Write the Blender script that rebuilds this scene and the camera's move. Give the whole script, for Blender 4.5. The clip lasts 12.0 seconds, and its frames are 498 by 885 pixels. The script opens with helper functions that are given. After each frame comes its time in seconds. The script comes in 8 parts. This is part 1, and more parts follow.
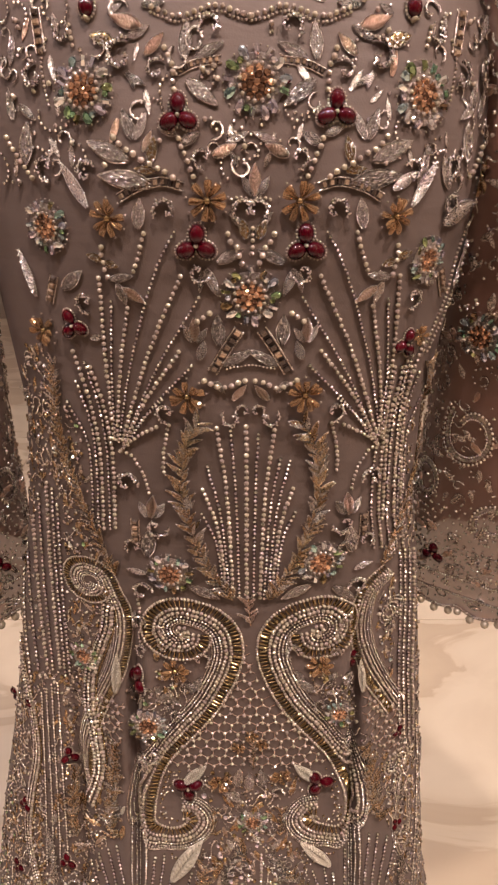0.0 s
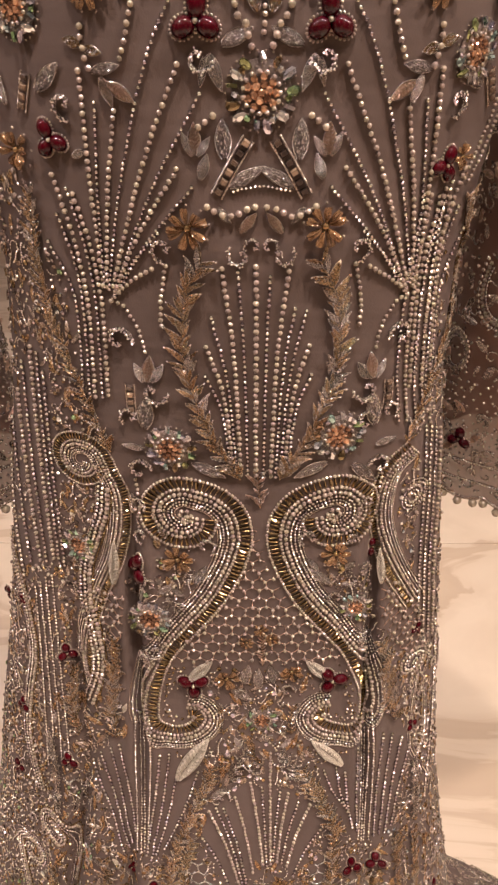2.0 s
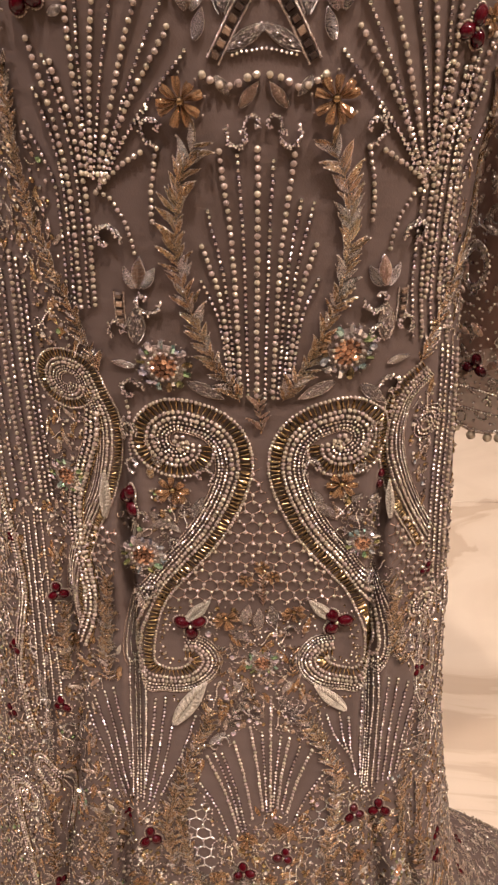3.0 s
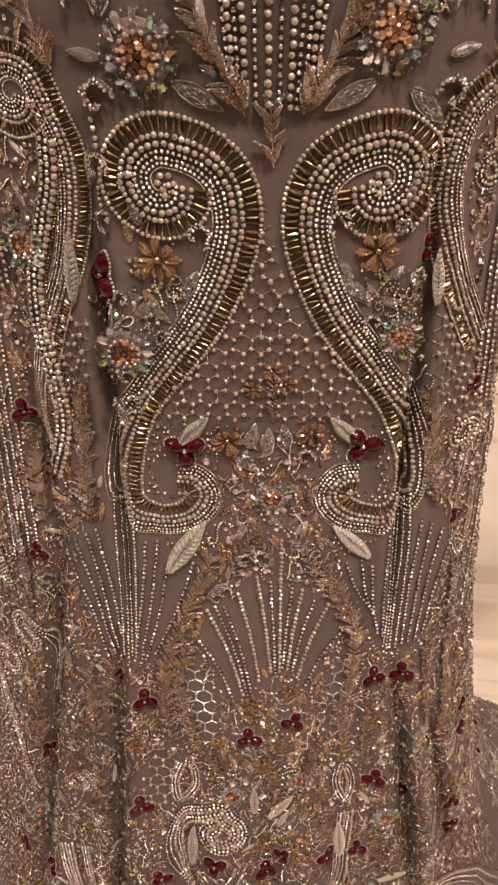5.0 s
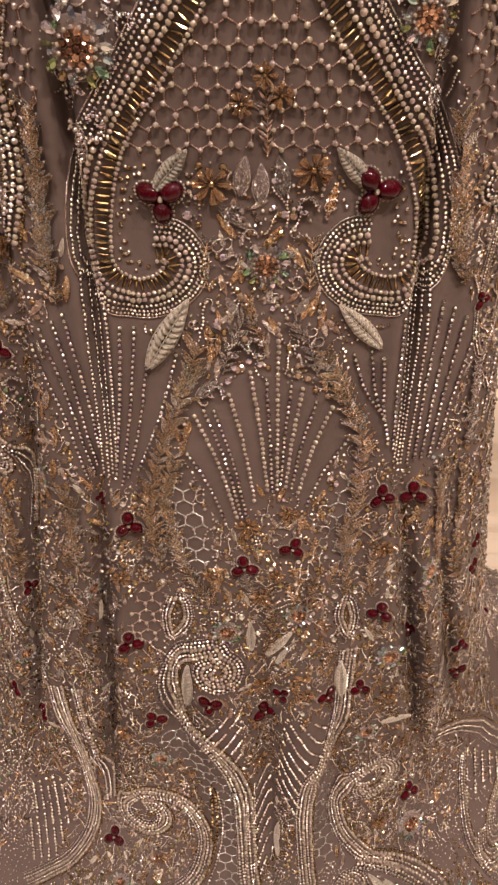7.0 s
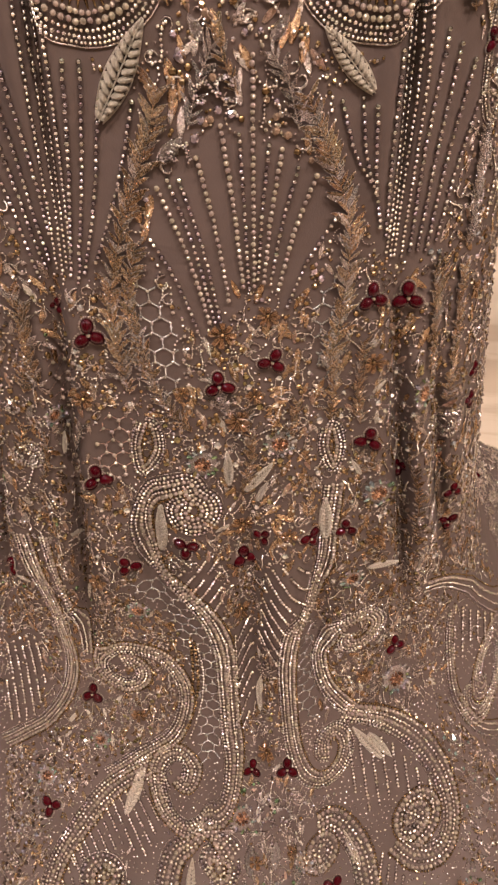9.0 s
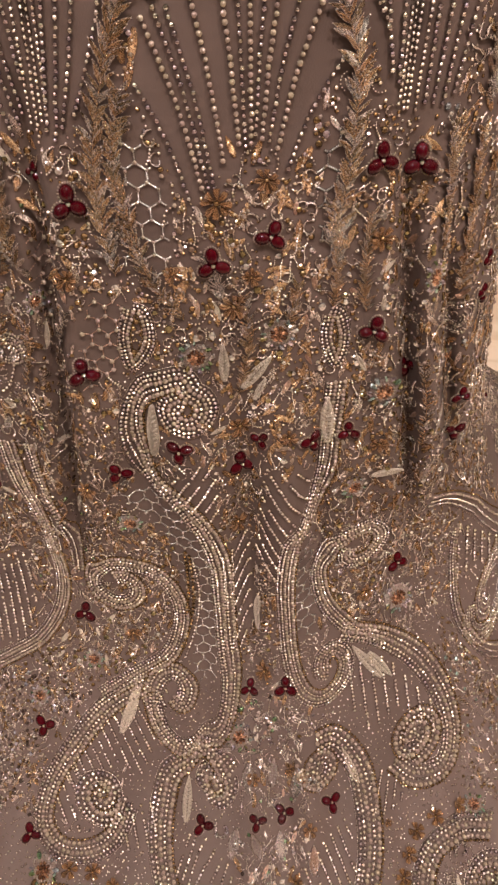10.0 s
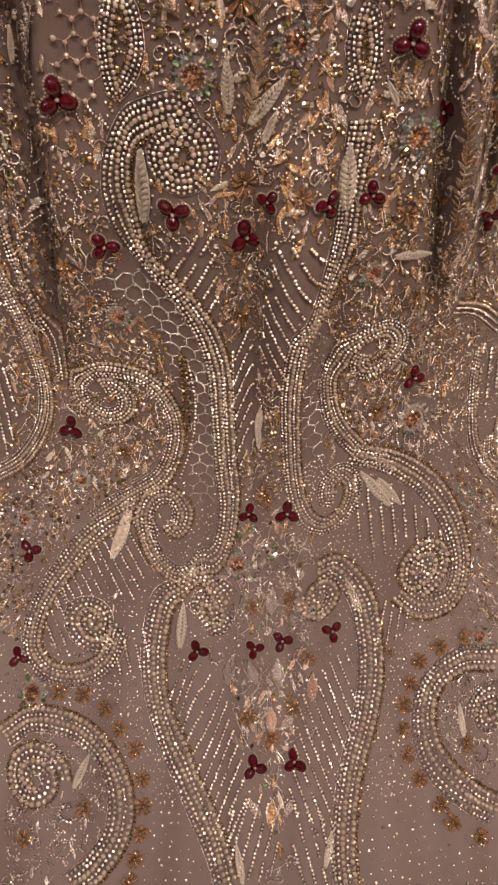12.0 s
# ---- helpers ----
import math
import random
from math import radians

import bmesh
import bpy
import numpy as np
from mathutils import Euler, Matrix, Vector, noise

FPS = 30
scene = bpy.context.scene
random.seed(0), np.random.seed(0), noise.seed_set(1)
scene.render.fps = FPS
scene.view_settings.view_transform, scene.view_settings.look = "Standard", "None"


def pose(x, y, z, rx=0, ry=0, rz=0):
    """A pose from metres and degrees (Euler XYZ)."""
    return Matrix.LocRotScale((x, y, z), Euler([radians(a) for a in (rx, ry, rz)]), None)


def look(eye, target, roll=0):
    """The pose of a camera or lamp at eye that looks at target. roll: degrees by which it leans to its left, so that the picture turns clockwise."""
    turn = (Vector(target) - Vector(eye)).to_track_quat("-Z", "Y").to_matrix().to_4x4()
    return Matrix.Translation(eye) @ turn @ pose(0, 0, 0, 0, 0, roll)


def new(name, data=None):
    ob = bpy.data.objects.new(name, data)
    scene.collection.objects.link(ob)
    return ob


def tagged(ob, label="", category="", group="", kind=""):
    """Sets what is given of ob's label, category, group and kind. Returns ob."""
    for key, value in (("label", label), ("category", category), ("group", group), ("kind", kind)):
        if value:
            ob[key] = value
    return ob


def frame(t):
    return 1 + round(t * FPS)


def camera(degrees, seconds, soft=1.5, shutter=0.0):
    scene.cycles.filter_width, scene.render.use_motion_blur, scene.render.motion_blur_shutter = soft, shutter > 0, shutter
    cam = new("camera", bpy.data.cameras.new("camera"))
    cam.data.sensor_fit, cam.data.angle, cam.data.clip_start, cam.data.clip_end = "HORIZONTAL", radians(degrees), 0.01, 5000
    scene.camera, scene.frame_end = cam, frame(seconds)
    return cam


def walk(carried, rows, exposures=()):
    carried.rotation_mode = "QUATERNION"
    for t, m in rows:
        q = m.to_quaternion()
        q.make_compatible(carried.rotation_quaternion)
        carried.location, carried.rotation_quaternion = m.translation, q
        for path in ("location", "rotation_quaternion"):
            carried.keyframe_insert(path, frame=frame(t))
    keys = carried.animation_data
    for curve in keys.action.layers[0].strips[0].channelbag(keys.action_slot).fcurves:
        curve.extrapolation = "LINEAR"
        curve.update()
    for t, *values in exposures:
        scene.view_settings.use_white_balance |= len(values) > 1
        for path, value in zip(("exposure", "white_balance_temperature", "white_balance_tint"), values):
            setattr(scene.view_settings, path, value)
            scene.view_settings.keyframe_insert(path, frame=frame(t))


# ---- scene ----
cam = camera(41.3, 12.0, soft=2.3)
METRES, EYE, TILT, LEAN, TURN = 0.64, 1.35, -27.0, 0.0, 0.0
ROWS = [
    (0.0, 0.0, 0.0, 0.0, -0.0, 0.0, 0.0),
    (0.5, -0.0021, 0.024, -0.0244, 0.24, -1.34, 0.07),
    (1.0, -0.0043, 0.0454, -0.0456, 0.36, -2.6, 0.08),
    (1.5, -0.0056, 0.0641, -0.0651, 0.4, -3.89, 0.1),
    (2.0, -0.0051, 0.0843, -0.0843, 0.4, -5.22, 0.08),
    (2.5, -0.0004, 0.1119, -0.1133, 0.47, -6.72, 0.03),
    (3.0, -0.0037, 0.1339, -0.138, 0.6, -8.04, -0.09),
    (5.0, -0.0038, 0.2656, -0.2951, 1.34, -15.02, -0.18),
    (5.5, 0.0041, 0.2899, -0.336, 1.44, -16.79, 0.09),
    (6.0, 0.0087, 0.3094, -0.3754, 1.59, -18.5, 0.26),
    (6.5, 0.0086, 0.3239, -0.428, 1.67, -20.47, 0.29),
    (7.0, 0.0072, 0.3235, -0.4593, 1.6, -22.01, 0.22),
    (9.0, 0.0212, 0.3421, -0.6133, 0.63, -28.16, 0.15),
    (9.5, 0.0228, 0.3482, -0.6586, 0.46, -30.06, 0.17),
    (10.0, 0.0216, 0.3525, -0.7004, 0.43, -31.93, 0.08),
    (10.5, 0.0196, 0.3584, -0.7458, 0.49, -34.01, -0.17),
    (11.0, 0.0173, 0.36, -0.7825, 0.63, -35.76, -0.44),
    (11.5, 0.0159, 0.3583, -0.8267, 0.71, -37.8, -0.68),
    (12.0, 0.0152, 0.3511, -0.8787, 0.8, -39.77, -0.89),
]
EXPOSURES = [(0.0, -0.15), (1.0, -0.06), (2.5, -0.03), (5.0, -0.2), (9.0, -0.2), (12.0, -0.18)]
walk(cam, [(t, pose(0, 0, EYE, TILT, LEAN, TURN) @ pose(METRES * x, METRES * y, METRES * z, 90 + pitch, roll, yaw)) for t, x, y, z, yaw, pitch, roll in ROWS], EXPOSURES)


# ---- world, light, exposure ----
world = bpy.data.worlds.new("room_world")
world.use_nodes = True
world.node_tree.nodes["Background"].inputs[0].default_value = (1.0, 0.82, 0.66, 1)
world.node_tree.nodes["Background"].inputs[1].default_value = 0.02
scene.world = world
WARM, COOLER = (1.0, 0.85, 0.785), (1.0, 0.91, 0.95)
ROOM_X, ROOM_FRONT, ROOM_BACK, ROOM_H = 3.2, -3.4, 4.6, 2.9
DOWNLIGHTS = [(-0.95, -0.24, 105), (0.1, -0.22, 215), (1.0, -0.24, 205), (-2.0, 0.0, 65), (2.0, 0.0, 115), (-0.9, -2.0, 40), (0.9, -2.0, 50), (-1.2, 1.9, 40), (0.9, 1.9, 42), (-1.2, 3.3, 36), (1.4, 3.3, 30)]
for lx, ly, power in DOWNLIGHTS:
    lamp = bpy.data.lights.new("downlight_lamp", "SPOT")
    lamp.energy, lamp.color, lamp.shadow_soft_size = power * 0.94, WARM if lx > -0.93 else COOLER, 0.06
    lamp.spot_size, lamp.spot_blend = radians(125), 0.6
    new("downlight_lamp", lamp).matrix_world = pose(lx, ly, ROOM_H - 0.03)


# ---- materials ----
def material(name, color, rough=0.5, metal=0.0, vary=0.15, scale=60.0, bump=0.0, bump_scale=400.0, spec=0.5, hue=0.0, island=False, coat=0.0, trans=0.0, ior=1.45, second=None, sheen=0.0):
    """Principled surface with two scales of colour variation, relief and, for joined pieces, a shade for each piece."""
    mat = bpy.data.materials.new(name)
    mat.use_nodes = True
    nt = mat.node_tree
    bsdf = nt.nodes["Principled BSDF"]
    bsdf.inputs["Metallic"].default_value = metal
    bsdf.inputs["Specular IOR Level"].default_value = spec
    bsdf.inputs["Coat Weight"].default_value = coat
    bsdf.inputs["Coat Roughness"].default_value = 0.05
    bsdf.inputs["Transmission Weight"].default_value = trans
    bsdf.inputs["IOR"].default_value = ior
    bsdf.inputs["Sheen Weight"].default_value = sheen
    tc = nt.nodes.new("ShaderNodeTexCoord")
    geo = nt.nodes.new("ShaderNodeNewGeometry")
    info = nt.nodes.new("ShaderNodeObjectInfo")
    coarse = nt.nodes.new("ShaderNodeTexNoise")
    coarse.inputs["Scale"].default_value = scale
    coarse.inputs["Detail"].default_value = 5
    nt.links.new(tc.outputs["Object"], coarse.inputs["Vector"])
    ramp = nt.nodes.new("ShaderNodeMapRange")
    ramp.inputs["To Min"].default_value, ramp.inputs["To Max"].default_value = 1 - vary, 1 + vary
    ramp.inputs["From Min"].default_value, ramp.inputs["From Max"].default_value = 0.3, 0.7
    nt.links.new(coarse.outputs["Fac"], ramp.inputs["Value"])
    rnd = geo.outputs["Random Per Island"] if island else info.outputs["Random"]
    each = nt.nodes.new("ShaderNodeMapRange")
    each.inputs["To Min"].default_value, each.inputs["To Max"].default_value = 1 - vary, 1 + vary
    nt.links.new(rnd, each.inputs["Value"])
    mul = nt.nodes.new("ShaderNodeMath")
    mul.operation = "MULTIPLY"
    nt.links.new(ramp.outputs[0], mul.inputs[0])
    nt.links.new(each.outputs[0], mul.inputs[1])
    tint = nt.nodes.new("ShaderNodeMix")
    tint.data_type = "RGBA"
    tint.inputs["A"].default_value = (*color, 1)
    tint.inputs["B"].default_value = (*(second or color), 1)
    if second:
        nt.links.new(rnd, tint.inputs["Factor"])
    hsv = nt.nodes.new("ShaderNodeHueSaturation")
    nt.links.new(tint.outputs["Result"], hsv.inputs["Color"])
    nt.links.new(mul.outputs[0], hsv.inputs["Value"])
    if hue:
        turn = nt.nodes.new("ShaderNodeMapRange")
        turn.inputs["To Min"].default_value, turn.inputs["To Max"].default_value = 0.5 - hue, 0.5 + hue
        nt.links.new(rnd, turn.inputs["Value"])
        nt.links.new(turn.outputs[0], hsv.inputs["Hue"])
    nt.links.new(hsv.outputs["Color"], bsdf.inputs["Base Color"])
    rr = nt.nodes.new("ShaderNodeMapRange")
    rr.inputs["To Min"].default_value, rr.inputs["To Max"].default_value = rough * 0.75, min(1, rough * 1.25)
    nt.links.new(coarse.outputs["Fac"], rr.inputs["Value"])
    nt.links.new(rr.outputs[0], bsdf.inputs["Roughness"])
    if bump:
        fine = nt.nodes.new("ShaderNodeTexNoise")
        fine.inputs["Scale"].default_value = bump_scale
        nt.links.new(tc.outputs["Object"], fine.inputs["Vector"])
        bn = nt.nodes.new("ShaderNodeBump")
        bn.inputs["Strength"].default_value = bump
        bn.inputs["Distance"].default_value = 0.001
        nt.links.new(fine.outputs["Fac"], bn.inputs["Height"])
        nt.links.new(bn.outputs["Normal"], bsdf.inputs["Normal"])
    return mat


def net_fabric(name, color, second, alpha=1.0):
    """Fine tulle: a tiny weave in the relief, soft stains of tone, and, where sheer, gaps in the mesh."""
    mat = material(name, color, 0.55, 0, 0.1, 9, 0, second=second, spec=0.2)
    nt = mat.node_tree
    bsdf = nt.nodes["Principled BSDF"]
    tc = nt.nodes.new("ShaderNodeTexCoord")
    weave = nt.nodes.new("ShaderNodeTexVoronoi")
    weave.inputs["Scale"].default_value = 900
    nt.links.new(tc.outputs["Object"], weave.inputs["Vector"])
    crease = nt.nodes.new("ShaderNodeTexNoise")
    crease.inputs["Scale"].default_value, crease.inputs["Detail"].default_value = 28, 3
    stretch = nt.nodes.new("ShaderNodeMapping")
    stretch.inputs["Scale"].default_value = (0.6, 0.6, 2.2)
    nt.links.new(tc.outputs["Object"], stretch.inputs["Vector"])
    nt.links.new(stretch.outputs[0], crease.inputs["Vector"])
    b1, b2 = nt.nodes.new("ShaderNodeBump"), nt.nodes.new("ShaderNodeBump")
    b1.inputs["Strength"].default_value, b1.inputs["Distance"].default_value = 0.12, 0.0003
    b2.inputs["Strength"].default_value, b2.inputs["Distance"].default_value = 0.16, 0.006
    nt.links.new(weave.outputs["Distance"], b1.inputs["Height"])
    nt.links.new(crease.outputs["Fac"], b2.inputs["Height"])
    nt.links.new(b2.outputs["Normal"], b1.inputs["Normal"])
    nt.links.new(b1.outputs["Normal"], bsdf.inputs["Normal"])
    bsdf.inputs["Alpha"].default_value = alpha
    return mat


def marble_material(name):
    """Cream polished marble with soft drifting veins."""
    mat = material(name, (0.62, 0.50, 0.38), 0.38, 0, 0.12, 1.6, 0, second=(0.66, 0.52, 0.40))
    nt = mat.node_tree
    bsdf = nt.nodes["Principled BSDF"]
    tc = nt.nodes.new("ShaderNodeNewGeometry")
    mp = nt.nodes.new("ShaderNodeMapping")
    mp.inputs["Scale"].default_value = (0.9, 1.7, 1)
    mp.inputs["Rotation"].default_value = (0, 0, 0.15)
    nt.links.new(tc.outputs["Position"], mp.inputs["Vector"])
    n1 = nt.nodes.new("ShaderNodeTexNoise")
    n1.inputs["Scale"].default_value, n1.inputs["Detail"].default_value, n1.inputs["Distortion"].default_value = 2.4, 7, 1.6
    nt.links.new(mp.outputs[0], n1.inputs["Vector"])
    cr = nt.nodes.new("ShaderNodeValToRGB")
    cr.color_ramp.elements[0].position, cr.color_ramp.elements[0].color = 0.3, (0.50, 0.39, 0.28, 1)
    cr.color_ramp.elements[1].position, cr.color_ramp.elements[1].color = 0.62, (0.61, 0.50, 0.38, 1)
    e = cr.color_ramp.elements.new(0.47)
    e.color = (0.56, 0.45, 0.335, 1)
    e = cr.color_ramp.elements.new(0.44)
    e.color = (0.46, 0.35, 0.25, 1)
    nt.links.new(n1.outputs["Fac"], cr.inputs[0])
    nt.links.new(cr.outputs[0], bsdf.inputs["Base Color"])
    return mat


M_NET = net_fabric("mauve_net", (0.110, 0.077, 0.064), (0.110, 0.077, 0.064))
M_SHEER = net_fabric("sheer_net", (0.150, 0.076, 0.056), (0.150, 0.076, 0.056), 0.80)
M_PEARL = material("pearl", (0.52, 0.41, 0.325), 0.14, 0.5, 0.38, 300, second=(0.28, 0.21, 0.16), island=True, coat=1.0, spec=0.9, hue=0.03)
M_SILVER = material("silver_bead", (1.0, 0.95, 0.88), 0.2, 1.0, 0.45, 600, second=(0.60, 0.52, 0.45), island=True, hue=0.05)
M_SEED = material("clear_seed", (0.97, 0.91, 0.86), 0.11, 1.0, 0.5, 500, second=(0.52, 0.46, 0.48), island=True, hue=0.3)
M_GOLD = material("gilt_bugle", (0.40, 0.275, 0.13), 0.18, 0.9, 0.45, 400, second=(0.17, 0.105, 0.045), island=True, coat=0.6)
M_BRONZE = material("bronze_thread", (0.74, 0.54, 0.34), 0.24, 1.0, 0.45, 700, bump=0.8, bump_scale=2200, second=(0.40, 0.26, 0.15))
M_COPPER = material("copper_thread", (0.52, 0.34, 0.24), 0.3, 0.85, 0.35, 700, bump=0.8, bump_scale=2200, second=(0.42, 0.27, 0.20))
M_SILVERTHREAD = material("silver_thread", (0.78, 0.69, 0.62), 0.25, 1.0, 0.4, 700, bump=0.8, bump_scale=2000, second=(0.46, 0.385, 0.34))
M_SMOKE_THREAD = material("smoky_silver_thread", (0.50, 0.49, 0.46), 0.25, 0.9, 0.4, 700, second=(0.30, 0.28, 0.26))
M_CREAM = material("cream_thread", (0.50, 0.425, 0.33), 0.42, 0.3, 0.15, 700, bump=0.8, bump_scale=2000)
M_RUBY = material("ruby_glass", (0.036, 0.0010, 0.0032), 0.05, 0.0, 0.2, 120, spec=0.5)
M_GROUND = material("taupe_stitching", (0.26, 0.20, 0.17), 0.4, 0.6, 0.3, 900, bump=0.8, bump_scale=2200)
M_AMBER = material("amber_crystal", (0.24, 0.105, 0.055), 0.06, 0.85, 0.5, 300, second=(0.58, 0.34, 0.21), coat=0.8)
M_AMBERPETAL = material("amber_petal", (0.42, 0.235, 0.115), 0.07, 0.55, 0.5, 250, second=(0.20, 0.105, 0.045), coat=1.0, bump=0.3, bump_scale=700, trans=0.3, ior=1.5)
M_AB = material("iridescent_crystal", (0.22, 0.50, 0.66), 0.05, 0.95, 0.6, 300, second=(0.80, 0.74, 0.76), hue=0.5, coat=1.0)
M_SMOKE = material("smoke_crystal", (0.08, 0.05, 0.04), 0.06, 0.6, 0.4, 300, second=(0.40, 0.27, 0.18), coat=1.0)


def iridescent(mat):
    """A thin coating whose thickness differs from stone to stone."""
    nt = mat.node_tree
    info, rng = nt.nodes.new("ShaderNodeObjectInfo"), nt.nodes.new("ShaderNodeMapRange")
    rng.inputs["To Min"].default_value, rng.inputs["To Max"].default_value = 250, 620
    nt.links.new(info.outputs["Random"], rng.inputs["Value"])
    nt.links.new(rng.outputs[0], nt.nodes["Principled BSDF"].inputs["Thin Film Thickness"])
    nt.nodes["Principled BSDF"].inputs["Thin Film IOR"].default_value = 1.8


iridescent(M_AB)
M_MARBLE = marble_material("cream_marble")
M_WALL = material("taupe_wall_paint", (0.40, 0.33, 0.27), 0.8, 0, 0.05, 1.5, 0.3, 120)
M_CEIL = material("white_ceiling_paint", (0.78, 0.74, 0.68), 0.85, 0, 0.04, 1.5, 0.2, 150)
M_TRIM = material("white_metal_trim", (0.75, 0.72, 0.68), 0.35, 0.2, 0.05, 20)
M_GLOW = bpy.data.materials.new("lamp_glow")
M_GLOW.use_nodes = True
M_GLOW.node_tree.nodes["Principled BSDF"].inputs["Emission Color"].default_value = (*WARM, 1)
M_GLOW.node_tree.nodes["Principled BSDF"].inputs["Emission Strength"].default_value = 25


# ---- mesh helpers ----
def mesh_from(name, verts, loops, sizes, mats, smooth=True, slots=None):
    """A mesh from flat arrays: vertices, corner indices, corners per face and, where given, each face's material slot."""
    me = bpy.data.meshes.new(name)
    verts, loops, sizes = np.asarray(verts, np.float32), np.asarray(loops, np.int32), np.asarray(sizes, np.int32)
    me.vertices.add(len(verts))
    me.vertices.foreach_set("co", verts.ravel())
    me.loops.add(len(loops))
    me.loops.foreach_set("vertex_index", loops)
    me.polygons.add(len(sizes))
    me.polygons.foreach_set("loop_start", np.concatenate([[0], np.cumsum(sizes)[:-1]]).astype(np.int32))
    for mat in mats if isinstance(mats, (list, tuple)) else [mats]:
        me.materials.append(mat)
    me.polygons.foreach_set("use_smooth", np.full(len(sizes), bool(smooth)))
    if slots is not None:
        me.polygons.foreach_set("material_index", np.asarray(slots, np.int32))
    me.update(calc_edges=True)
    me.validate()
    return me


def place(name, data, parent=None, local=None, label="", kind=""):
    """One object under its parent, at the pose local in the parent's space."""
    ob = new(name, data)
    m = local if local is not None else Matrix()
    if parent is not None:
        ob.parent = parent
    ob.matrix_basis = m
    return tagged(ob, label, "", "", kind)


def box_bm(bm, c, s):
    m = Matrix.Translation(c) @ Matrix.Diagonal((*s, 1))
    return bmesh.ops.create_cube(bm, size=1, matrix=m)["verts"]


def bm_object(name, bm, mat, parent=None, label="", category="", kind="", bevel=0.0, smooth=False):
    if bevel:
        bmesh.ops.bevel(bm, geom=bm.edges[:], offset=bevel, segments=2, affect="EDGES")
    me = bpy.data.meshes.new(name)
    bm.to_mesh(me)
    bm.free()
    me.materials.append(mat)
    if smooth:
        me.polygons.foreach_set("use_smooth", [True] * len(me.polygons))
    ob = place(name, me, parent)
    return tagged(ob, label, category, "", kind)


class Pile:
    """Gathers copies of small template pieces (vertices, corners, corners per face), to become one mesh."""

    def __init__(self):
        self.v, self.l, self.s, self.m, self.n = [], [], [], [], 0

    def add(self, piece, slot=0):
        v, l, s = piece
        self.v.append(np.asarray(v, float))
        self.l.append(np.asarray(l) + self.n)
        self.s.append(np.asarray(s))
        self.m.append(np.full(len(s), slot))
        self.n += len(v)
        return self

    def copies(self, piece, mats, slot=0):
        """mats: array (k, 3, 4) of placements of the piece."""
        v, l, s = piece
        mats = np.asarray(mats, float)
        k = len(mats)
        if not k:
            return self
        self.v.append((np.einsum("kij,vj->kvi", mats[:, :, :3], v) + mats[:, None, :, 3]).reshape(-1, 3))
        self.l.append((np.asarray(l)[None] + (self.n + np.arange(k) * len(v))[:, None]).ravel())
        self.s.append(np.tile(s, k))
        self.m.append(np.full(len(s) * k, slot))
        self.n += len(v) * k
        return self

    def piece(self):
        return np.concatenate(self.v), np.concatenate(self.l), np.concatenate(self.s)

    def mesh(self, name, mats, smooth=True):
        return mesh_from(name, *self.piece(), mats, smooth, np.concatenate(self.m))


def packed(verts, faces):
    return np.asarray(verts, float), np.array([i for f in faces for i in f]), np.array([len(f) for f in faces])


def from_bm(bm):
    bm.verts.ensure_lookup_table()
    out = packed([v.co[:] for v in bm.verts], [tuple(v.index for v in f.verts) for f in bm.faces])
    bm.free()
    return out


def ball(segments=8, rings=5):
    bm = bmesh.new()
    bmesh.ops.create_uvsphere(bm, u_segments=segments, v_segments=rings, radius=1)
    return from_bm(bm)


def facet(n=8, table=0.55, girdle=0.35, top=0.75):
    """A cut stone: girdle, sloping crown and flat table, radius 1, standing on z = 0."""
    v, f = [], []
    for k in range(n):
        a = 2 * math.pi * k / n
        v.append((math.cos(a), math.sin(a), 0))
    for k in range(n):
        a = 2 * math.pi * k / n
        v.append((math.cos(a), math.sin(a), girdle))
    for k in range(n):
        a = 2 * math.pi * (k + 0.5) / n
        v.append((table * math.cos(a), table * math.sin(a), top))
    for k in range(n):
        j = (k + 1) % n
        f += [(k, j, n + j, n + k), (n + k, n + j, 2 * n + k), (n + j, 2 * n + j, 2 * n + k)]
    f.append(tuple(range(2 * n, 3 * n)))
    return packed(v, f)


def leaf_shape(ribs=15, ridge=0.32):
    """A raised leaf from (0, 0) to (0, 1): a midrib, slanting stitch ridges and a pointed tip."""
    v, f = [], []
    for i in range(ribs + 1):
        s = i / ribs
        w = 0.5 * math.sin(math.pi * min(1, s * 0.92 + 0.06)) ** 0.85 * (1 - 0.25 * s)
        h = ridge * (1.0 if i % 2 else 0.2)
        v += [(-w, s + 0.09 * (1 - s), 0.0), (-w * 0.55, s + 0.03, h), (0, s - 0.05, h * 0.35), (w * 0.55, s + 0.03, h), (w, s + 0.09 * (1 - s), 0.0)]
    for i in range(ribs):
        for j in range(4):
            a = i * 5 + j
            f.append((a, a + 1, a + 6, a + 5))
    return packed(v, f)


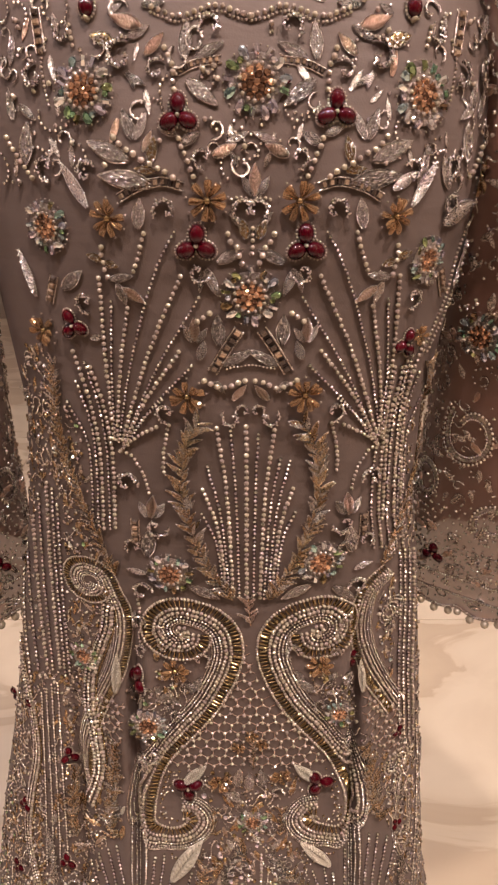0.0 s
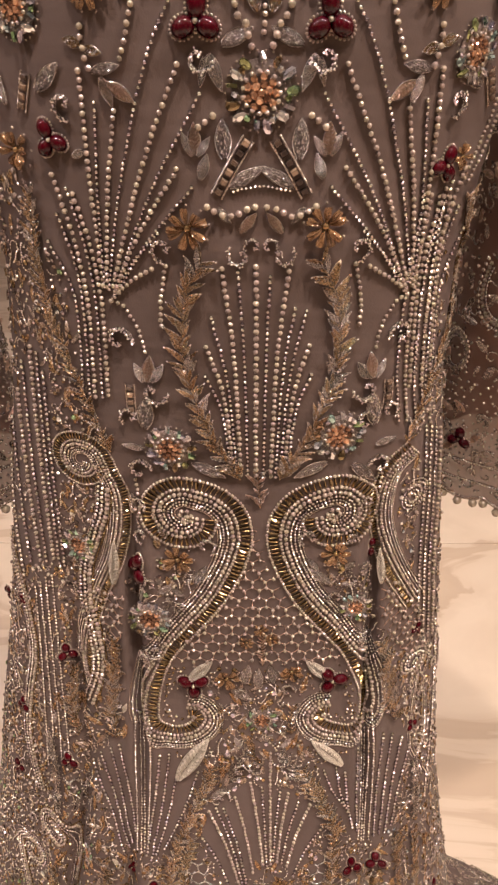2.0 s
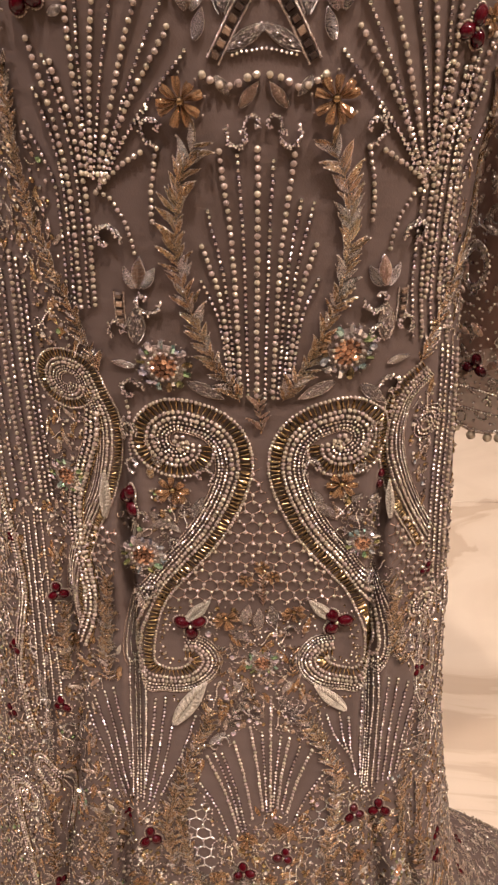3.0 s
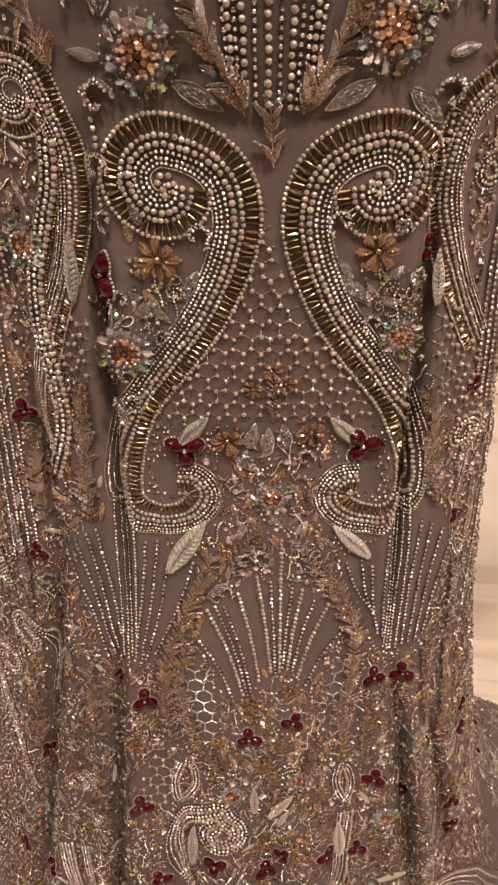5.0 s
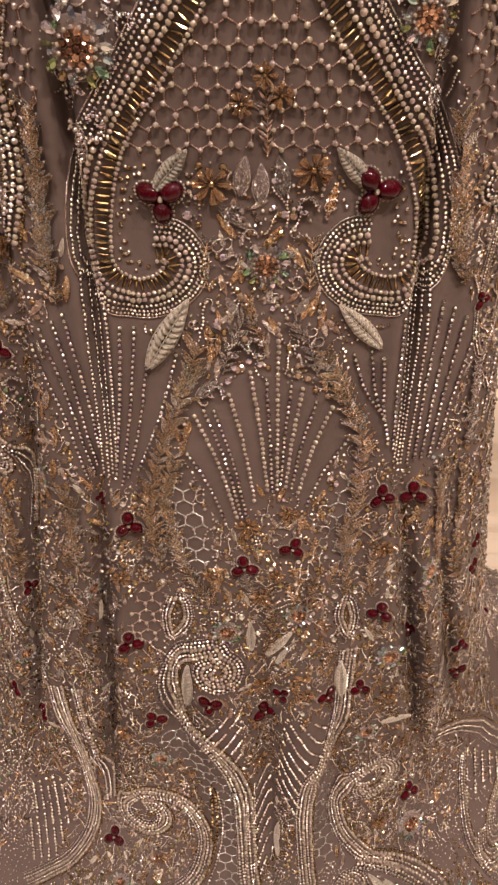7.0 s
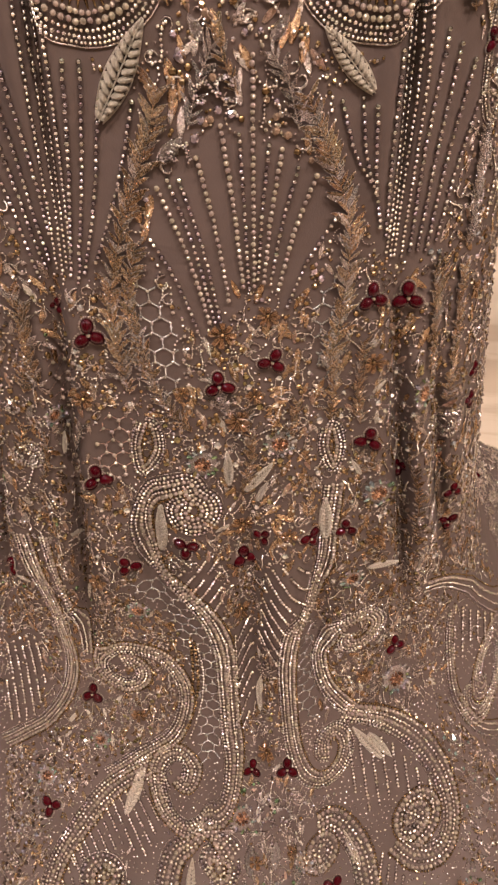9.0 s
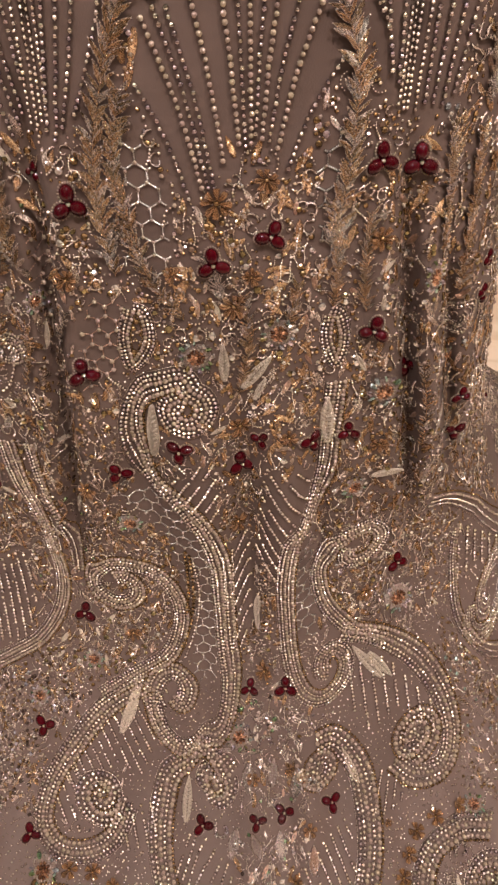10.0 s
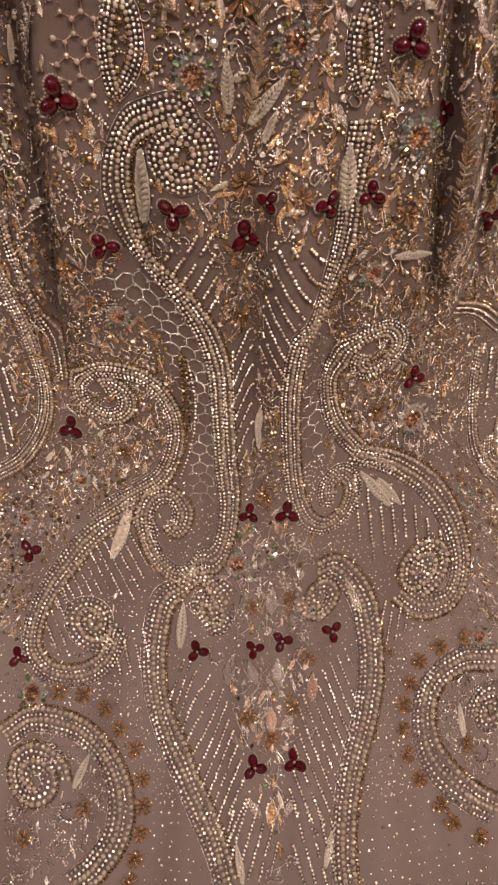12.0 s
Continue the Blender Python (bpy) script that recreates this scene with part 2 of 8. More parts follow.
def tube(path, radius, sides=6, taper=None):
    """Vertices and faces of a tube along 3D points."""
    path = np.asarray(path, float)
    tang = np.gradient(path, axis=0)
    tang /= np.linalg.norm(tang, axis=1)[:, None] + 1e-12
    ref = np.array([0.3, -1.0, 0.2])
    a = np.cross(tang, ref)
    a /= np.linalg.norm(a, axis=1)[:, None] + 1e-12
    b = np.cross(tang, a)
    r = radius * (np.ones(len(path)) if taper is None else taper)
    ang = np.linspace(0, 2 * np.pi, sides, endpoint=False)
    v = path[:, None] + r[:, None, None] * (np.cos(ang)[None, :, None] * a[:, None] + np.sin(ang)[None, :, None] * b[:, None])
    f = []
    for i in range(len(path) - 1):
        for j in range(sides):
            k = (j + 1) % sides
            f.append((i * sides + j, i * sides + k, (i + 1) * sides + k, (i + 1) * sides + j))
    return packed(v.reshape(-1, 3), f)


BALL, SMALLBALL = ball(8, 5), ball(6, 3)
BEAD = ball(6, 3)
NUB = ball(4, 3)
GEM, GEM6 = facet(8), facet(6, 0.5, 0.3, 0.8)
LEAF, LEAF_LOW = leaf_shape(), leaf_shape(13, 0.12)

# ---- the gown's surface ----
# Side profile of the front (height, forward place), half-widths to both sides and depth to the widest line.
PROFILE = [(1.46, 0.43), (1.40, 0.400), (1.34, 0.3865), (1.28, 0.3855), (1.2, 0.389), (1.1, 0.3945), (1.0, 0.397), (0.9, 0.392), (0.8, 0.381), (0.7, 0.360), (0.6, 0.333),
           (0.5, 0.300), (0.4, 0.266), (0.3, 0.232), (0.22, 0.198), (0.16, 0.152), (0.12, 0.103), (0.085, 0.045), (0.065, -0.01), (0.048, -0.085), (0.03, -0.2), (0.012, -0.33)]
WIDTHS = [(1.46, 0.17, 0.19, 0.10), (1.36, 0.16, 0.185, 0.10), (1.25, 0.146, 0.178, 0.09), (1.15, 0.130, 0.168, 0.075), (1.08, 0.133, 0.178, 0.075), (1.0, 0.147, 0.195, 0.08), (0.87, 0.163, 0.22, 0.085),
          (0.7, 0.183, 0.26, 0.11), (0.62, 0.191, 0.275, 0.12), (0.48, 0.217, 0.31, 0.16), (0.38, 0.238, 0.34, 0.19), (0.3, 0.256, 0.37, 0.23), (0.2, 0.283, 0.41, 0.25), (0.14, 0.315, 0.46, 0.26),
          (0.08, 0.38, 0.52, 0.32), (0.04, 0.52, 0.60, 0.42), (0.01, 0.60, 0.66, 0.5)]


def smooth_line(knots, n=500):
    """A rounded curve through the knots, sampled evenly by length."""
    k = np.array(knots, float)
    s = np.concatenate([[0], np.cumsum(np.hypot(np.diff(k[:, 0]), np.diff(k[:, 1])))])
    fine = np.linspace(0, s[-1], n)
    out = np.stack([np.interp(fine, s, k[:, i]) for i in range(k.shape[1])], 1)
    w = np.hanning(27)
    w /= w.sum()
    pad = np.concatenate([2 * out[0] - out[13:0:-1], out, 2 * out[-1] - out[-2:-15:-1]])
    return np.stack([np.convolve(pad[:, i], w, "valid") for i in range(out.shape[1])], 1)


FRONT = smooth_line(PROFILE)
ARC = np.concatenate([[0], np.cumsum(np.hypot(np.diff(FRONT[:, 0]), np.diff(FRONT[:, 1])))])
LENGTH = float(ARC[-1])
WID = np.array(WIDTHS)[::-1]
# Folds: where the valley lies across the gown at its top and foot, its start and end down the front, breadth and depth.
FOLDS = [(-0.092, -0.106, 0.45, 0.85, 0.0045, 0.010), (0.085, 0.099, 0.45, 0.85, 0.0045, 0.010), (-0.116, -0.150, 0.82, 1.28, 0.006, 0.012), (0.102, 0.165, 0.85, 1.26, 0.007, 0.012),
         (0.066, 0.074, 1.02, 1.30, 0.011, 0.008), (-0.148, -0.236, 0.72, 1.25, 0.007, 0.012), (-0.150, -0.157, 0.55, 0.78, 0.006, 0.010), (0.135, 0.200, 0.90, 1.20, 0.007, 0.010),
         (0.225, 0.300, 1.38, 1.62, 0.010, 0.012), (0.006, 0.010, 1.02, 1.50, 0.014, 0.010), (-0.070, -0.080, 0.98, 1.20, 0.012, 0.009), (-0.030, -0.045, 1.28, 1.66, 0.010, 0.007), (0.040, 0.060, 1.36, 1.66, 0.010, 0.007), (-0.200, -0.270, 1.42, 1.66, 0.010, 0.011)]


def gown(x, v):
    """Points of the gown's front, x across and v metres down from the neck edge."""
    x, v = np.broadcast_arrays(np.asarray(x, float), np.asarray(v, float))
    z, y = np.interp(v, ARC, FRONT[:, 0]), np.interp(v, ARC, FRONT[:, 1])
    right, left, deep = (np.interp(z, WID[:, 0], WID[:, i]) for i in (1, 2, 3))
    q = np.clip(np.abs(x) / np.where(x > 0, right, left), 0, 1)
    y = y + deep * (1 - np.sqrt(1 - q ** 2.3 * 0.9999))
    for top, foot, v0, v1, broad, depth in FOLDS:
        depth = depth * (1.55 if v0 > 0.8 else 1.25)
        s = np.clip((v - v0) / (v1 - v0), 0, 1)
        mid = top + (foot - top) * s
        grow = np.clip((v - v0) / 0.12, 0, 1) * np.clip((v1 - v) / 0.1, 0, 1)
        y = y + depth * grow * (np.exp(-((x - mid) / broad) ** 2) - 0.5 * np.exp(-((x - mid - 2.4 * broad) / (1.9 * broad)) ** 2) - 0.5 * np.exp(-((x - mid + 2.4 * broad) / (1.9 * broad)) ** 2))
    y = y - 0.006 * np.exp(-((np.abs(x) - 0.065) / 0.045) ** 2 - ((z - 1.3) / 0.07) ** 2)
    z = z + 0.004 * np.clip((v - 1.36) / 0.15, 0, 1) * (1 + np.sin(x * (105 - 22 * np.clip(v - 1.4, 0, 0.5)) + 0.8 * np.sin(x * 23)))
    return np.stack([x, y, z], -1)


def axes(x, v, d=0.004):
    """Place and unit axes (across, up, outward) of the gown at (x, v)."""
    x, v = np.asarray(x, float), np.asarray(v, float)
    p = gown(x, v)
    ex = gown(x + d, v) - gown(x - d, v)
    ey = gown(x, v - d) - gown(x, v + d)
    ex = ex / (np.linalg.norm(ex, axis=-1, keepdims=True) + 1e-12)
    n = np.cross(ex, ey)
    n = n / (np.linalg.norm(n, axis=-1, keepdims=True) + 1e-12)
    return p, ex, np.cross(n, ex), n



# ---- room ----
def slab(name, c, s, mat, label, category):
    bm = bmesh.new()
    box_bm(bm, c, s)
    return bm_object(name, bm, mat, None, label, category, "structure")


mid_y, len_y = (ROOM_FRONT + ROOM_BACK) / 2, ROOM_BACK - ROOM_FRONT
slab("floor", (0, mid_y, -0.06), (2 * ROOM_X, len_y, 0.1), M_MARBLE, "bed under the polished marble floor", "floor")
slab("ceiling", (0, mid_y, ROOM_H + 0.05), (2 * ROOM_X + 0.4, len_y + 0.4, 0.1), M_CEIL, "plain white painted ceiling with recessed lights", "ceiling")
slab("wall_north", (0, ROOM_BACK + 0.1, ROOM_H / 2), (2 * ROOM_X, 0.2, ROOM_H), M_WALL, "plain taupe painted wall behind the gown", "wall")
slab("wall_south", (0, ROOM_FRONT - 0.1, ROOM_H / 2), (2 * ROOM_X, 0.2, ROOM_H), M_WALL, "plain taupe painted wall", "wall")
slab("wall_east", (ROOM_X + 0.1, mid_y, ROOM_H / 2), (0.2, len_y + 0.4, ROOM_H), M_WALL, "plain taupe painted wall", "wall")
slab("wall_west", (-ROOM_X - 0.1, mid_y, ROOM_H / 2), (0.2, len_y + 0.4, ROOM_H), M_WALL, "plain taupe painted wall", "wall")


def downlight(x, y):
    bm = bmesh.new()
    bmesh.ops.create_cone(bm, segments=32, radius1=0.075, radius2=0.06, depth=0.02, cap_ends=False)
    bmesh.ops.create_cone(bm, segments=32, radius1=0.06, radius2=0.05, depth=0.02, cap_ends=False)
    top = new("downlight", None)
    top.location = (x, y, ROOM_H - 0.012)
    tagged(top, "round recessed ceiling downlight with white trim, lit", "downlight", "recessed ceiling lights")
    bm_object("trim", bm, M_TRIM, top, "white metal ring", smooth=True)
    bm = bmesh.new()
    bmesh.ops.create_circle(bm, cap_ends=True, segments=24, radius=0.05, matrix=pose(0, 0, 0.009))
    bm_object("lens", bm, M_GLOW, top, "glowing warm lens")


for lx, ly, power in DOWNLIGHTS:
    downlight(lx, ly)


def marble_tiles():
    """Large marble slabs with fine joints, each its own piece."""
    bm = bmesh.new()
    box_bm(bm, (0, 0, -0.005), (1.197, 1.197, 0.01))
    bmesh.ops.bevel(bm, geom=[e for e in bm.edges if all(v.co.z > -0.001 for v in e.verts)], offset=0.001, segments=1, affect="EDGES")
    me = bpy.data.meshes.new("marble_tile")
    bm.to_mesh(me)
    bm.free()
    me.materials.append(M_MARBLE)
    floor = bpy.data.objects["floor"]
    for i in range(-2, 4):
        for j in range(-3, 4):
            place("marble_tile", me, floor, pose(0.25 + 1.2 * i - 0.6, 0.9 + 1.2 * j, 0.0))


# ---- the gown's cloth ----
GOWN = new("evening_gown", None)
tagged(GOWN, "mauve net evening gown covered in jewelled embroidery, with spreading train", "gown")


def gown_back(ang, v):
    """Points of the gown's back: ang runs from the wearer's left flank (0) round to the right (pi)."""
    z = np.interp(v, ARC, FRONT[:, 0])
    right, left, deep = (np.interp(z, WID[:, 0], WID[:, i]) for i in (1, 2, 3))
    c = np.cos(ang)
    hold = np.interp(z, [0.01, 0.1, 0.2, 0.3, 0.8, 1.46], [0.38, 0.29, 0.2, 0.18, 0.13, 0.10])
    spread = 1 + np.interp(z, [0.02, 0.1, 0.15, 0.22], [0.3, 0.5, 0.3, 0.0]) * np.sin(ang)
    return np.stack([spread * np.where(c > 0, c * right, c * left), np.interp(v, ARC, FRONT[:, 1]) + deep + hold * np.sin(ang), z], -1)


def gown_cloth():
    """The shell of bodice, skirt and train: the front surface closed by a rounder back."""
    rows, cols, back = 300, 240, 40
    vs = np.linspace(0.045, LENGTH - 0.001, rows)
    verts, faces = [], []
    for v in vs:
        z = np.interp(v, ARC, FRONT[:, 0])
        right, left, deep = (np.interp(z, WID[:, 0], WID[:, i]) for i in (1, 2, 3))
        s = np.sin(np.linspace(-np.pi / 2, np.pi / 2, cols))
        xs = np.where(s > 0, s * right, s * left)
        front = gown(xs, np.full(cols, v))
        ring = np.concatenate([front, gown_back(np.linspace(0, np.pi, back + 2)[1:-1], np.full(back, v))])
        verts.append(ring)
    n = cols + back
    for i in range(rows - 1):
        for j in range(n):
            k = (j + 1) % n
            faces.append((i * n + j, (i + 1) * n + j, (i + 1) * n + k, i * n + k))
    return place("gown_cloth", mesh_from("gown_cloth", *packed(np.concatenate(verts), faces), M_NET), GOWN, None, "matte mauve net over a lining")


gown_cloth()

# Sleeves: centre line and half-breadths (place across, forward, height, half-width, half-depth).
SLEEVES = {1: [(0.165, 0.47, 1.43, 0.05, 0.055), (0.195, 0.475, 1.36, 0.062, 0.068), (0.220, 0.49, 1.25, 0.072, 0.075), (0.242, 0.515, 1.12, 0.088, 0.080), (0.262, 0.54, 1.0, 0.108, 0.085), (0.274, 0.555, 0.925, 0.125, 0.09)],
           -1: [(-0.19, 0.47, 1.43, 0.05, 0.055), (-0.228, 0.475, 1.36, 0.062, 0.068), (-0.262, 0.48, 1.25, 0.072, 0.075), (-0.291, 0.50, 1.12, 0.088, 0.080), (-0.315, 0.52, 1.0, 0.108, 0.085), (-0.327, 0.53, 0.925, 0.125, 0.09)]}


def sleeve_point(side, ang, s):
    """A point of a sleeve: ang turns from the front (0) outward, s runs from shoulder (0) to hem (1)."""
    k = np.array(SLEEVES[side])
    t = np.linspace(0, 1, len(k))
    cx, cy, cz, hw, hd = (np.interp(s, t, k[:, i]) for i in range(5))
    soft = 1 + 0.05 * np.sin(5 * ang + 2 * s) * s
    drop = 0.006 * np.abs(np.sin(9 * ang)) * (np.asarray(s) > 0.985)
    return np.stack([cx + hw * soft * np.sin(ang) * side, cy - hd * soft * np.cos(ang), cz - drop], -1)


def sleeve_cloth(side):
    na, ns = 72, 60
    aa, ss = np.meshgrid(np.linspace(0, 2 * np.pi, na, endpoint=False), np.linspace(0, 1, ns))
    pts = sleeve_point(side, aa, ss).reshape(-1, 3)
    faces = [(i * na + j, i * na + (j + 1) % na, (i + 1) * na + (j + 1) % na, (i + 1) * na + j) for i in range(ns - 1) for j in range(na)]
    return place("sleeve", mesh_from("sleeve", *packed(pts, faces), M_SHEER), GOWN, None, "sheer net bell sleeve with beading")


SLEEVE = {side: sleeve_cloth(side) for side in (1, -1)}

# ---- embroidery: helpers ----
CELL = 0.0015
TAKEN = np.zeros((700, 1250), bool)


def take(x, v, r):
    """Marks a round patch of the gown as worked."""
    i, j, k = int((x + 0.52) / CELL), int(v / CELL), max(1, int(round(r / CELL)))
    a, b = np.ogrid[-k:k + 1, -k:k + 1]
    i0, j0 = i - k, j - k
    if i0 < 0 or j0 < 0 or i0 + 2 * k + 1 > TAKEN.shape[0] or j0 + 2 * k + 1 > TAKEN.shape[1]:
        return
    TAKEN[i0:i0 + 2 * k + 1, j0:j0 + 2 * k + 1] |= a * a + b * b <= k * k


def at(x, v, turn=0.0, lift=0.0005):
    """The pose of a motif on the gown: local x across, y up, z outward, turned anticlockwise."""
    p, ex, ey, n = axes(x, v)
    p = p + n * lift
    return Matrix([[ex[i], ey[i], n[i], p[i]] for i in range(3)] + [[0, 0, 0, 1]]) @ pose(0, 0, 0, 0, 0, turn)


def on_sleeve(side, ang, s, turn=0.0, lift=0.0008):
    """The pose of a motif on a sleeve."""
    p = sleeve_point(side, ang, s)
    da = (sleeve_point(side, ang + 0.03, s) - sleeve_point(side, ang - 0.03, s)) * side
    ds = sleeve_point(side, ang, s - 0.01) - sleeve_point(side, ang, s + 0.01)
    ex = da / np.linalg.norm(da)
    n = np.cross(ex, ds)
    n = n / np.linalg.norm(n)
    ey = np.cross(n, ex)
    p = p + n * lift
    return Matrix([[ex[i], ey[i], n[i], p[i]] for i in range(3)] + [[0, 0, 0, 1]]) @ pose(0, 0, 0, 0, 0, turn)


def sized(m, s, t=None):
    return m @ Matrix.Diagonal((s, t or s, s, 1))


def frames_on(x, v, size, turn=None, lift=0.0, tall=None):
    """Placements (k, 3, 4) for rigid pieces of the given sizes at many places."""
    p, ex, ey, n = axes(x, v)
    size = np.broadcast_to(np.asarray(size, float), p.shape[:1])
    tall = size if tall is None else np.broadcast_to(np.asarray(tall, float), p.shape[:1])
    if turn is not None:
        c, s = np.cos(turn)[:, None], np.sin(turn)[:, None]
        ex, ey = ex * c + ey * s, ey * c - ex * s
    p = p + n * np.broadcast_to(np.asarray(lift, float), p.shape[:1])[:, None]
    return np.stack([ex * size[:, None], ey * tall[:, None], n * size[:, None], p], -1)


def rounded(points, step=0.0012):
    """A smooth curve through a few points of the gown, sampled by length."""
    k = np.array(points, float)
    if len(k) > 2:
        e = np.concatenate([[2 * k[0] - k[1]], k, [2 * k[-1] - k[-2]]])
        t = np.linspace(0, 1, 14, endpoint=False)[:, None]
        out = []
        for i in range(len(k) - 1):
            a, b, c, d = e[i:i + 4]
            out.append(0.5 * (2 * b + (c - a) * t + (2 * a - 5 * b + 4 * c - d) * t ** 2 + (3 * b - a - 3 * c + d) * t ** 3))
        k = np.concatenate(out + [k[-1:]])
    p = gown(k[:, 0], k[:, 1])
    s = np.concatenate([[0], np.cumsum(np.linalg.norm(np.diff(p, axis=0), axis=1))])
    n = max(2, int(s[-1] / step))
    q = np.linspace(0, s[-1], n)
    return np.stack([np.interp(q, s, k[:, 0]), np.interp(q, s, k[:, 1])], 1)


def by_length(curve, gap):
    p = gown(curve[:, 0], curve[:, 1])
    s = np.concatenate([[0], np.cumsum(np.linalg.norm(np.diff(p, axis=0), axis=1))])
    q = np.arange(gap / 2, s[-1], gap)
    return np.stack([np.interp(q, s, curve[:, 0]), np.interp(q, s, curve[:, 1])], 1)


def aside(curve, off):
    """The curve moved sideways, to its left as one goes along it."""
    if not off:
        return curve
    d = np.gradient(curve, axis=0)
    d /= np.linalg.norm(d, axis=1)[:, None] + 1e-12
    return curve + off * np.stack([d[:, 1], -d[:, 0]], 1)


RNG = np.random.default_rng(7)
BEADS = {"pearl": (BALL, M_PEARL, True), "seed": (BEAD, M_SEED, True), "silver": (SMALLBALL, M_SILVER, True), "gold": (BEAD, M_GOLD, False), "tiny": (SMALLBALL, M_PEARL, True), "dark": (GEM6, M_SMOKE, False)}


def tumble(mats, rng):
    """Each placement turned at random about its own centre."""
    k = len(mats)
    q = rng.normal(0, 1, (k, 4))
    q /= np.linalg.norm(q, axis=1)[:, None] + 1e-9
    w, x, y, z = q.T
    r = np.stack([np.stack([1 - 2 * (y * y + z * z), 2 * (x * y - z * w), 2 * (x * z + y * w)], -1),
                  np.stack([2 * (x * y + z * w), 1 - 2 * (x * x + z * z), 2 * (y * z - x * w)], -1),
                  np.stack([2 * (x * z - y * w), 2 * (y * z + x * w), 1 - 2 * (x * x + y * y)], -1)], -2)
    mats[:, :, :3] = np.einsum("kij,kjl->kil", mats[:, :, :3], r)
    return mats


def bead_places(curve, kind, r, gap=2.05):
    c = by_length(curve, r * gap)
    if not len(c):
        return np.zeros((0, 3, 4))
    k = len(c)
    c = c + RNG.normal(0, 0.10 * r, c.shape)
    size = r * RNG.uniform(0.86, 1.1, k)
    turn = RNG.uniform(0, 6.28, k)
    lift = size * (0.75 if BEADS[kind][0] is not GEM6 else 0.1)
    m = frames_on(c[:, 0], c[:, 1], size, turn, lift)
    if BEADS[kind][0] is GEM6:
        wob = RNG.normal(0, 0.25, (k, 2))
        m[:, :, 2] += m[:, :, 0] * wob[:, :1] + m[:, :, 1] * wob[:, 1:]
    elif not BEADS[kind][2]:
        m = tumble(m, RNG)
    return m


PEARL_ME = Pile().add(BALL).mesh("pearl", M_PEARL)
SINGLE = [300]


def strand(kind, r, *points, gap=2.35, name="bead_strand"):
    """One stitched string of beads through a few points; the large pearls of the bodice are single pieces on a thread."""
    curve = rounded(points)
    piece, mat, smooth = BEADS[kind]
    mats = bead_places(curve, kind, r * 0.95, gap)
    for c in curve[::2]:
        take(c[0], c[1], r * 1.5 + 0.0012)
    if kind == "pearl" and r > 0.0022 and SINGLE[0] >= len(mats):
        SINGLE[0] -= len(mats)
        p, ex, ey, n = axes(curve[:, 0], curve[:, 1])
        base = place("pearl_strand", Pile().add(tube(p + n * r * 0.5, 0.0004, 4)).mesh("thread", M_SILVERTHREAD), GOWN, None, "string of round cream pearls on thread")
        for m in mats:
            place("pearl", PEARL_ME, base, Matrix((*m.tolist(), (0, 0, 0, 1))))
        return
    place(name, Pile().copies(piece, mats).mesh(name, mat, smooth), GOWN, None, "stitched string of small beads", "stuff")


BUGLE = packed([(-0.5, -0.5, 0), (0.5, -0.5, 0), (0.5, 0.5, 0), (-0.5, 0.5, 0), (-0.42, -0.3, 0.8), (0.42, -0.3, 0.8), (0.42, 0.3, 0.8), (-0.42, 0.3, 0.8)], [(0, 1, 5, 4), (1, 2, 6, 5), (2, 3, 7, 6), (3, 0, 4, 7), (4, 5, 6, 7)])


def taper_bugle():
    """A rounded glass drop lying along x, thick at one end."""
    v, f = [], []
    for t, w, h in ((-0.5, 0.16, 0.3), (-0.3, 0.27, 0.62), (0.1, 0.40, 0.85), (0.36, 0.36, 0.75), (0.5, 0.2, 0.35)):
        v += [(t, w * math.cos(a), h * max(0.0, math.sin(a))) for a in np.linspace(0, math.pi, 5)]
    for i in range(4):
        f += [(i * 5 + k, (i + 1) * 5 + k, (i + 1) * 5 + k + 1, i * 5 + k + 1) for k in range(4)]
    return packed(v, f + [(4, 3, 2, 1, 0), (20, 21, 22, 23, 24)])


TEAR = taper_bugle()


def border(scale, rows, *points):
    """A broad beaded border along a curve. Rows: kind, side offset and bead size, all times the scale."""
    curve = rounded(points)
    main = None
    for kind, off, size in rows:
        side = aside(curve, off * scale)
        if kind == "bugle":
            c = by_length(side, 0.0037 * scale)
            d = np.gradient(c, axis=0)
            turn = np.arctan2(d[:, 0], d[:, 1]) + RNG.normal(0, 0.1, len(c))
            mats = frames_on(c[:, 0], c[:, 1], 0.0023 * scale, turn, 0.0003)
            wob = RNG.normal(0, 0.35, (len(c), 2))
            mats[:, :, 2] += mats[:, :, 0] * wob[:, :1] * 0.5 + mats[:, :, 1] * wob[:, 1:]
            mats[:, :, 0] *= size / 0.0023
            pile, mat, smooth, label = Pile().copies(TEAR, mats), M_GOLD, False, "bugle_edging"
        elif kind == "cord":
            p, ex, ey, n = axes(side[:, 0], side[:, 1])
            pile, mat, smooth, label = Pile().add(tube(p + n * size * scale * 0.6, size * scale, 5)), M_SILVERTHREAD, True, "metal_cord"
        else:
            piece, mat, smooth = BEADS[kind]
            pile, label = Pile().copies(piece, bead_places(side, kind, size * scale)), "bead_edging"
        if main is None:
            main = place("beaded_border", pile.mesh("beaded_border", mat, smooth), GOWN, None, "curling border of pearls, crystals and gilt bugles", "stuff")
        else:
            place(label, pile.mesh(label, mat, smooth), main, None, "", "stuff")
    reach = max(abs(o) + s for _, o, s in rows) * scale
    for c in curve[::3]:
        take(c[0], c[1], reach * 0.9 + 0.001)


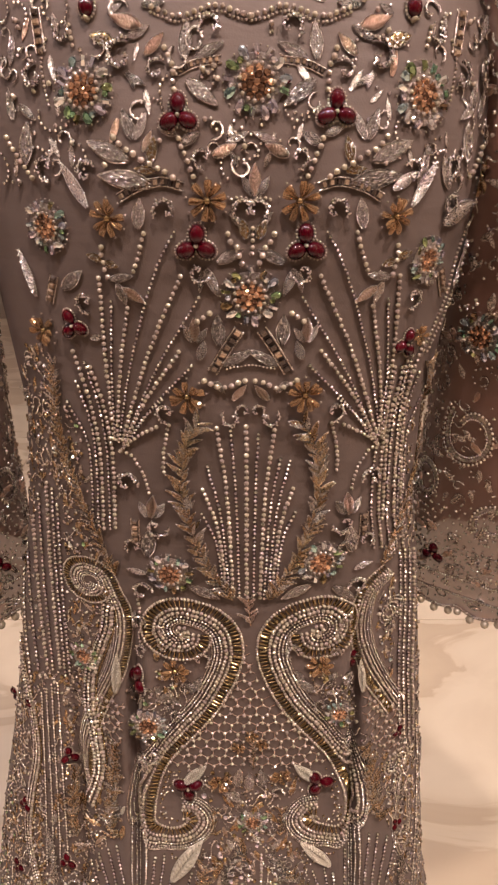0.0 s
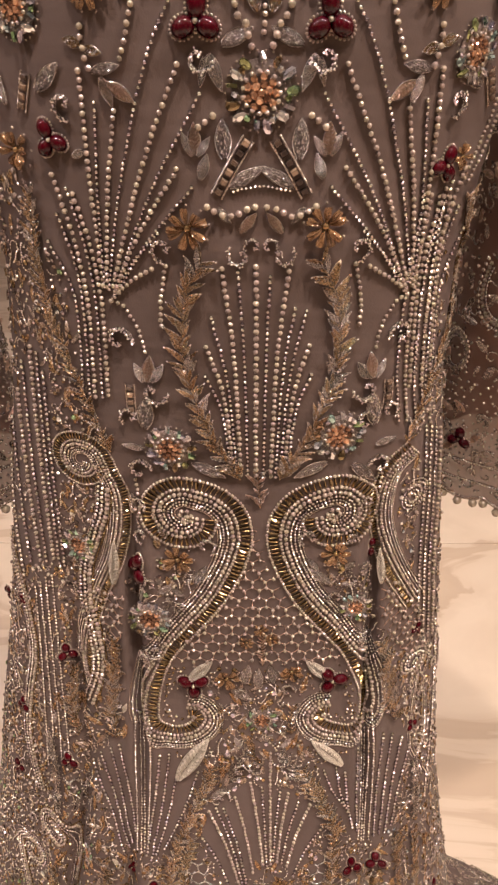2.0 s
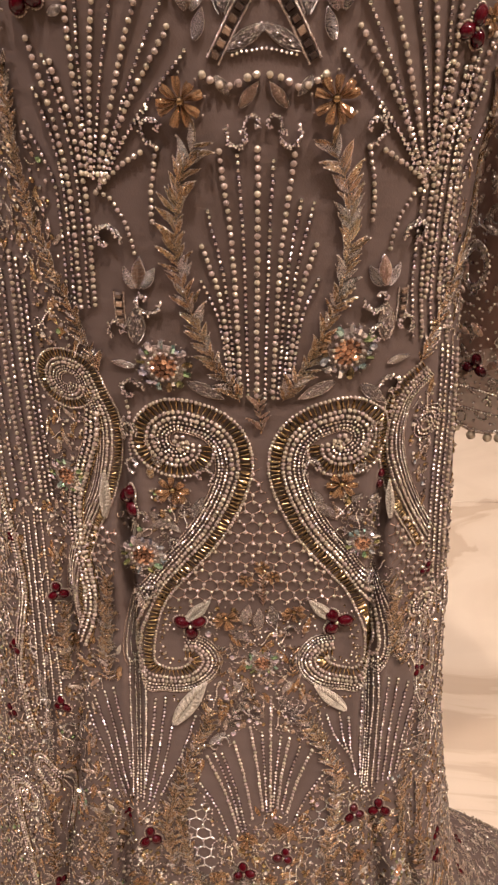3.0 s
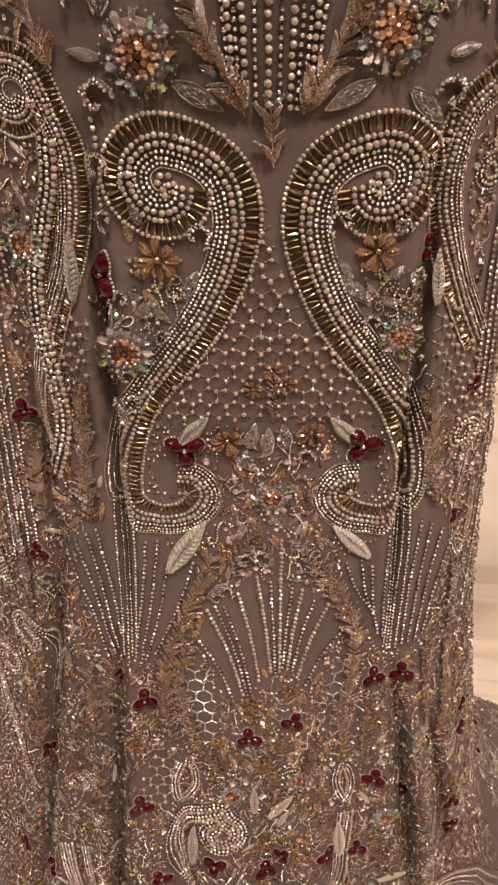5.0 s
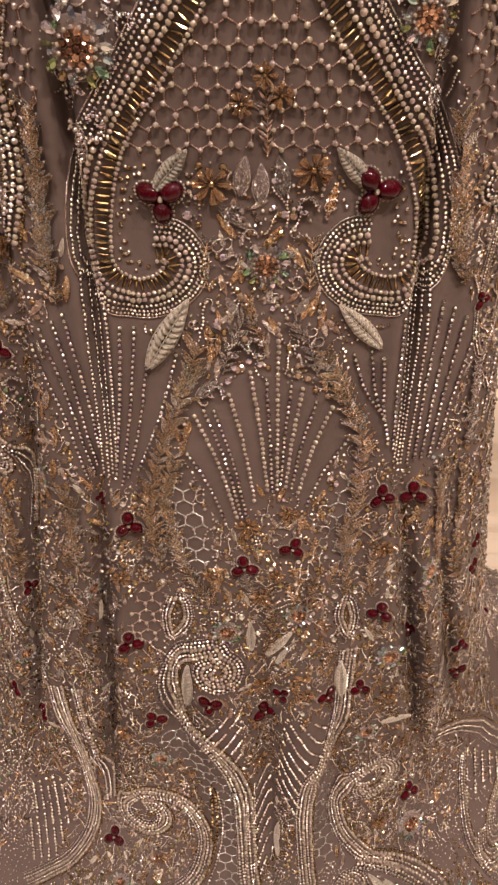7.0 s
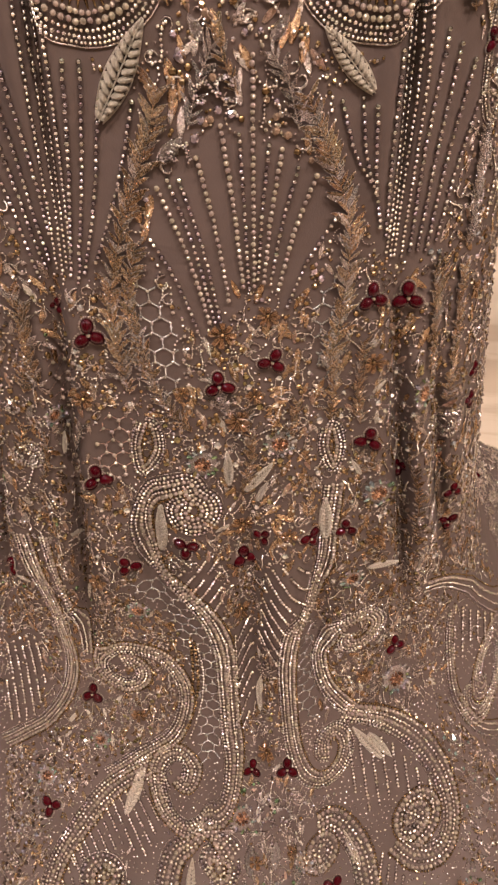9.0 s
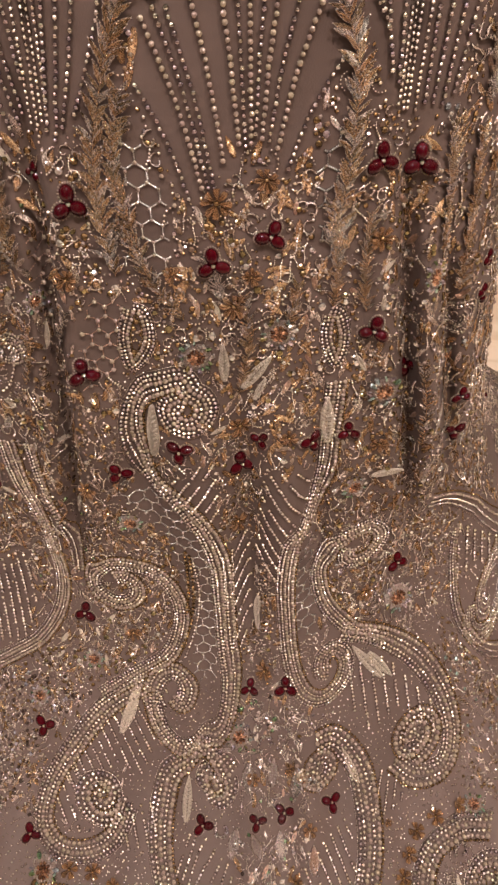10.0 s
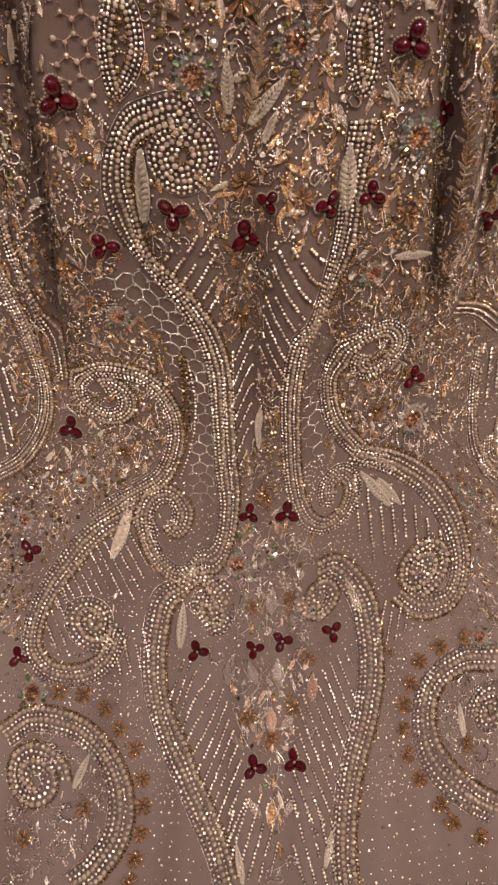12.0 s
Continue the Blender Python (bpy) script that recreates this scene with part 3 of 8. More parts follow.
PAISLEY = [("pearl", 0.0, 0.0019), ("silver", -0.0035, 0.0014), ("seed", -0.0066, 0.0013), ("silver", -0.0092, 0.0012), ("cord", -0.0113, 0.0006), ("pearl", 0.0040, 0.0016), ("bugle", 0.0092, 0.0078), ("pearl", 0.0138, 0.0014)]
RIBBON = [("pearl", 0.0, 0.0020), ("silver", 0.0037, 0.0019), ("pearl", 0.0076, 0.0021), ("gold", 0.0104, 0.0014), ("silver", -0.0037, 0.0019), ("seed", -0.0071, 0.0018), ("cord", -0.0094, 0.0005)]
RIBBON_THIN = [("silver", 0.0, 0.0019), ("pearl", 0.0037, 0.0020), ("seed", -0.0036, 0.0018), ("gold", 0.0064, 0.0011), ("cord", -0.0056, 0.0006)]
CURL = [("silver", 0.0, 0.0017), ("pearl", 0.0035, 0.0015), ("seed", -0.0032, 0.0012)]


def coil(x, v, r0, r1, turns, end, way):
    """Points of a spiral on the gown, from inside out, ending at the angle end (0: across, 90: down), way 1 clockwise."""
    n = int(10 * turns) + 3
    out = []
    for i in range(n):
        s = i / (n - 1)
        a = radians(end) - way * 2 * math.pi * turns * (1 - s)
        r = r0 + (r1 - r0) * s
        out.append((x + r * math.cos(a), v + r * math.sin(a)))
    return out


# ---- embroidery: motifs ----
def ring_of(piece, r, k, size, lift=0.0, start=0.0, stretch=1.0):
    a = np.linspace(0, 2 * np.pi, k, endpoint=False) + start
    m = np.zeros((k, 3, 4))
    m[:, 0, 0] = m[:, 1, 1] = m[:, 2, 2] = size
    m[:, 0, 3], m[:, 1, 3], m[:, 2, 3] = r * np.cos(a), r * stretch * np.sin(a), lift
    return m


def dome(a, b, h):
    v, l, s = ball(16, 10)
    v = v * (a, b, h)
    v[:, 2] = np.maximum(v[:, 2], -0.15 * h)
    return v, l, s


RUBY_ME = Pile().add(dome(0.42, 0.54, 0.40)).mesh("ruby", M_RUBY)
CENTRE_PEARL = Pile().add(dome(0.17, 0.17, 0.42)).mesh("centre_pearl", M_PEARL)


PEARL_RIM = Pile().copies(SMALLBALL, ring_of(SMALLBALL, 0.48, 20, 0.082, 0.05, 0, 1.27)).mesh("pearl_rim", M_PEARL)


def ruby_cluster(m, size, sites=(90, 210, 330), spot=None):
    """Oval cabochons, each in a rim of seed pearls, round a pearl."""
    base = place("ruby_jewel", CENTRE_PEARL, GOWN, sized(m, size), "deep red oval stones rimmed with seed pearls")
    for a in sites:
        seat = pose(0, 0, 0, 0, 0, a - 90 + RNG.uniform(-8, 8)) @ Matrix.Translation((0, 0.57, 0))
        place("ruby", RUBY_ME, base, pose(0, 0, 0.12) @ seat, "glossy dark red cabochon")
        place("pearl_rim", PEARL_RIM, base, seat, "", "stuff")
    if spot:
        take(*spot, size * 1.25)


def drop_piece():
    """A cut teardrop stone from (0, 0) outward along y."""
    v, l, s = facet(8, 0.5, 0.3, 0.62)
    v = v.copy()
    v[:, 0] *= 0.13 * (1 + 0.25 * v[:, 1])
    v[:, 1] *= 0.21
    v[:, 2] *= 0.17
    return v, l, s


CHIP, DROP, ROUND = (Pile().add(p).mesh(n, m, False) for p, n, m in ((( GEM[0] * 0.118, GEM[1], GEM[2]), "amber_crystal", M_AMBER), (drop_piece(), "drop_crystal", M_AB), ((GEM[0] * (0.10, 0.10, 0.13), GEM[1], GEM[2]), "round_crystal", M_AB)))
BAGUETTE = Pile().copies(BUGLE, [[[0.11, 0, 0, 0], [0, 0.30, 0, 0], [0, 0, 0.16, 0]]]).mesh("baguette_crystal", M_AB, False)
MEDAL_BASE = Pile().copies(BALL, ring_of(BALL, 0.49, 15, 0.072, 0.1)).copies(SMALLBALL, ring_of(SMALLBALL, 0.62, 22, 0.04, 0.04, 0.1)).copies(SMALLBALL, ring_of(SMALLBALL, 0.95, 30, 0.035, 0.03)).mesh("medallion_pearls", M_PEARL)
MEDAL_BACK = Pile().add((dome(0.8, 0.8, 0.07))).mesh("medallion_ground", M_GROUND)


def medallion(m, size, spot=None, drops=13):
    """A round jewel: amber stones at the heart, a ring of pearls, and a wreath of iridescent drops and baguettes."""
    base = place("medallion", MEDAL_BASE, GOWN, sized(m, size), "round jewel of amber, pearls and iridescent crystals")
    place("medallion_ground", MEDAL_BACK, base)
    place("amber_crystal", CHIP, base, pose(0, 0, 0.08))
    for k in range(6):
        a = radians(60 * k + 15)
        place("amber_crystal", CHIP, base, pose(0.20 * math.cos(a), 0.20 * math.sin(a), 0.07, RNG.uniform(-22, 22), RNG.uniform(-22, 22), 40 * k))
    for k in range(9):
        a = radians(40 * k)
        place("amber_crystal", CHIP, base, pose(0.38 * math.cos(a), 0.38 * math.sin(a), 0.05, RNG.uniform(-25, 25), RNG.uniform(-25, 25), 50 * k))
    for k in range(drops):
        a = 360 * k / drops + RNG.uniform(-5, 5)
        out = pose(0, 0, 0, 0, 0, a) @ pose(0, 0.78 + RNG.uniform(-0.03, 0.05), 0.05, RNG.uniform(-45, 30), RNG.uniform(-40, 40), RNG.uniform(-16, 16))
        place("drop_crystal" if k % 3 else "baguette_crystal", DROP if k % 3 else BAGUETTE, base, out)
        if k % 2:
            place("round_crystal", ROUND, base, pose(0, 0, 0, 0, 0, a + 180 / drops) @ pose(0, 0.72, 0.03, RNG.uniform(-20, 20), RNG.uniform(-20, 20)))
    if spot:
        take(*spot, size * 1.02)


def petal_piece():
    v, f = [], []
    for i in range(6):
        s = i / 5
        w = 0.05 + 0.19 * math.sin(math.pi * (0.05 + 0.72 * s)) * (0.45 + 0.55 * s)
        h = 0.05 + 0.11 * math.sin(math.pi * s)
        v += [(-w, 0.2 + 0.75 * s, 0.0), (-w * 0.5, 0.2 + 0.75 * s, h), (0, 0.2 + 0.78 * s, h * 0.6), (w * 0.5, 0.2 + 0.75 * s, h), (w, 0.2 + 0.75 * s, 0.0)]
    for i in range(5):
        for j in range(4):
            a = i * 5 + j
            f.append((a, a + 1, a + 6, a + 5))
    return packed(v, f)


PETAL = Pile().add(petal_piece()).mesh("petal", M_AMBERPETAL, False)
HEART = Pile().add(dome(0.19, 0.19, 0.22)).mesh("flower_heart", M_GOLD)
TIPS = {n: Pile().copies(SMALLBALL, ring_of(SMALLBALL, 1.0, n, 0.07, 0.05, math.pi / 2)).mesh("tip_pearls", M_PEARL) for n in (5, 6, 8, 9)}


def flower(m, size, petals=8, spot=None):
    """An amber flower with glassy petals, a gilt heart and a seed pearl at each tip."""
    base = place("flower", TIPS[petals], GOWN, sized(m, size), "amber glass flower with pearl tips")
    for k in range(petals):
        place("petal", PETAL, base, pose(0, 0, 0.04, 0, 0, 360 * k / petals) @ pose(0, 0, 0, RNG.uniform(0, 26), RNG.uniform(-22, 22), RNG.uniform(-7, 7)) @ Matrix.Diagonal((8.5 / petals, 1, 1.2, 1)))
    place("flower_heart", HEART, base, pose(0, 0, 0.08))
    if spot:
        take(*spot, size * 0.95)


def leaf_outline(n=16):
    s = np.linspace(0, 1, n)
    w = 0.5 * np.sin(np.pi * np.minimum(1, s * 0.92 + 0.06)) ** 0.85 * (1 - 0.25 * s)
    up = np.stack([-w, s, np.full(n, 0.03)], 1)
    down = np.stack([w, s, np.full(n, 0.03)], 1)[::-1]
    return np.concatenate([up, down])


def leaf_mesh(name, body, rim, grains):
    pile = Pile().add(LEAF_LOW if grains else LEAF, 0).add(tube(leaf_outline(), 0.045, 5), 1)
    if grains:
        rng = np.random.default_rng(3)
        k, mats = 0, []
        while k < 60:
            s, u = rng.uniform(0.12, 0.86), rng.uniform(-0.8, 0.8)
            w = 0.5 * math.sin(math.pi * min(1, s * 0.92 + 0.06)) ** 0.85 * (1 - 0.25 * s)
            g = rng.uniform(0.03, 0.05)
            m = np.array(Matrix.Translation((u * w, s, 0.11)) @ Euler((rng.normal(0, 0.35), rng.normal(0, 0.35), rng.uniform(0, 3))).to_matrix().to_4x4() @ Matrix.Diagonal((g, g, g, 1)))[:3]
            mats.append(m)
            k += 1
        pile.copies(NUB, np.array(mats), 2)
    else:
        edge = leaf_outline(17)
        pile.copies(NUB, [[[0.075, 0, 0, p[0]], [0, 0.034, 0, p[1]], [0, 0, 0.075, 0.06]] for p in edge], 2)
    return pile.mesh(name, [body, rim, M_SEED])


def satin_leaf(name, mat):
    """A padded leaf of slanting satin stitches, one plump lobe beside the other along a midrib."""
    pile, lobe, rows = Pile(), ball(8, 6), 12
    for i in range(rows):
        s = (i + 0.6) / rows
        w = 0.5 * math.sin(math.pi * min(1, s * 0.92 + 0.06)) ** 0.85 * (1 - 0.25 * s)
        for side in (-1, 1):
            pile.copies(lobe, [[[w * 0.5, 0, 0, side * w * 0.52], [side * w * 0.09, 0.045, 0, s + 0.01], [0, 0, 0.085, 0.06]]])
    pile.add(tube(np.stack([np.zeros(12), np.linspace(0, 1, 12), np.full(12, 0.09)], 1), 0.03, 5))
    return pile.add(tube(leaf_outline(), 0.03, 5)).mesh(name, mat)


LEAVES = {"pave": leaf_mesh("leaf", M_GROUND, M_SILVERTHREAD, True), "copper": leaf_mesh("leaf", M_COPPER, M_SILVERTHREAD, False), "bronze": leaf_mesh("leaf", M_BRONZE, M_SILVERTHREAD, False),
          "gold": leaf_mesh("leaf", M_GOLD, M_SILVERTHREAD, True), "cream": satin_leaf("leaf", M_CREAM), "silver": leaf_mesh("leaf", M_SILVERTHREAD, M_SILVERTHREAD, False)}
LEAF_WORDS = {"pave": "silver-edged leaf filled with tiny stones", "copper": "copper thread leaf edged in silver", "bronze": "bronze thread leaf", "gold": "gilt leaf edged in silver cord", "cream": "raised cream satin-stitch leaf", "silver": "silver thread leaf"}


def leaf(kind, x, v, x2, v2, fat=0.5):
    """A stitched leaf from its foot to its tip."""
    a, b = gown(x, v), gown(x2, v2)
    long = float(np.linalg.norm(b - a))
    m = at(x, v)
    d = m.to_3x3().transposed() @ Vector(b - a)
    turn = math.degrees(math.atan2(-d.x, d.y))
    mx, mv = (x + x2) / 2, (v + v2) / 2
    p, q = at(mx, mv, turn, 0.0006), Matrix.Translation((0, -0.5, 0))
    place("leaf", LEAVES[kind], GOWN, p @ Matrix.Diagonal((long * fat * 1.0, long, long * fat * (2.0 if kind == "cream" else 1.2), 1)) @ q, LEAF_WORDS[kind])
    for s in (0.25, 0.5, 0.75):
        take(x + (x2 - x) * s, v + (v2 - v) * s, long * fat * 0.42)


def curl_path(n=64):
    s = np.linspace(0, 1, n)
    a = -0.6 + s * 5.2
    r = 0.5 * (1 - 0.72 * s)
    return np.stack([r * np.cos(a) - 0.05, r * np.sin(a), np.full(n, 0.07)], 1)


def curl_mesh(flip):
    path = curl_path() * ((-1 if flip else 1), 1, 1)
    taper = (0.35 + 0.65 * np.sin(np.linspace(0.35, np.pi - 0.2, len(path)))) * np.where(np.arange(len(path)) % 2, 1.0, 0.72)
    pile = Pile().add(tube(path, 0.085, 6, taper), 0)
    rng = np.random.default_rng(5)
    mats = []
    for i in rng.integers(1, len(path) - 1, 44):
        g = rng.uniform(0.04, 0.065)
        off = rng.normal(0, 0.05, 2)
        mats.append(np.array(Matrix.Translation((path[i, 0] + off[0], path[i, 1] + off[1], 0.155)) @ Euler((rng.normal(0, 0.4), rng.normal(0, 0.4), 0)).to_matrix().to_4x4() @ Matrix.Diagonal((g, g, g, 1)))[:3])
    return pile.copies(GEM6, np.array(mats), 1).mesh("curl", [M_SILVERTHREAD, M_SEED], True)


CURLS = {False: curl_mesh(False), True: curl_mesh(True)}


def curl(x, v, size, turn=0, flip=False):
    """A comma of silver coil set with tiny stones."""
    place("curl", CURLS[flip], GOWN, sized(at(x, v, turn), size), "silver coil scroll set with tiny stones")
    take(x, v, size * 0.5)


STONE = Pile().copies(BUGLE, [[[0.8, 0, 0, 0], [0, 0.8, 0, 0], [0, 0, 0.5, 0.06]]]).mesh("square_stone", M_SMOKE, False)


def stone_chain(size, *points):
    """A run of square-cut stones between two silver cords."""
    curve = rounded(points)
    pile = Pile()
    for off in (-0.62, 0.62):
        side = aside(curve, off * size)
        p, ex, ey, n = axes(side[:, 0], side[:, 1])
        pile.add(tube(p + n * size * 0.15, size * 0.16, 5))
    base = place("stone_chain", pile.mesh("stone_chain", M_SILVERTHREAD), GOWN, None, "row of smoky square-cut stones between silver cords")
    c = by_length(curve, size * 1.15)
    d = np.gradient(c, axis=0) if len(c) > 1 else np.array([[0, 1.0]])
    for (x, v), t in zip(c, d):
        place("square_stone", STONE, base, sized(at(x, v, math.degrees(math.atan2(t[0], t[1]))), size))
    for c in curve[::3]:
        take(c[0], c[1], size * 0.8)


def needle_mesh(body):
    pile = Pile().add(leaf_shape(7, 0.4), 0).add(tube(leaf_outline(6), 0.07, 3), 1)
    tips = leaf_outline(3)[1:5]
    pile.copies(NUB, [[[0.17, 0, 0, p[0]], [0, 0.06, 0, p[1]], [0, 0, 0.14, 0.1]] for p in tips], 2)
    return pile.mesh("spray_leaf", [body, M_SILVERTHREAD, M_SILVER])


NEEDLES = {"bronze": needle_mesh(M_BRONZE), "copper": needle_mesh(M_COPPER), "silver": needle_mesh(M_SILVERTHREAD)}


def spray(kind, size, *points, fat=0.36, gap=0.42, spread=40):
    """A feathery spray: a stem with pairs of narrow leaves."""
    curve = rounded(points)
    p, ex, ey, n = axes(curve[:, 0], curve[:, 1])
    base = place("leaf_spray", Pile().add(tube(p + n * 0.0006, 0.0006, 5)).mesh("stem", M_BRONZE if kind != "silver" else M_SILVERTHREAD), GOWN, None, "feathery spray of %s thread leaves" % ("gilt bronze" if kind != "silver" else "silver"))
    c = by_length(curve, size * gap)
    d = np.gradient(c, axis=0)
    for (x, v), t in zip(c, d):
        along = math.degrees(math.atan2(t[0], t[1])) + 180
        for side in (-1, 1):
            k = size * RNG.uniform(0.6, 1.05)
            place("spray_leaf", NEEDLES["silver" if RNG.uniform() < 0.22 else kind], base, at(x, v, along + side * (spread + RNG.uniform(-19, 12)), 0.0007) @ pose(0, 0, 0, RNG.uniform(2, 20), RNG.uniform(-25, 25)) @ Matrix.Diagonal((k * fat * 1.5, k, k * 0.45, 1)))
        take(x, v, size * 0.6)


def inside(poly, x, v):
    poly = np.array(poly, float)
    out = np.zeros(np.shape(x), bool)
    for (ax, av), (bx, bv) in zip(poly, np.roll(poly, -1, 0)):
        hit = ((av > v) != (bv > v)) & (x < (bx - ax) * (v - av) / (bv - av + 1e-12) + ax)
        out ^= hit
    return out


def pearl_net(cell, r, poly, kind="pearl"):
    """A honeycomb of thread with a pearl at each knot."""
    poly = np.array(poly, float)
    (x0, v0), (x1, v1) = poly.min(0), poly.max(0)
    a = cell / math.sqrt(3)
    knots, edges = [], []
    for i in range(int((x1 - x0) / cell) + 2):
        for j in range(int((v1 - v0) / (1.5 * a)) + 2):
            cx, cv = x0 + cell * (i + 0.5 * (j % 2)), v0 + 1.5 * a * j
            ring = [(cx + a * math.sin(math.pi / 3 * k), cv + a * math.cos(math.pi / 3 * k)) for k in range(4)]
            knots += ring[1:3]
            edges += list(zip(ring[:3], ring[1:]))
    knots = np.array(knots)
    knots = knots + RNG.normal(0, cell * 0.05, knots.shape)
    knots = knots[inside(poly, knots[:, 0], knots[:, 1])]
    pile = Pile().copies(SMALLBALL, frames_on(knots[:, 0], knots[:, 1], r * (1.18 if kind == "pearl" else 0.75) * RNG.uniform(0.8, 1.15, len(knots)), None, r * 0.9))
    base = place("pearl_net", pile.mesh("pearl_net", M_PEARL), GOWN, None, "honeycomb net with a pearl at each knot", "stuff")
    pile = Pile()
    for s in np.linspace(0.14, 0.86, 5):
        e = np.array([[p[0] + (q[0] - p[0]) * s, p[1] + (q[1] - p[1]) * s] for p, q in edges])
        e = e[inside(poly, e[:, 0], e[:, 1])]
        pile.copies(GEM6, frames_on(e[:, 0], e[:, 1], r * (0.33 if kind == "pearl" else 0.52), RNG.uniform(0, 6, len(e)), 0.0002))
    place("net_thread", pile.mesh("net_thread", M_COPPER if kind == "pearl" else M_SMOKE_THREAD, False), base, None, "", "stuff")
    for k in knots:
        take(k[0], k[1], cell * 0.55)


def hatch(kind, r, gap, angle, poly, bend=0.0):
    """Slanting stitched lines of small beads across a field."""
    poly = np.array(poly, float)
    mid = poly.mean(0)
    d = np.array([math.sin(radians(angle)), math.cos(radians(angle))])
    n = np.array([d[1], -d[0]])
    reach = np.abs((poly - mid) @ n).max()
    span = np.abs((poly - mid) @ d).max()
    piece, mat, smooth = BEADS[kind]
    for o in np.arange(-reach, reach, gap):
        s = np.arange(-span, span, 0.0015)
        line = mid + o * n + s[:, None] * d + bend * (s[:, None] ** 2) * n
        ok = inside(poly, line[:, 0], line[:, 1])
        if ok.sum() < 8:
            continue
        c = line[ok]
        mats = bead_places(c, kind, r * 1.0, 1.75)
        if len(mats) < 3:
            continue
        mats = mats[RNG.uniform(0, 1, len(mats)) > 0.08]
        place("bead_line", Pile().copies(piece, mats).mesh("bead_line", mat, smooth), GOWN, None, "slanting stitched line of small beads", "stuff")
        for q in c[::2]:
            take(q[0], q[1], r * 2)


def reserve(poly):
    """Keeps a field of bare net."""
    poly = np.array(poly, float)
    i, j = np.meshgrid(np.arange(TAKEN.shape[0]), np.arange(TAKEN.shape[1]), indexing="ij")
    np.logical_or(TAKEN, inside(poly, i * CELL - 0.52, j * CELL), out=TAKEN)


def sprinkle(kind, r, gap, poly):
    """Tiny beads dotted over the net in loose rows."""
    poly = np.array(poly, float)
    (x0, v0), (x1, v1) = poly.min(0), poly.max(0)
    gx, gv = np.meshgrid(np.arange(x0, x1, gap), np.arange(v0, v1, gap))
    gx = gx + (np.arange(gx.shape[0]) % 2)[:, None] * gap / 2
    x, v = (gx + RNG.normal(0, gap * 0.2, gx.shape)).ravel(), (gv + RNG.normal(0, gap * 0.2, gx.shape)).ravel()
    z = np.interp(v, ARC, FRONT[:, 0])
    ok = inside(poly, x, v) & (x < 0.97 * np.interp(z, WID[:, 0], WID[:, 1])) & (x > -0.97 * np.interp(z, WID[:, 0], WID[:, 2])) & ~TAKEN[np.clip(((x + 0.52) / CELL).astype(int), 0, 699), np.clip((v / CELL).astype(int), 0, 1249)]
    x, v = x[ok], v[ok]
    piece, mat, smooth = BEADS[kind]
    m = frames_on(x, v, r * RNG.uniform(0.7, 1.2, len(x)), RNG.uniform(0, 6, len(x)), 0.0002)
    wob = RNG.normal(0, 0.3, (len(x), 2))
    m[:, :, 2] += m[:, :, 0] * wob[:, :1] + m[:, :, 1] * wob[:, 1:]
    place("bead_scatter", Pile().copies(piece, m).mesh("bead_scatter", mat, smooth), GOWN, None, "tiny beads dotted over the net", "stuff")


LEAF_SMALL = Pile().add(leaf_shape(5, 0.22)).add(tube(leaf_outline(6), 0.06, 3)).piece()
COIL_SMALL = Pile().add(tube(curl_path(14), 0.105, 3, (0.4 + 0.6 * np.sin(np.linspace(0.4, np.pi - 0.2, 14))) * np.where(np.arange(14) % 2, 1.0, 0.7))).piece()
LOOP_SMALL = Pile().add(tube(np.array([(0.5 * math.cos(a), 0.36 * math.sin(a), 0.07) for a in np.linspace(0, 5.2, 10)]), 0.09, 4)).piece()
def bead_arc(k, sweep, kind=NUB):
    """A short bent row of beads, as one stitched piece."""
    pile = Pile()
    for i in range(k):
        a = sweep * (i / (k - 1) - 0.5)
        r = 0.5 * (1.0 - 0.3 * i / k)
        pile.copies(kind, [[[0.085, 0, 0, r * math.sin(a) * 1.4], [0, 0.085, 0, r * math.cos(a) * 1.4 - 0.5], [0, 0, 0.085, 0.07]]])
    return pile.piece()


ARC_LONG, ARC_ROUND, ROWLET = bead_arc(7, 2.2), bead_arc(9, 5.0), Pile().copies(NUB, [[[0.075, 0, 0, 0.03 * math.sin(i)], [0, 0.075, 0, i / 7 - 0.5], [0, 0, 0.075, 0.06]] for i in range(8)]).piece()
FILL = {"arc": (ARC_LONG, M_SILVER, True), "ring": (ARC_ROUND, M_PEARL, True), "rowlet": (ROWLET, M_SILVER, True), "leaf": (LEAF_SMALL, M_SILVERTHREAD, True), "coil": (COIL_SMALL, M_SILVERTHREAD, True), "loop": (LOOP_SMALL, M_SILVERTHREAD, True), "copper": (LEAF_SMALL, M_COPPER, True), "bronze": (LEAF_SMALL, M_BRONZE, True), "cream": (LEAF_SMALL, M_CREAM, True),
        "seed": (BEAD, M_SEED, False), "silver": (NUB, M_SILVER, True), "pearl": (SMALLBALL, M_PEARL, True), "smoke": (GEM, M_SMOKE, False), "iris": (GEM, M_AB, False), "gold": (GEM, M_GOLD, False)}


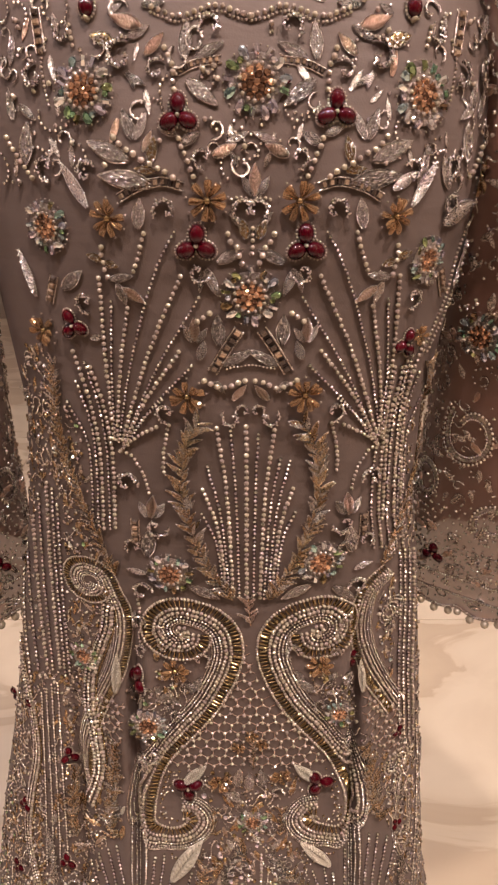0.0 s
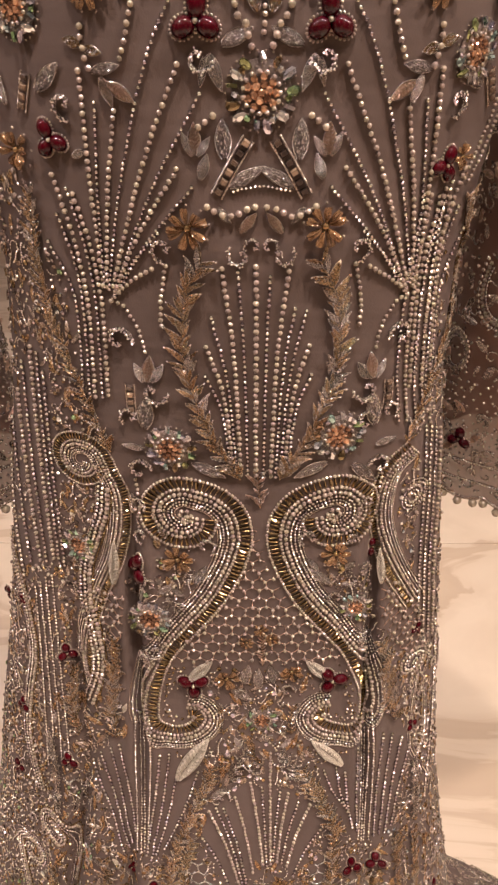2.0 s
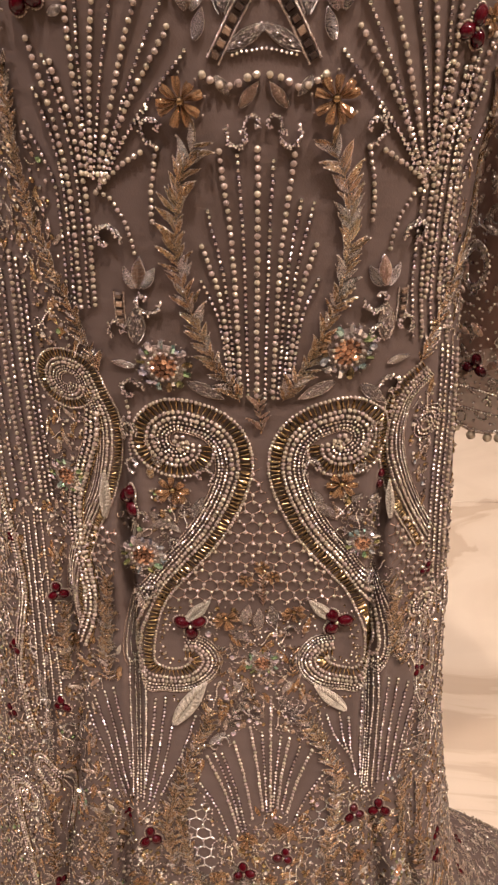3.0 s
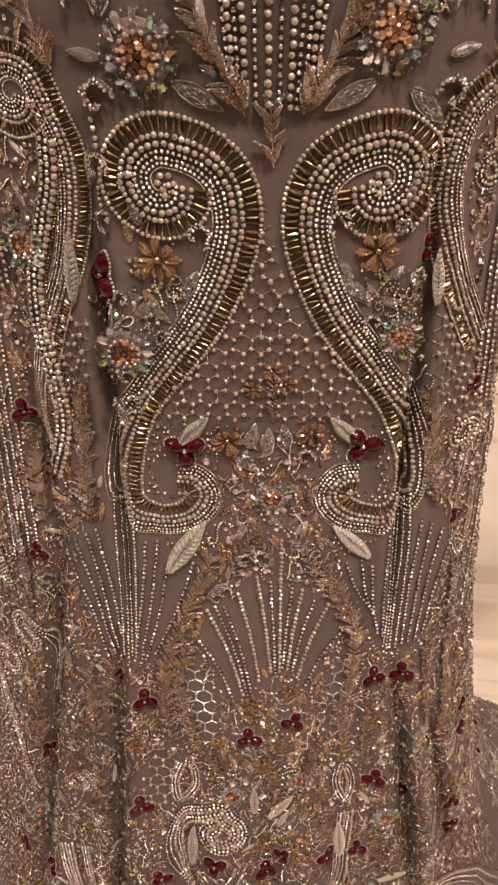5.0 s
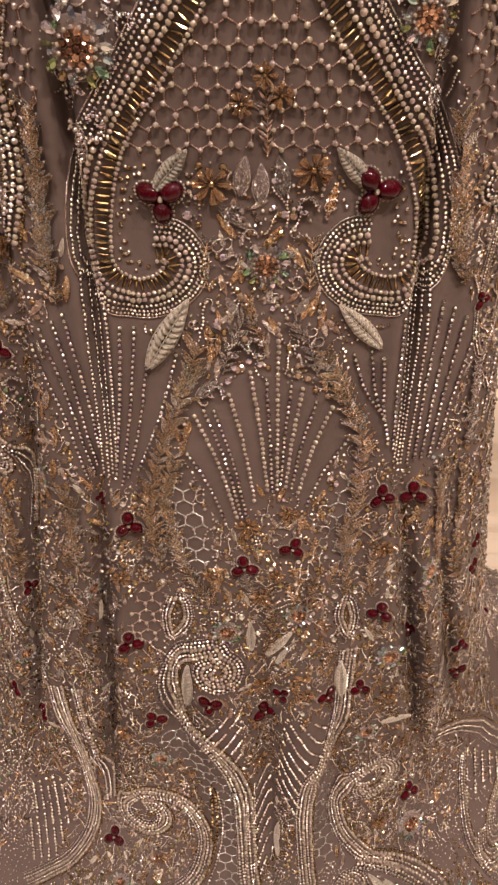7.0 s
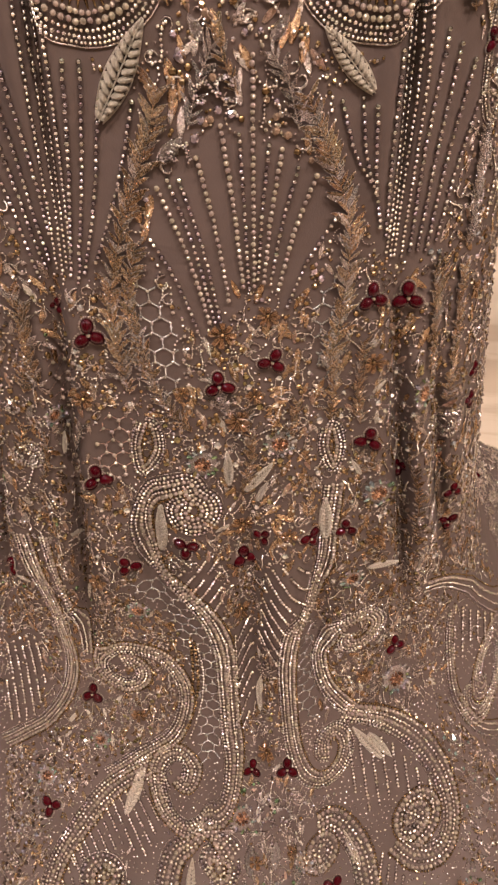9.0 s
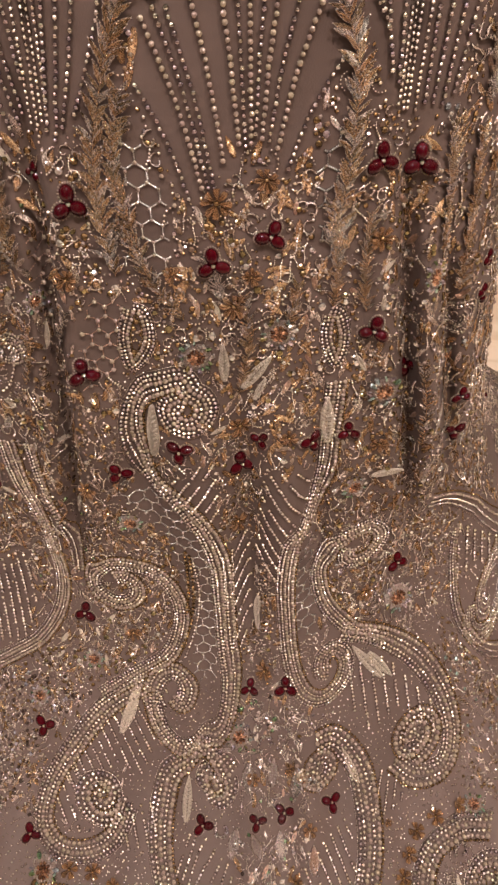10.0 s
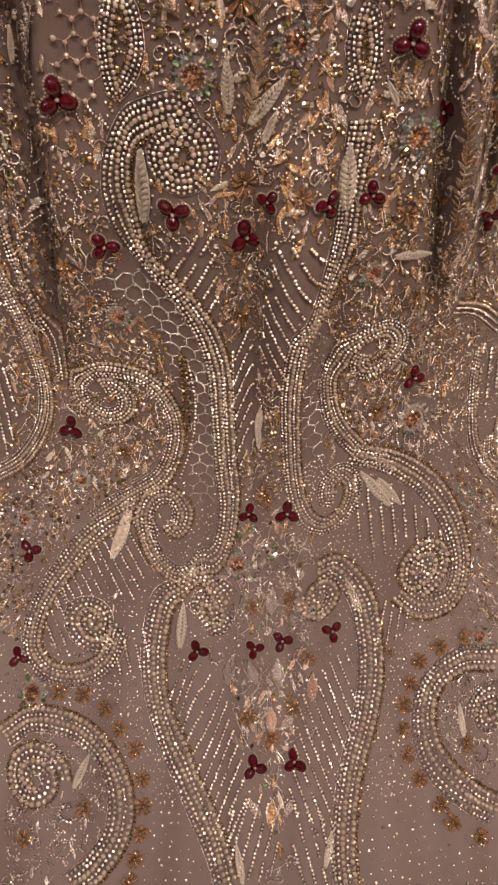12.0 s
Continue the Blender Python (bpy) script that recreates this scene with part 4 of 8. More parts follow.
def fill(poly, mix, count, seed):
    """Packs the bare ground of a field with small stitched pieces. mix: kind, share, least and greatest size."""
    rng = np.random.default_rng(seed)
    poly = np.array(poly, float)
    (x0, v0), (x1, v1) = poly.min(0), poly.max(0)
    got = {k: [] for k, *_ in mix}
    share = np.array([m[1] for m in mix], float)
    share /= share.sum()
    x, v = rng.uniform(x0, x1, count), rng.uniform(v0, v1, count)
    z = np.interp(v, ARC, FRONT[:, 0])
    ok = inside(poly, x, v) & (x < 0.985 * np.interp(z, WID[:, 0], WID[:, 1])) & (x > -0.985 * np.interp(z, WID[:, 0], WID[:, 2]))
    for px, pv, good in zip(x, v, ok):
        if not good or TAKEN[min(699, max(0, int((px + 0.52) / CELL))), min(1249, max(0, int(pv / CELL)))]:
            continue
        kind, _, lo, hi = mix[rng.choice(len(mix), p=share)]
        s = rng.uniform(lo, hi)
        hang = kind in ("rowlet", "leaf", "bronze", "copper", "cream")
        got[kind].append((px, pv, s, rng.normal(0, 0.55) + math.pi * rng.integers(2) if hang else rng.uniform(0, 6.28)))
        take(px, pv, s * (0.33 if kind in ("arc", "ring", "rowlet") else 0.30 if kind in ("leaf", "coil", "loop", "copper", "bronze", "cream") else 0.8))
    for kind, rows in got.items():
        if not rows:
            continue
        a = np.array(rows)
        piece, mat, smooth = FILL[kind]
        big = kind in ("leaf", "copper", "bronze", "cream")
        m = frames_on(a[:, 0], a[:, 1], a[:, 2] * (0.34 if big else 1), a[:, 3], 0.0003 + (a[:, 2] * 0.8 if kind == "pearl" else 0), a[:, 2])
        wob = rng.normal(0, 0.25, (len(a), 2))
        m[:, :, 2] += m[:, :, 0] * wob[:, :1] + m[:, :, 1] * wob[:, 1:]
        place("packed_embroidery", Pile().copies(piece, m).mesh("packed_embroidery", mat, smooth), GOWN, None, "small %s pieces stitched close together" % {"iris": "iridescent", "smoke": "smoky", "arc": "silver bead", "ring": "pearl", "rowlet": "silver bead"}.get(kind, kind), "stuff")


SKIRT = [("arc", 3.0, 0.007, 0.013), ("ring", 1.6, 0.007, 0.012), ("rowlet", 4, 0.009, 0.017), ("leaf", 4.0, 0.008, 0.014), ("coil", 3.2, 0.006, 0.011), ("loop", 1.0, 0.006, 0.009), ("seed", 4, 0.0012, 0.0019), ("silver", 2.0, 0.0011, 0.0018), ("pearl", 3, 0.0012, 0.0018),
         ("copper", 0.3, 0.009, 0.014), ("bronze", 1.2, 0.010, 0.017), ("gold", 1.2, 0.0013, 0.0022), ("iris", 1.0, 0.0016, 0.0027), ("cream", 0.4, 0.009, 0.015), ("smoke", 0.6, 0.0014, 0.0020)]
KNEES = [("arc", 2.2, 0.008, 0.014), ("ring", 1.2, 0.008, 0.012), ("rowlet", 2.6, 0.009, 0.017), ("leaf", 3.4, 0.008, 0.015), ("coil", 2.6, 0.007, 0.012), ("loop", 1.0, 0.006, 0.010), ("seed", 4, 0.0012, 0.0020), ("pearl", 2, 0.0012, 0.0018),
         ("copper", 0.7, 0.009, 0.014), ("bronze", 4.5, 0.010, 0.018), ("gold", 5, 0.0014, 0.0024), ("iris", 2.0, 0.0016, 0.0028), ("cream", 0.3, 0.009, 0.015), ("smoke", 2.4, 0.0014, 0.0024)]
SIDES = [("seed", 6, 0.0012, 0.0019), ("silver", 3, 0.0011, 0.0017), ("pearl", 3, 0.0012, 0.0018), ("leaf", 2.5, 0.007, 0.012), ("bronze", 2.5, 0.007, 0.013), ("rowlet", 1.5, 0.008, 0.013), ("arc", 1.2, 0.006, 0.011), ("coil", 1.0, 0.006, 0.009), ("gold", 3, 0.0013, 0.0020), ("iris", 1.2, 0.0015, 0.0024), ("smoke", 2.5, 0.0014, 0.0022)]
YOKE = [("leaf", 3, 0.008, 0.014), ("coil", 5, 0.008, 0.014), ("arc", 4, 0.010, 0.016), ("pearl", 3, 0.0014, 0.0020), ("silver", 2, 0.0010, 0.0016), ("copper", 0.5, 0.009, 0.013), ("seed", 3, 0.0010, 0.0016)]
GROUND = [("silver", 4, 0.0010, 0.0015), ("seed", 5, 0.0010, 0.0016), ("pearl", 2, 0.0010, 0.0014), ("coil", 2, 0.007, 0.012), ("leaf", 1.5, 0.007, 0.012), ("arc", 2, 0.009, 0.014)]


# ---- embroidery: the pattern, place by place ----

# neck and yoke
strand("pearl", 0.00171, (-0.0513, 0.0712), (-0.0446, 0.0740), (-0.0375, 0.0762), (-0.0303, 0.0752), (-0.0231, 0.0725), (-0.0145, 0.0714), (-0.0074, 0.0741), (0.0017, 0.0763))
strand("pearl", 0.00171, (0.0533, 0.0712), (0.0466, 0.0740), (0.0395, 0.0762), (0.0323, 0.0752), (0.0251, 0.0725), (0.0165, 0.0714), (0.0094, 0.0741), (0.0003, 0.0763))
strand("tiny", 0.00100, (-0.0513, 0.0739), (-0.0447, 0.0767), (-0.0375, 0.0789), (-0.0303, 0.0778), (-0.0231, 0.0752), (-0.0145, 0.0741), (-0.0074, 0.0768), (0.0017, 0.0787))
strand("tiny", 0.00100, (0.0533, 0.0739), (0.0467, 0.0767), (0.0395, 0.0789), (0.0323, 0.0778), (0.0251, 0.0752), (0.0165, 0.0741), (0.0094, 0.0768), (0.0003, 0.0787))
medallion(at(-0.0876, 0.1109, 0), 0.0183, (-0.0876, 0.1109))
medallion(at(0.0041, 0.1071, 0), 0.0185, (0.0041, 0.1071))
medallion(at(0.0938, 0.1135, 0), 0.0187, (0.0938, 0.1135))
ruby_cluster(at(-0.0374, 0.1225, 0), 0.0099, (90, 210, 330), (-0.0374, 0.1225))
ruby_cluster(at(0.0459, 0.1209, 0), 0.0099, (90, 210, 330), (0.0459, 0.1209))
ruby_cluster(at(-0.0839, 0.0770, 0), 0.0099, (90,), (-0.0839, 0.0770))
ruby_cluster(at(0.0859, 0.0770, 0), 0.0099, (90,), (0.0859, 0.0770))
leaf("copper", -0.0555, 0.0809, -0.0708, 0.0763, 0.5)
leaf("copper", 0.0575, 0.0809, 0.0728, 0.0763, 0.5)
leaf("pave", -0.0624, 0.0861, -0.0514, 0.0804, 0.5)
leaf("pave", 0.0644, 0.0861, 0.0534, 0.0804, 0.5)
leaf("copper", -0.0537, 0.0943, -0.0439, 0.0845, 0.45)
leaf("copper", 0.0557, 0.0943, 0.0459, 0.0845, 0.45)
leaf("gold", -0.0699, 0.0882, -0.0825, 0.0847, 0.6)
leaf("gold", 0.0719, 0.0882, 0.0845, 0.0847, 0.6)
curl(-0.0661, 0.0941, 0.0180, 100, False)
curl(0.0681, 0.0941, 0.0180, -100, True)
leaf("silver", -0.0642, 0.1030, -0.0540, 0.1084, 0.35)
leaf("silver", 0.0662, 0.1030, 0.0560, 0.1084, 0.35)
leaf("silver", -0.0627, 0.1017, -0.0597, 0.1102, 0.35)
leaf("silver", 0.0647, 0.1017, 0.0617, 0.1102, 0.35)
strand("pearl", 0.00188, (-0.0440, 0.0890), (-0.0415, 0.0951), (-0.0393, 0.1012), (-0.0397, 0.1087), (-0.0380, 0.1129))
strand("pearl", 0.00188, (0.0460, 0.0890), (0.0435, 0.0951), (0.0413, 0.1012), (0.0417, 0.1087), (0.0400, 0.1129))
leaf("pave", -0.0334, 0.0959, -0.0317, 0.0784, 0.42)
leaf("pave", 0.0354, 0.0959, 0.0337, 0.0784, 0.42)
curl(-0.0197, 0.0811, 0.0143, 20, True)
curl(0.0217, 0.0811, 0.0143, -20, False)
leaf("pave", -0.0276, 0.0952, -0.0132, 0.0885, 0.35)
leaf("pave", 0.0296, 0.0952, 0.0152, 0.0885, 0.35)
stone_chain(0.0029, (-0.0372, 0.1023), (-0.0276, 0.0981), (-0.0141, 0.0960))
stone_chain(0.0029, (0.0392, 0.1023), (0.0296, 0.0981), (0.0161, 0.0960))
leaf("pave", -0.0321, 0.1060, -0.0166, 0.1177, 0.42)
leaf("pave", 0.0341, 0.1060, 0.0186, 0.1177, 0.42)
curl(-0.0477, 0.1007, 0.0121, 80, False)
curl(0.0497, 0.1007, 0.0121, -80, True)
leaf("pave", -0.0617, 0.1338, -0.0666, 0.1198, 0.48)
leaf("pave", 0.0637, 0.1338, 0.0686, 0.1198, 0.48)
leaf("pave", -0.0605, 0.1337, -0.0541, 0.1214, 0.42)
leaf("pave", 0.0625, 0.1337, 0.0561, 0.1214, 0.42)
leaf("pave", -0.0653, 0.1441, -0.0868, 0.1356, 0.42)
leaf("pave", 0.0673, 0.1441, 0.0888, 0.1356, 0.42)
leaf("copper", -0.0566, 0.1397, -0.0514, 0.1297, 0.4)
strand("pearl", 0.00208, (-0.0739, 0.1317), (-0.0683, 0.1370), (-0.0633, 0.1400), (-0.0583, 0.1432), (-0.0533, 0.1459), (-0.0474, 0.1486), (-0.0410, 0.1527))
strand("pearl", 0.00208, (0.0759, 0.1317), (0.0703, 0.1370), (0.0653, 0.1400), (0.0603, 0.1432), (0.0553, 0.1459), (0.0494, 0.1486), (0.0430, 0.1527))
leaf("gold", -0.0532, 0.1451, -0.0503, 0.1324, 0.5)
leaf("gold", 0.0552, 0.1451, 0.0523, 0.1324, 0.5)
leaf("gold", -0.0505, 0.1494, -0.0616, 0.1484, 0.5)
leaf("gold", 0.0525, 0.1494, 0.0636, 0.1484, 0.5)
leaf("pave", -0.0538, 0.1555, -0.0817, 0.1521, 0.38)
leaf("pave", 0.0558, 0.1555, 0.0837, 0.1521, 0.38)
stone_chain(0.0036, (-0.0718, 0.1634), (-0.0607, 0.1576), (-0.0471, 0.1547), (-0.0358, 0.1572))
stone_chain(0.0036, (0.0738, 0.1634), (0.0627, 0.1576), (0.0491, 0.1547), (0.0378, 0.1572))
flower(at(-0.0231, 0.1646, 0), 0.0116, 9, (-0.0231, 0.1646))
flower(at(0.0280, 0.1644, 0), 0.0116, 9, (0.0280, 0.1644))
flower(at(-0.0789, 0.1742, 0), 0.0109, 9, (-0.0789, 0.1742))
flower(at(0.0832, 0.1741, 0), 0.0107, 9, (0.0832, 0.1741))
leaf("pave", -0.0623, 0.1793, -0.0598, 0.1635, 0.5)
leaf("pave", 0.0643, 0.1793, 0.0618, 0.1635, 0.5)
curl(-0.0467, 0.1691, 0.0147, 0, True)
curl(0.0487, 0.1691, 0.0147, 0, False)
leaf("silver", -0.0385, 0.1316, -0.0478, 0.1284, 0.5)
leaf("silver", 0.0405, 0.1316, 0.0498, 0.1284, 0.5)
leaf("silver", -0.0363, 0.1364, -0.0261, 0.1305, 0.5)
leaf("silver", 0.0383, 0.1364, 0.0281, 0.1305, 0.5)
strand("pearl", 0.00178, (-0.0376, 0.1316), (-0.0366, 0.1364), (-0.0341, 0.1418), (-0.0319, 0.1472), (-0.0297, 0.1533))
strand("pearl", 0.00178, (0.0396, 0.1316), (0.0386, 0.1364), (0.0361, 0.1418), (0.0339, 0.1472), (0.0317, 0.1533))
curl(-0.0252, 0.1429, 0.0125, 60, True)
curl(0.0272, 0.1429, 0.0125, -60, False)
leaf("copper", -0.0193, 0.1418, -0.0068, 0.1364, 0.5)
leaf("copper", 0.0213, 0.1418, 0.0088, 0.1364, 0.5)
leaf("pave", -0.0121, 0.1351, -0.0003, 0.1305, 0.4)
leaf("pave", 0.0141, 0.1351, 0.0023, 0.1305, 0.4)
leaf("silver", -0.0063, 0.1473, -0.0098, 0.1397, 0.4)
leaf("silver", 0.0083, 0.1473, 0.0118, 0.1397, 0.4)
leaf("copper", 0.0033, 0.1619, 0.0033, 0.1457, 0.45)
leaf("silver", 0.0015, 0.1619, -0.0039, 0.1515, 0.42)
leaf("silver", 0.0052, 0.1619, 0.0111, 0.1523, 0.42)
leaf("silver", -0.0907, 0.1685, -0.1040, 0.1465, 0.3)
leaf("silver", 0.0927, 0.1685, 0.1060, 0.1465, 0.3)
leaf("silver", -0.0970, 0.1638, -0.0996, 0.1509, 0.3)
leaf("silver", 0.0990, 0.1638, 0.1016, 0.1509, 0.3)
curl(-0.0890, 0.1501, 0.0140, 60, False)
curl(0.0910, 0.1501, 0.0140, -60, True)
leaf("silver", -0.0972, 0.1480, -0.0968, 0.1369, 0.36)
leaf("silver", 0.0992, 0.1480, 0.0988, 0.1369, 0.36)
medallion(at(-0.1184, 0.1812, 0), 0.0163, (-0.1184, 0.1812))
medallion(at(0.1082, 0.2018, 0), 0.0156, (0.1082, 0.2018))
leaf("pave", -0.1274, 0.1476, -0.1231, 0.1266, 0.5)
leaf("pave", 0.1294, 0.1476, 0.1251, 0.1266, 0.5)
curl(-0.1138, 0.1491, 0.0156, 70, True)
curl(0.1158, 0.1491, 0.0156, -70, False)
strand("pearl", 0.00175, (-0.1388, 0.1325), (-0.1341, 0.1411), (-0.1271, 0.1508), (-0.1213, 0.1570))
strand("pearl", 0.00185, (0.1413, 0.1388), (0.1380, 0.1478), (0.1323, 0.1567))
stone_chain(0.0042, (-0.1136, 0.0703), (-0.1126, 0.0802), (-0.1112, 0.0921))
stone_chain(0.0042, (0.1156, 0.0703), (0.1146, 0.0802), (0.1132, 0.0921))
curl(-0.1160, 0.1031, 0.0151, 120, False)
curl(0.1180, 0.1031, 0.0151, -120, True)
leaf("pave", -0.1282, 0.0837, -0.1311, 0.0977, 0.4)
leaf("pave", -0.1009, 0.0847, -0.1031, 0.0736, 0.4)
leaf("pave", 0.1029, 0.0847, 0.1051, 0.0736, 0.4)
leaf("silver", -0.1273, 0.1176, -0.1178, 0.1249, 0.4)
leaf("silver", 0.1293, 0.1176, 0.1198, 0.1249, 0.4)
leaf("pave", -0.1326, 0.1247, -0.1340, 0.1090, 0.4)
leaf("pave", 0.1346, 0.1247, 0.1360, 0.1090, 0.4)
strand("pearl", 0.00147, (-0.0949, 0.0783), (-0.0932, 0.0850), (-0.0922, 0.0915))
strand("pearl", 0.00147, (0.0969, 0.0783), (0.0952, 0.0850), (0.0942, 0.0915))
strand("tiny", 0.00105, (-0.1075, 0.0845), (-0.1114, 0.0955), (-0.1107, 0.1065), (-0.1088, 0.1176))
strand("tiny", 0.00105, (0.1095, 0.0845), (0.1134, 0.0955), (0.1127, 0.1065), (0.1108, 0.1176))
leaf("pave", -0.0726, 0.0746, -0.0653, 0.0699, 0.45)
leaf("pave", 0.0746, 0.0746, 0.0673, 0.0699, 0.45)
leaf("silver", -0.0548, 0.0709, -0.0432, 0.0697, 0.4)
leaf("silver", 0.0568, 0.0709, 0.0452, 0.0697, 0.4)
curl(-0.0989, 0.0826, 0.0118, 200, True)
curl(0.1009, 0.0826, 0.0118, -200, False)
flower(at(0.1445, 0.1575, 0), 0.0126, 8, (0.1445, 0.1575))
leaf("pave", 0.1273, 0.1234, 0.1285, 0.1059, 0.42)
curl(0.1369, 0.0997, 0.0193, 30, True)
leaf("pave", 0.1173, 0.1615, 0.1104, 0.1433, 0.4)
leaf("pave", 0.1300, 0.0826, 0.1346, 0.0704, 0.5)
curl(0.1191, 0.1710, 0.0153, 0, False)
leaf("silver", 0.1166, 0.1803, 0.1379, 0.1709, 0.4)
strand("tiny", 0.00131, (0.1440, 0.1625), (0.1543, 0.1933), (0.1413, 0.2068), (0.1358, 0.2323), (0.1270, 0.2534), (0.1197, 0.2674))
strand("tiny", 0.00129, (0.1618, 0.1698), (0.1401, 0.1879), (0.1333, 0.2048), (0.1297, 0.2297), (0.1222, 0.2498), (0.1148, 0.2678))
strand("silver", 0.00116, (0.1440, 0.1678), (0.1569, 0.1948), (0.1528, 0.2142), (0.1485, 0.2402), (0.1349, 0.2580))
leaf("silver", 0.0799, 0.1592, 0.0936, 0.1512, 0.42)
leaf("pave", 0.0957, 0.1600, 0.1003, 0.1372, 0.3)
# bodice: fans of pearls
leaf("gold", -0.0855, 0.1978, -0.0943, 0.1952, 0.6)
leaf("gold", 0.0875, 0.1978, 0.0963, 0.1952, 0.6)
leaf("gold", -0.0843, 0.1991, -0.0757, 0.2011, 0.6)
leaf("gold", 0.0863, 0.1991, 0.0777, 0.2011, 0.6)
strand("pearl", 0.00194, (-0.0843, 0.1882), (-0.0850, 0.1968), (-0.0838, 0.2033), (-0.0822, 0.2089))
strand("pearl", 0.00194, (0.0863, 0.1882), (0.0870, 0.1968), (0.0858, 0.2033), (0.0842, 0.2089))
strand("pearl", 0.00174, (-0.0586, 0.1798), (-0.0612, 0.1884), (-0.0648, 0.1987), (-0.0680, 0.2067))
strand("pearl", 0.00174, (0.0606, 0.1798), (0.0632, 0.1884), (0.0668, 0.1987), (0.0700, 0.2067))
leaf("pave", -0.0815, 0.2089, -0.0675, 0.2060, 0.4)
leaf("pave", 0.0835, 0.2089, 0.0695, 0.2060, 0.4)
leaf("silver", -0.0773, 0.2113, -0.0730, 0.2237, 0.5)
leaf("silver", 0.0793, 0.2113, 0.0750, 0.2237, 0.5)
leaf("copper", -0.0738, 0.2139, -0.0618, 0.2217, 0.5)
leaf("copper", 0.0758, 0.2139, 0.0638, 0.2217, 0.5)
ruby_cluster(at(-0.0301, 0.1883, 0), 0.0107, (90, 210, 330), (-0.0301, 0.1883))
ruby_cluster(at(0.0323, 0.1878, 0), 0.0107, (90, 210, 330), (0.0323, 0.1878))
curl(-0.0285, 0.2036, 0.0147, 150, True)
curl(0.0305, 0.2036, 0.0147, -150, False)
leaf("silver", -0.0243, 0.2017, -0.0186, 0.2171, 0.4)
leaf("silver", 0.0263, 0.2017, 0.0206, 0.2171, 0.4)
leaf("silver", -0.0266, 0.2029, -0.0290, 0.2153, 0.35)
leaf("silver", 0.0286, 0.2029, 0.0310, 0.2153, 0.35)
strand("pearl", 0.00205, (-0.0127, 0.1800), (-0.0106, 0.1860), (-0.0066, 0.1904), (-0.0051, 0.1961), (-0.0029, 0.2006))
strand("pearl", 0.00205, (0.0147, 0.1800), (0.0126, 0.1860), (0.0086, 0.1904), (0.0071, 0.1961), (0.0049, 0.2006))
leaf("pave", -0.0181, 0.1979, -0.0035, 0.1911, 0.45)
leaf("pave", 0.0201, 0.1979, 0.0055, 0.1911, 0.45)
curl(-0.0028, 0.1694, 0.0153, 30, True)
curl(0.0048, 0.1694, 0.0153, -30, False)
strand("tiny", 0.00122, (-0.0110, 0.1642), (-0.0049, 0.1628), (0.0018, 0.1648))
strand("tiny", 0.00122, (0.0130, 0.1642), (0.0069, 0.1628), (0.0002, 0.1648))
leaf("pave", -0.0040, 0.1788, -0.0111, 0.1705, 0.4)
leaf("pave", 0.0060, 0.1788, 0.0131, 0.1705, 0.4)
leaf("gold", -0.0016, 0.1849, -0.0040, 0.1744, 0.6)
leaf("gold", 0.0053, 0.1849, 0.0089, 0.1743, 0.6)
strand("pearl", 0.00157, (0.0019, 0.1774), (0.0019, 0.1864), (0.0016, 0.1958))
medallion(at(0.0007, 0.2179, 0), 0.0187, (0.0007, 0.2179))
ruby_cluster(at(-0.1098, 0.2405, 20), 0.0095, (90, 210, 330), (-0.1098, 0.2405))
ruby_cluster(at(0.1009, 0.2552, -20), 0.0091, (90, 210, 330), (0.1009, 0.2552))
curl(-0.0992, 0.2245, 0.0149, 70, True)
curl(0.1012, 0.2245, 0.0149, -70, False)
stone_chain(0.0041, (-0.1183, 0.2099), (-0.1209, 0.2173), (-0.1245, 0.2276))
stone_chain(0.0041, (0.1203, 0.2099), (0.1229, 0.2173), (0.1265, 0.2276))
leaf("pave", -0.1135, 0.2175, -0.0994, 0.2056, 0.45)
leaf("pave", 0.1155, 0.2175, 0.1014, 0.2056, 0.45)
leaf("silver", -0.1334, 0.2245, -0.1410, 0.1972, 0.28)
leaf("silver", 0.1354, 0.2245, 0.1430, 0.1972, 0.28)
flower(at(-0.1319, 0.2470, 0), 0.0109, 8, (-0.1319, 0.2470))
leaf("silver", -0.0988, 0.2484, -0.0908, 0.2452, 0.5)
flower(at(0.1117, 0.2522, 0), 0.0074, 8, (0.1117, 0.2522))
leaf("copper", -0.0331, 0.2459, -0.0331, 0.2311, 0.5)
leaf("copper", 0.0351, 0.2459, 0.0351, 0.2311, 0.5)
leaf("silver", -0.0345, 0.2467, -0.0394, 0.2356, 0.42)
leaf("silver", 0.0365, 0.2467, 0.0414, 0.2356, 0.42)
leaf("silver", -0.0318, 0.2467, -0.0253, 0.2377, 0.42)
leaf("silver", 0.0338, 0.2467, 0.0273, 0.2377, 0.42)
strand("pearl", 0.00200, (-0.0216, 0.2269), (-0.0270, 0.2304), (-0.0319, 0.2340))
strand("pearl", 0.00200, (0.0236, 0.2269), (0.0290, 0.2304), (0.0339, 0.2340))
stone_chain(0.0048, (-0.0057, 0.2385), (-0.0134, 0.2504), (-0.0229, 0.2667))
stone_chain(0.0048, (0.0077, 0.2385), (0.0154, 0.2504), (0.0249, 0.2667))
leaf("pave", -0.0182, 0.2481, -0.0190, 0.2297, 0.5)
leaf("pave", 0.0202, 0.2481, 0.0210, 0.2297, 0.5)
leaf("silver", -0.0309, 0.2581, -0.0270, 0.2459, 0.5)
leaf("silver", 0.0329, 0.2581, 0.0290, 0.2459, 0.5)
leaf("pave", -0.0161, 0.2619, 0.0021, 0.2519, 0.36)
leaf("pave", 0.0181, 0.2619, -0.0001, 0.2519, 0.36)
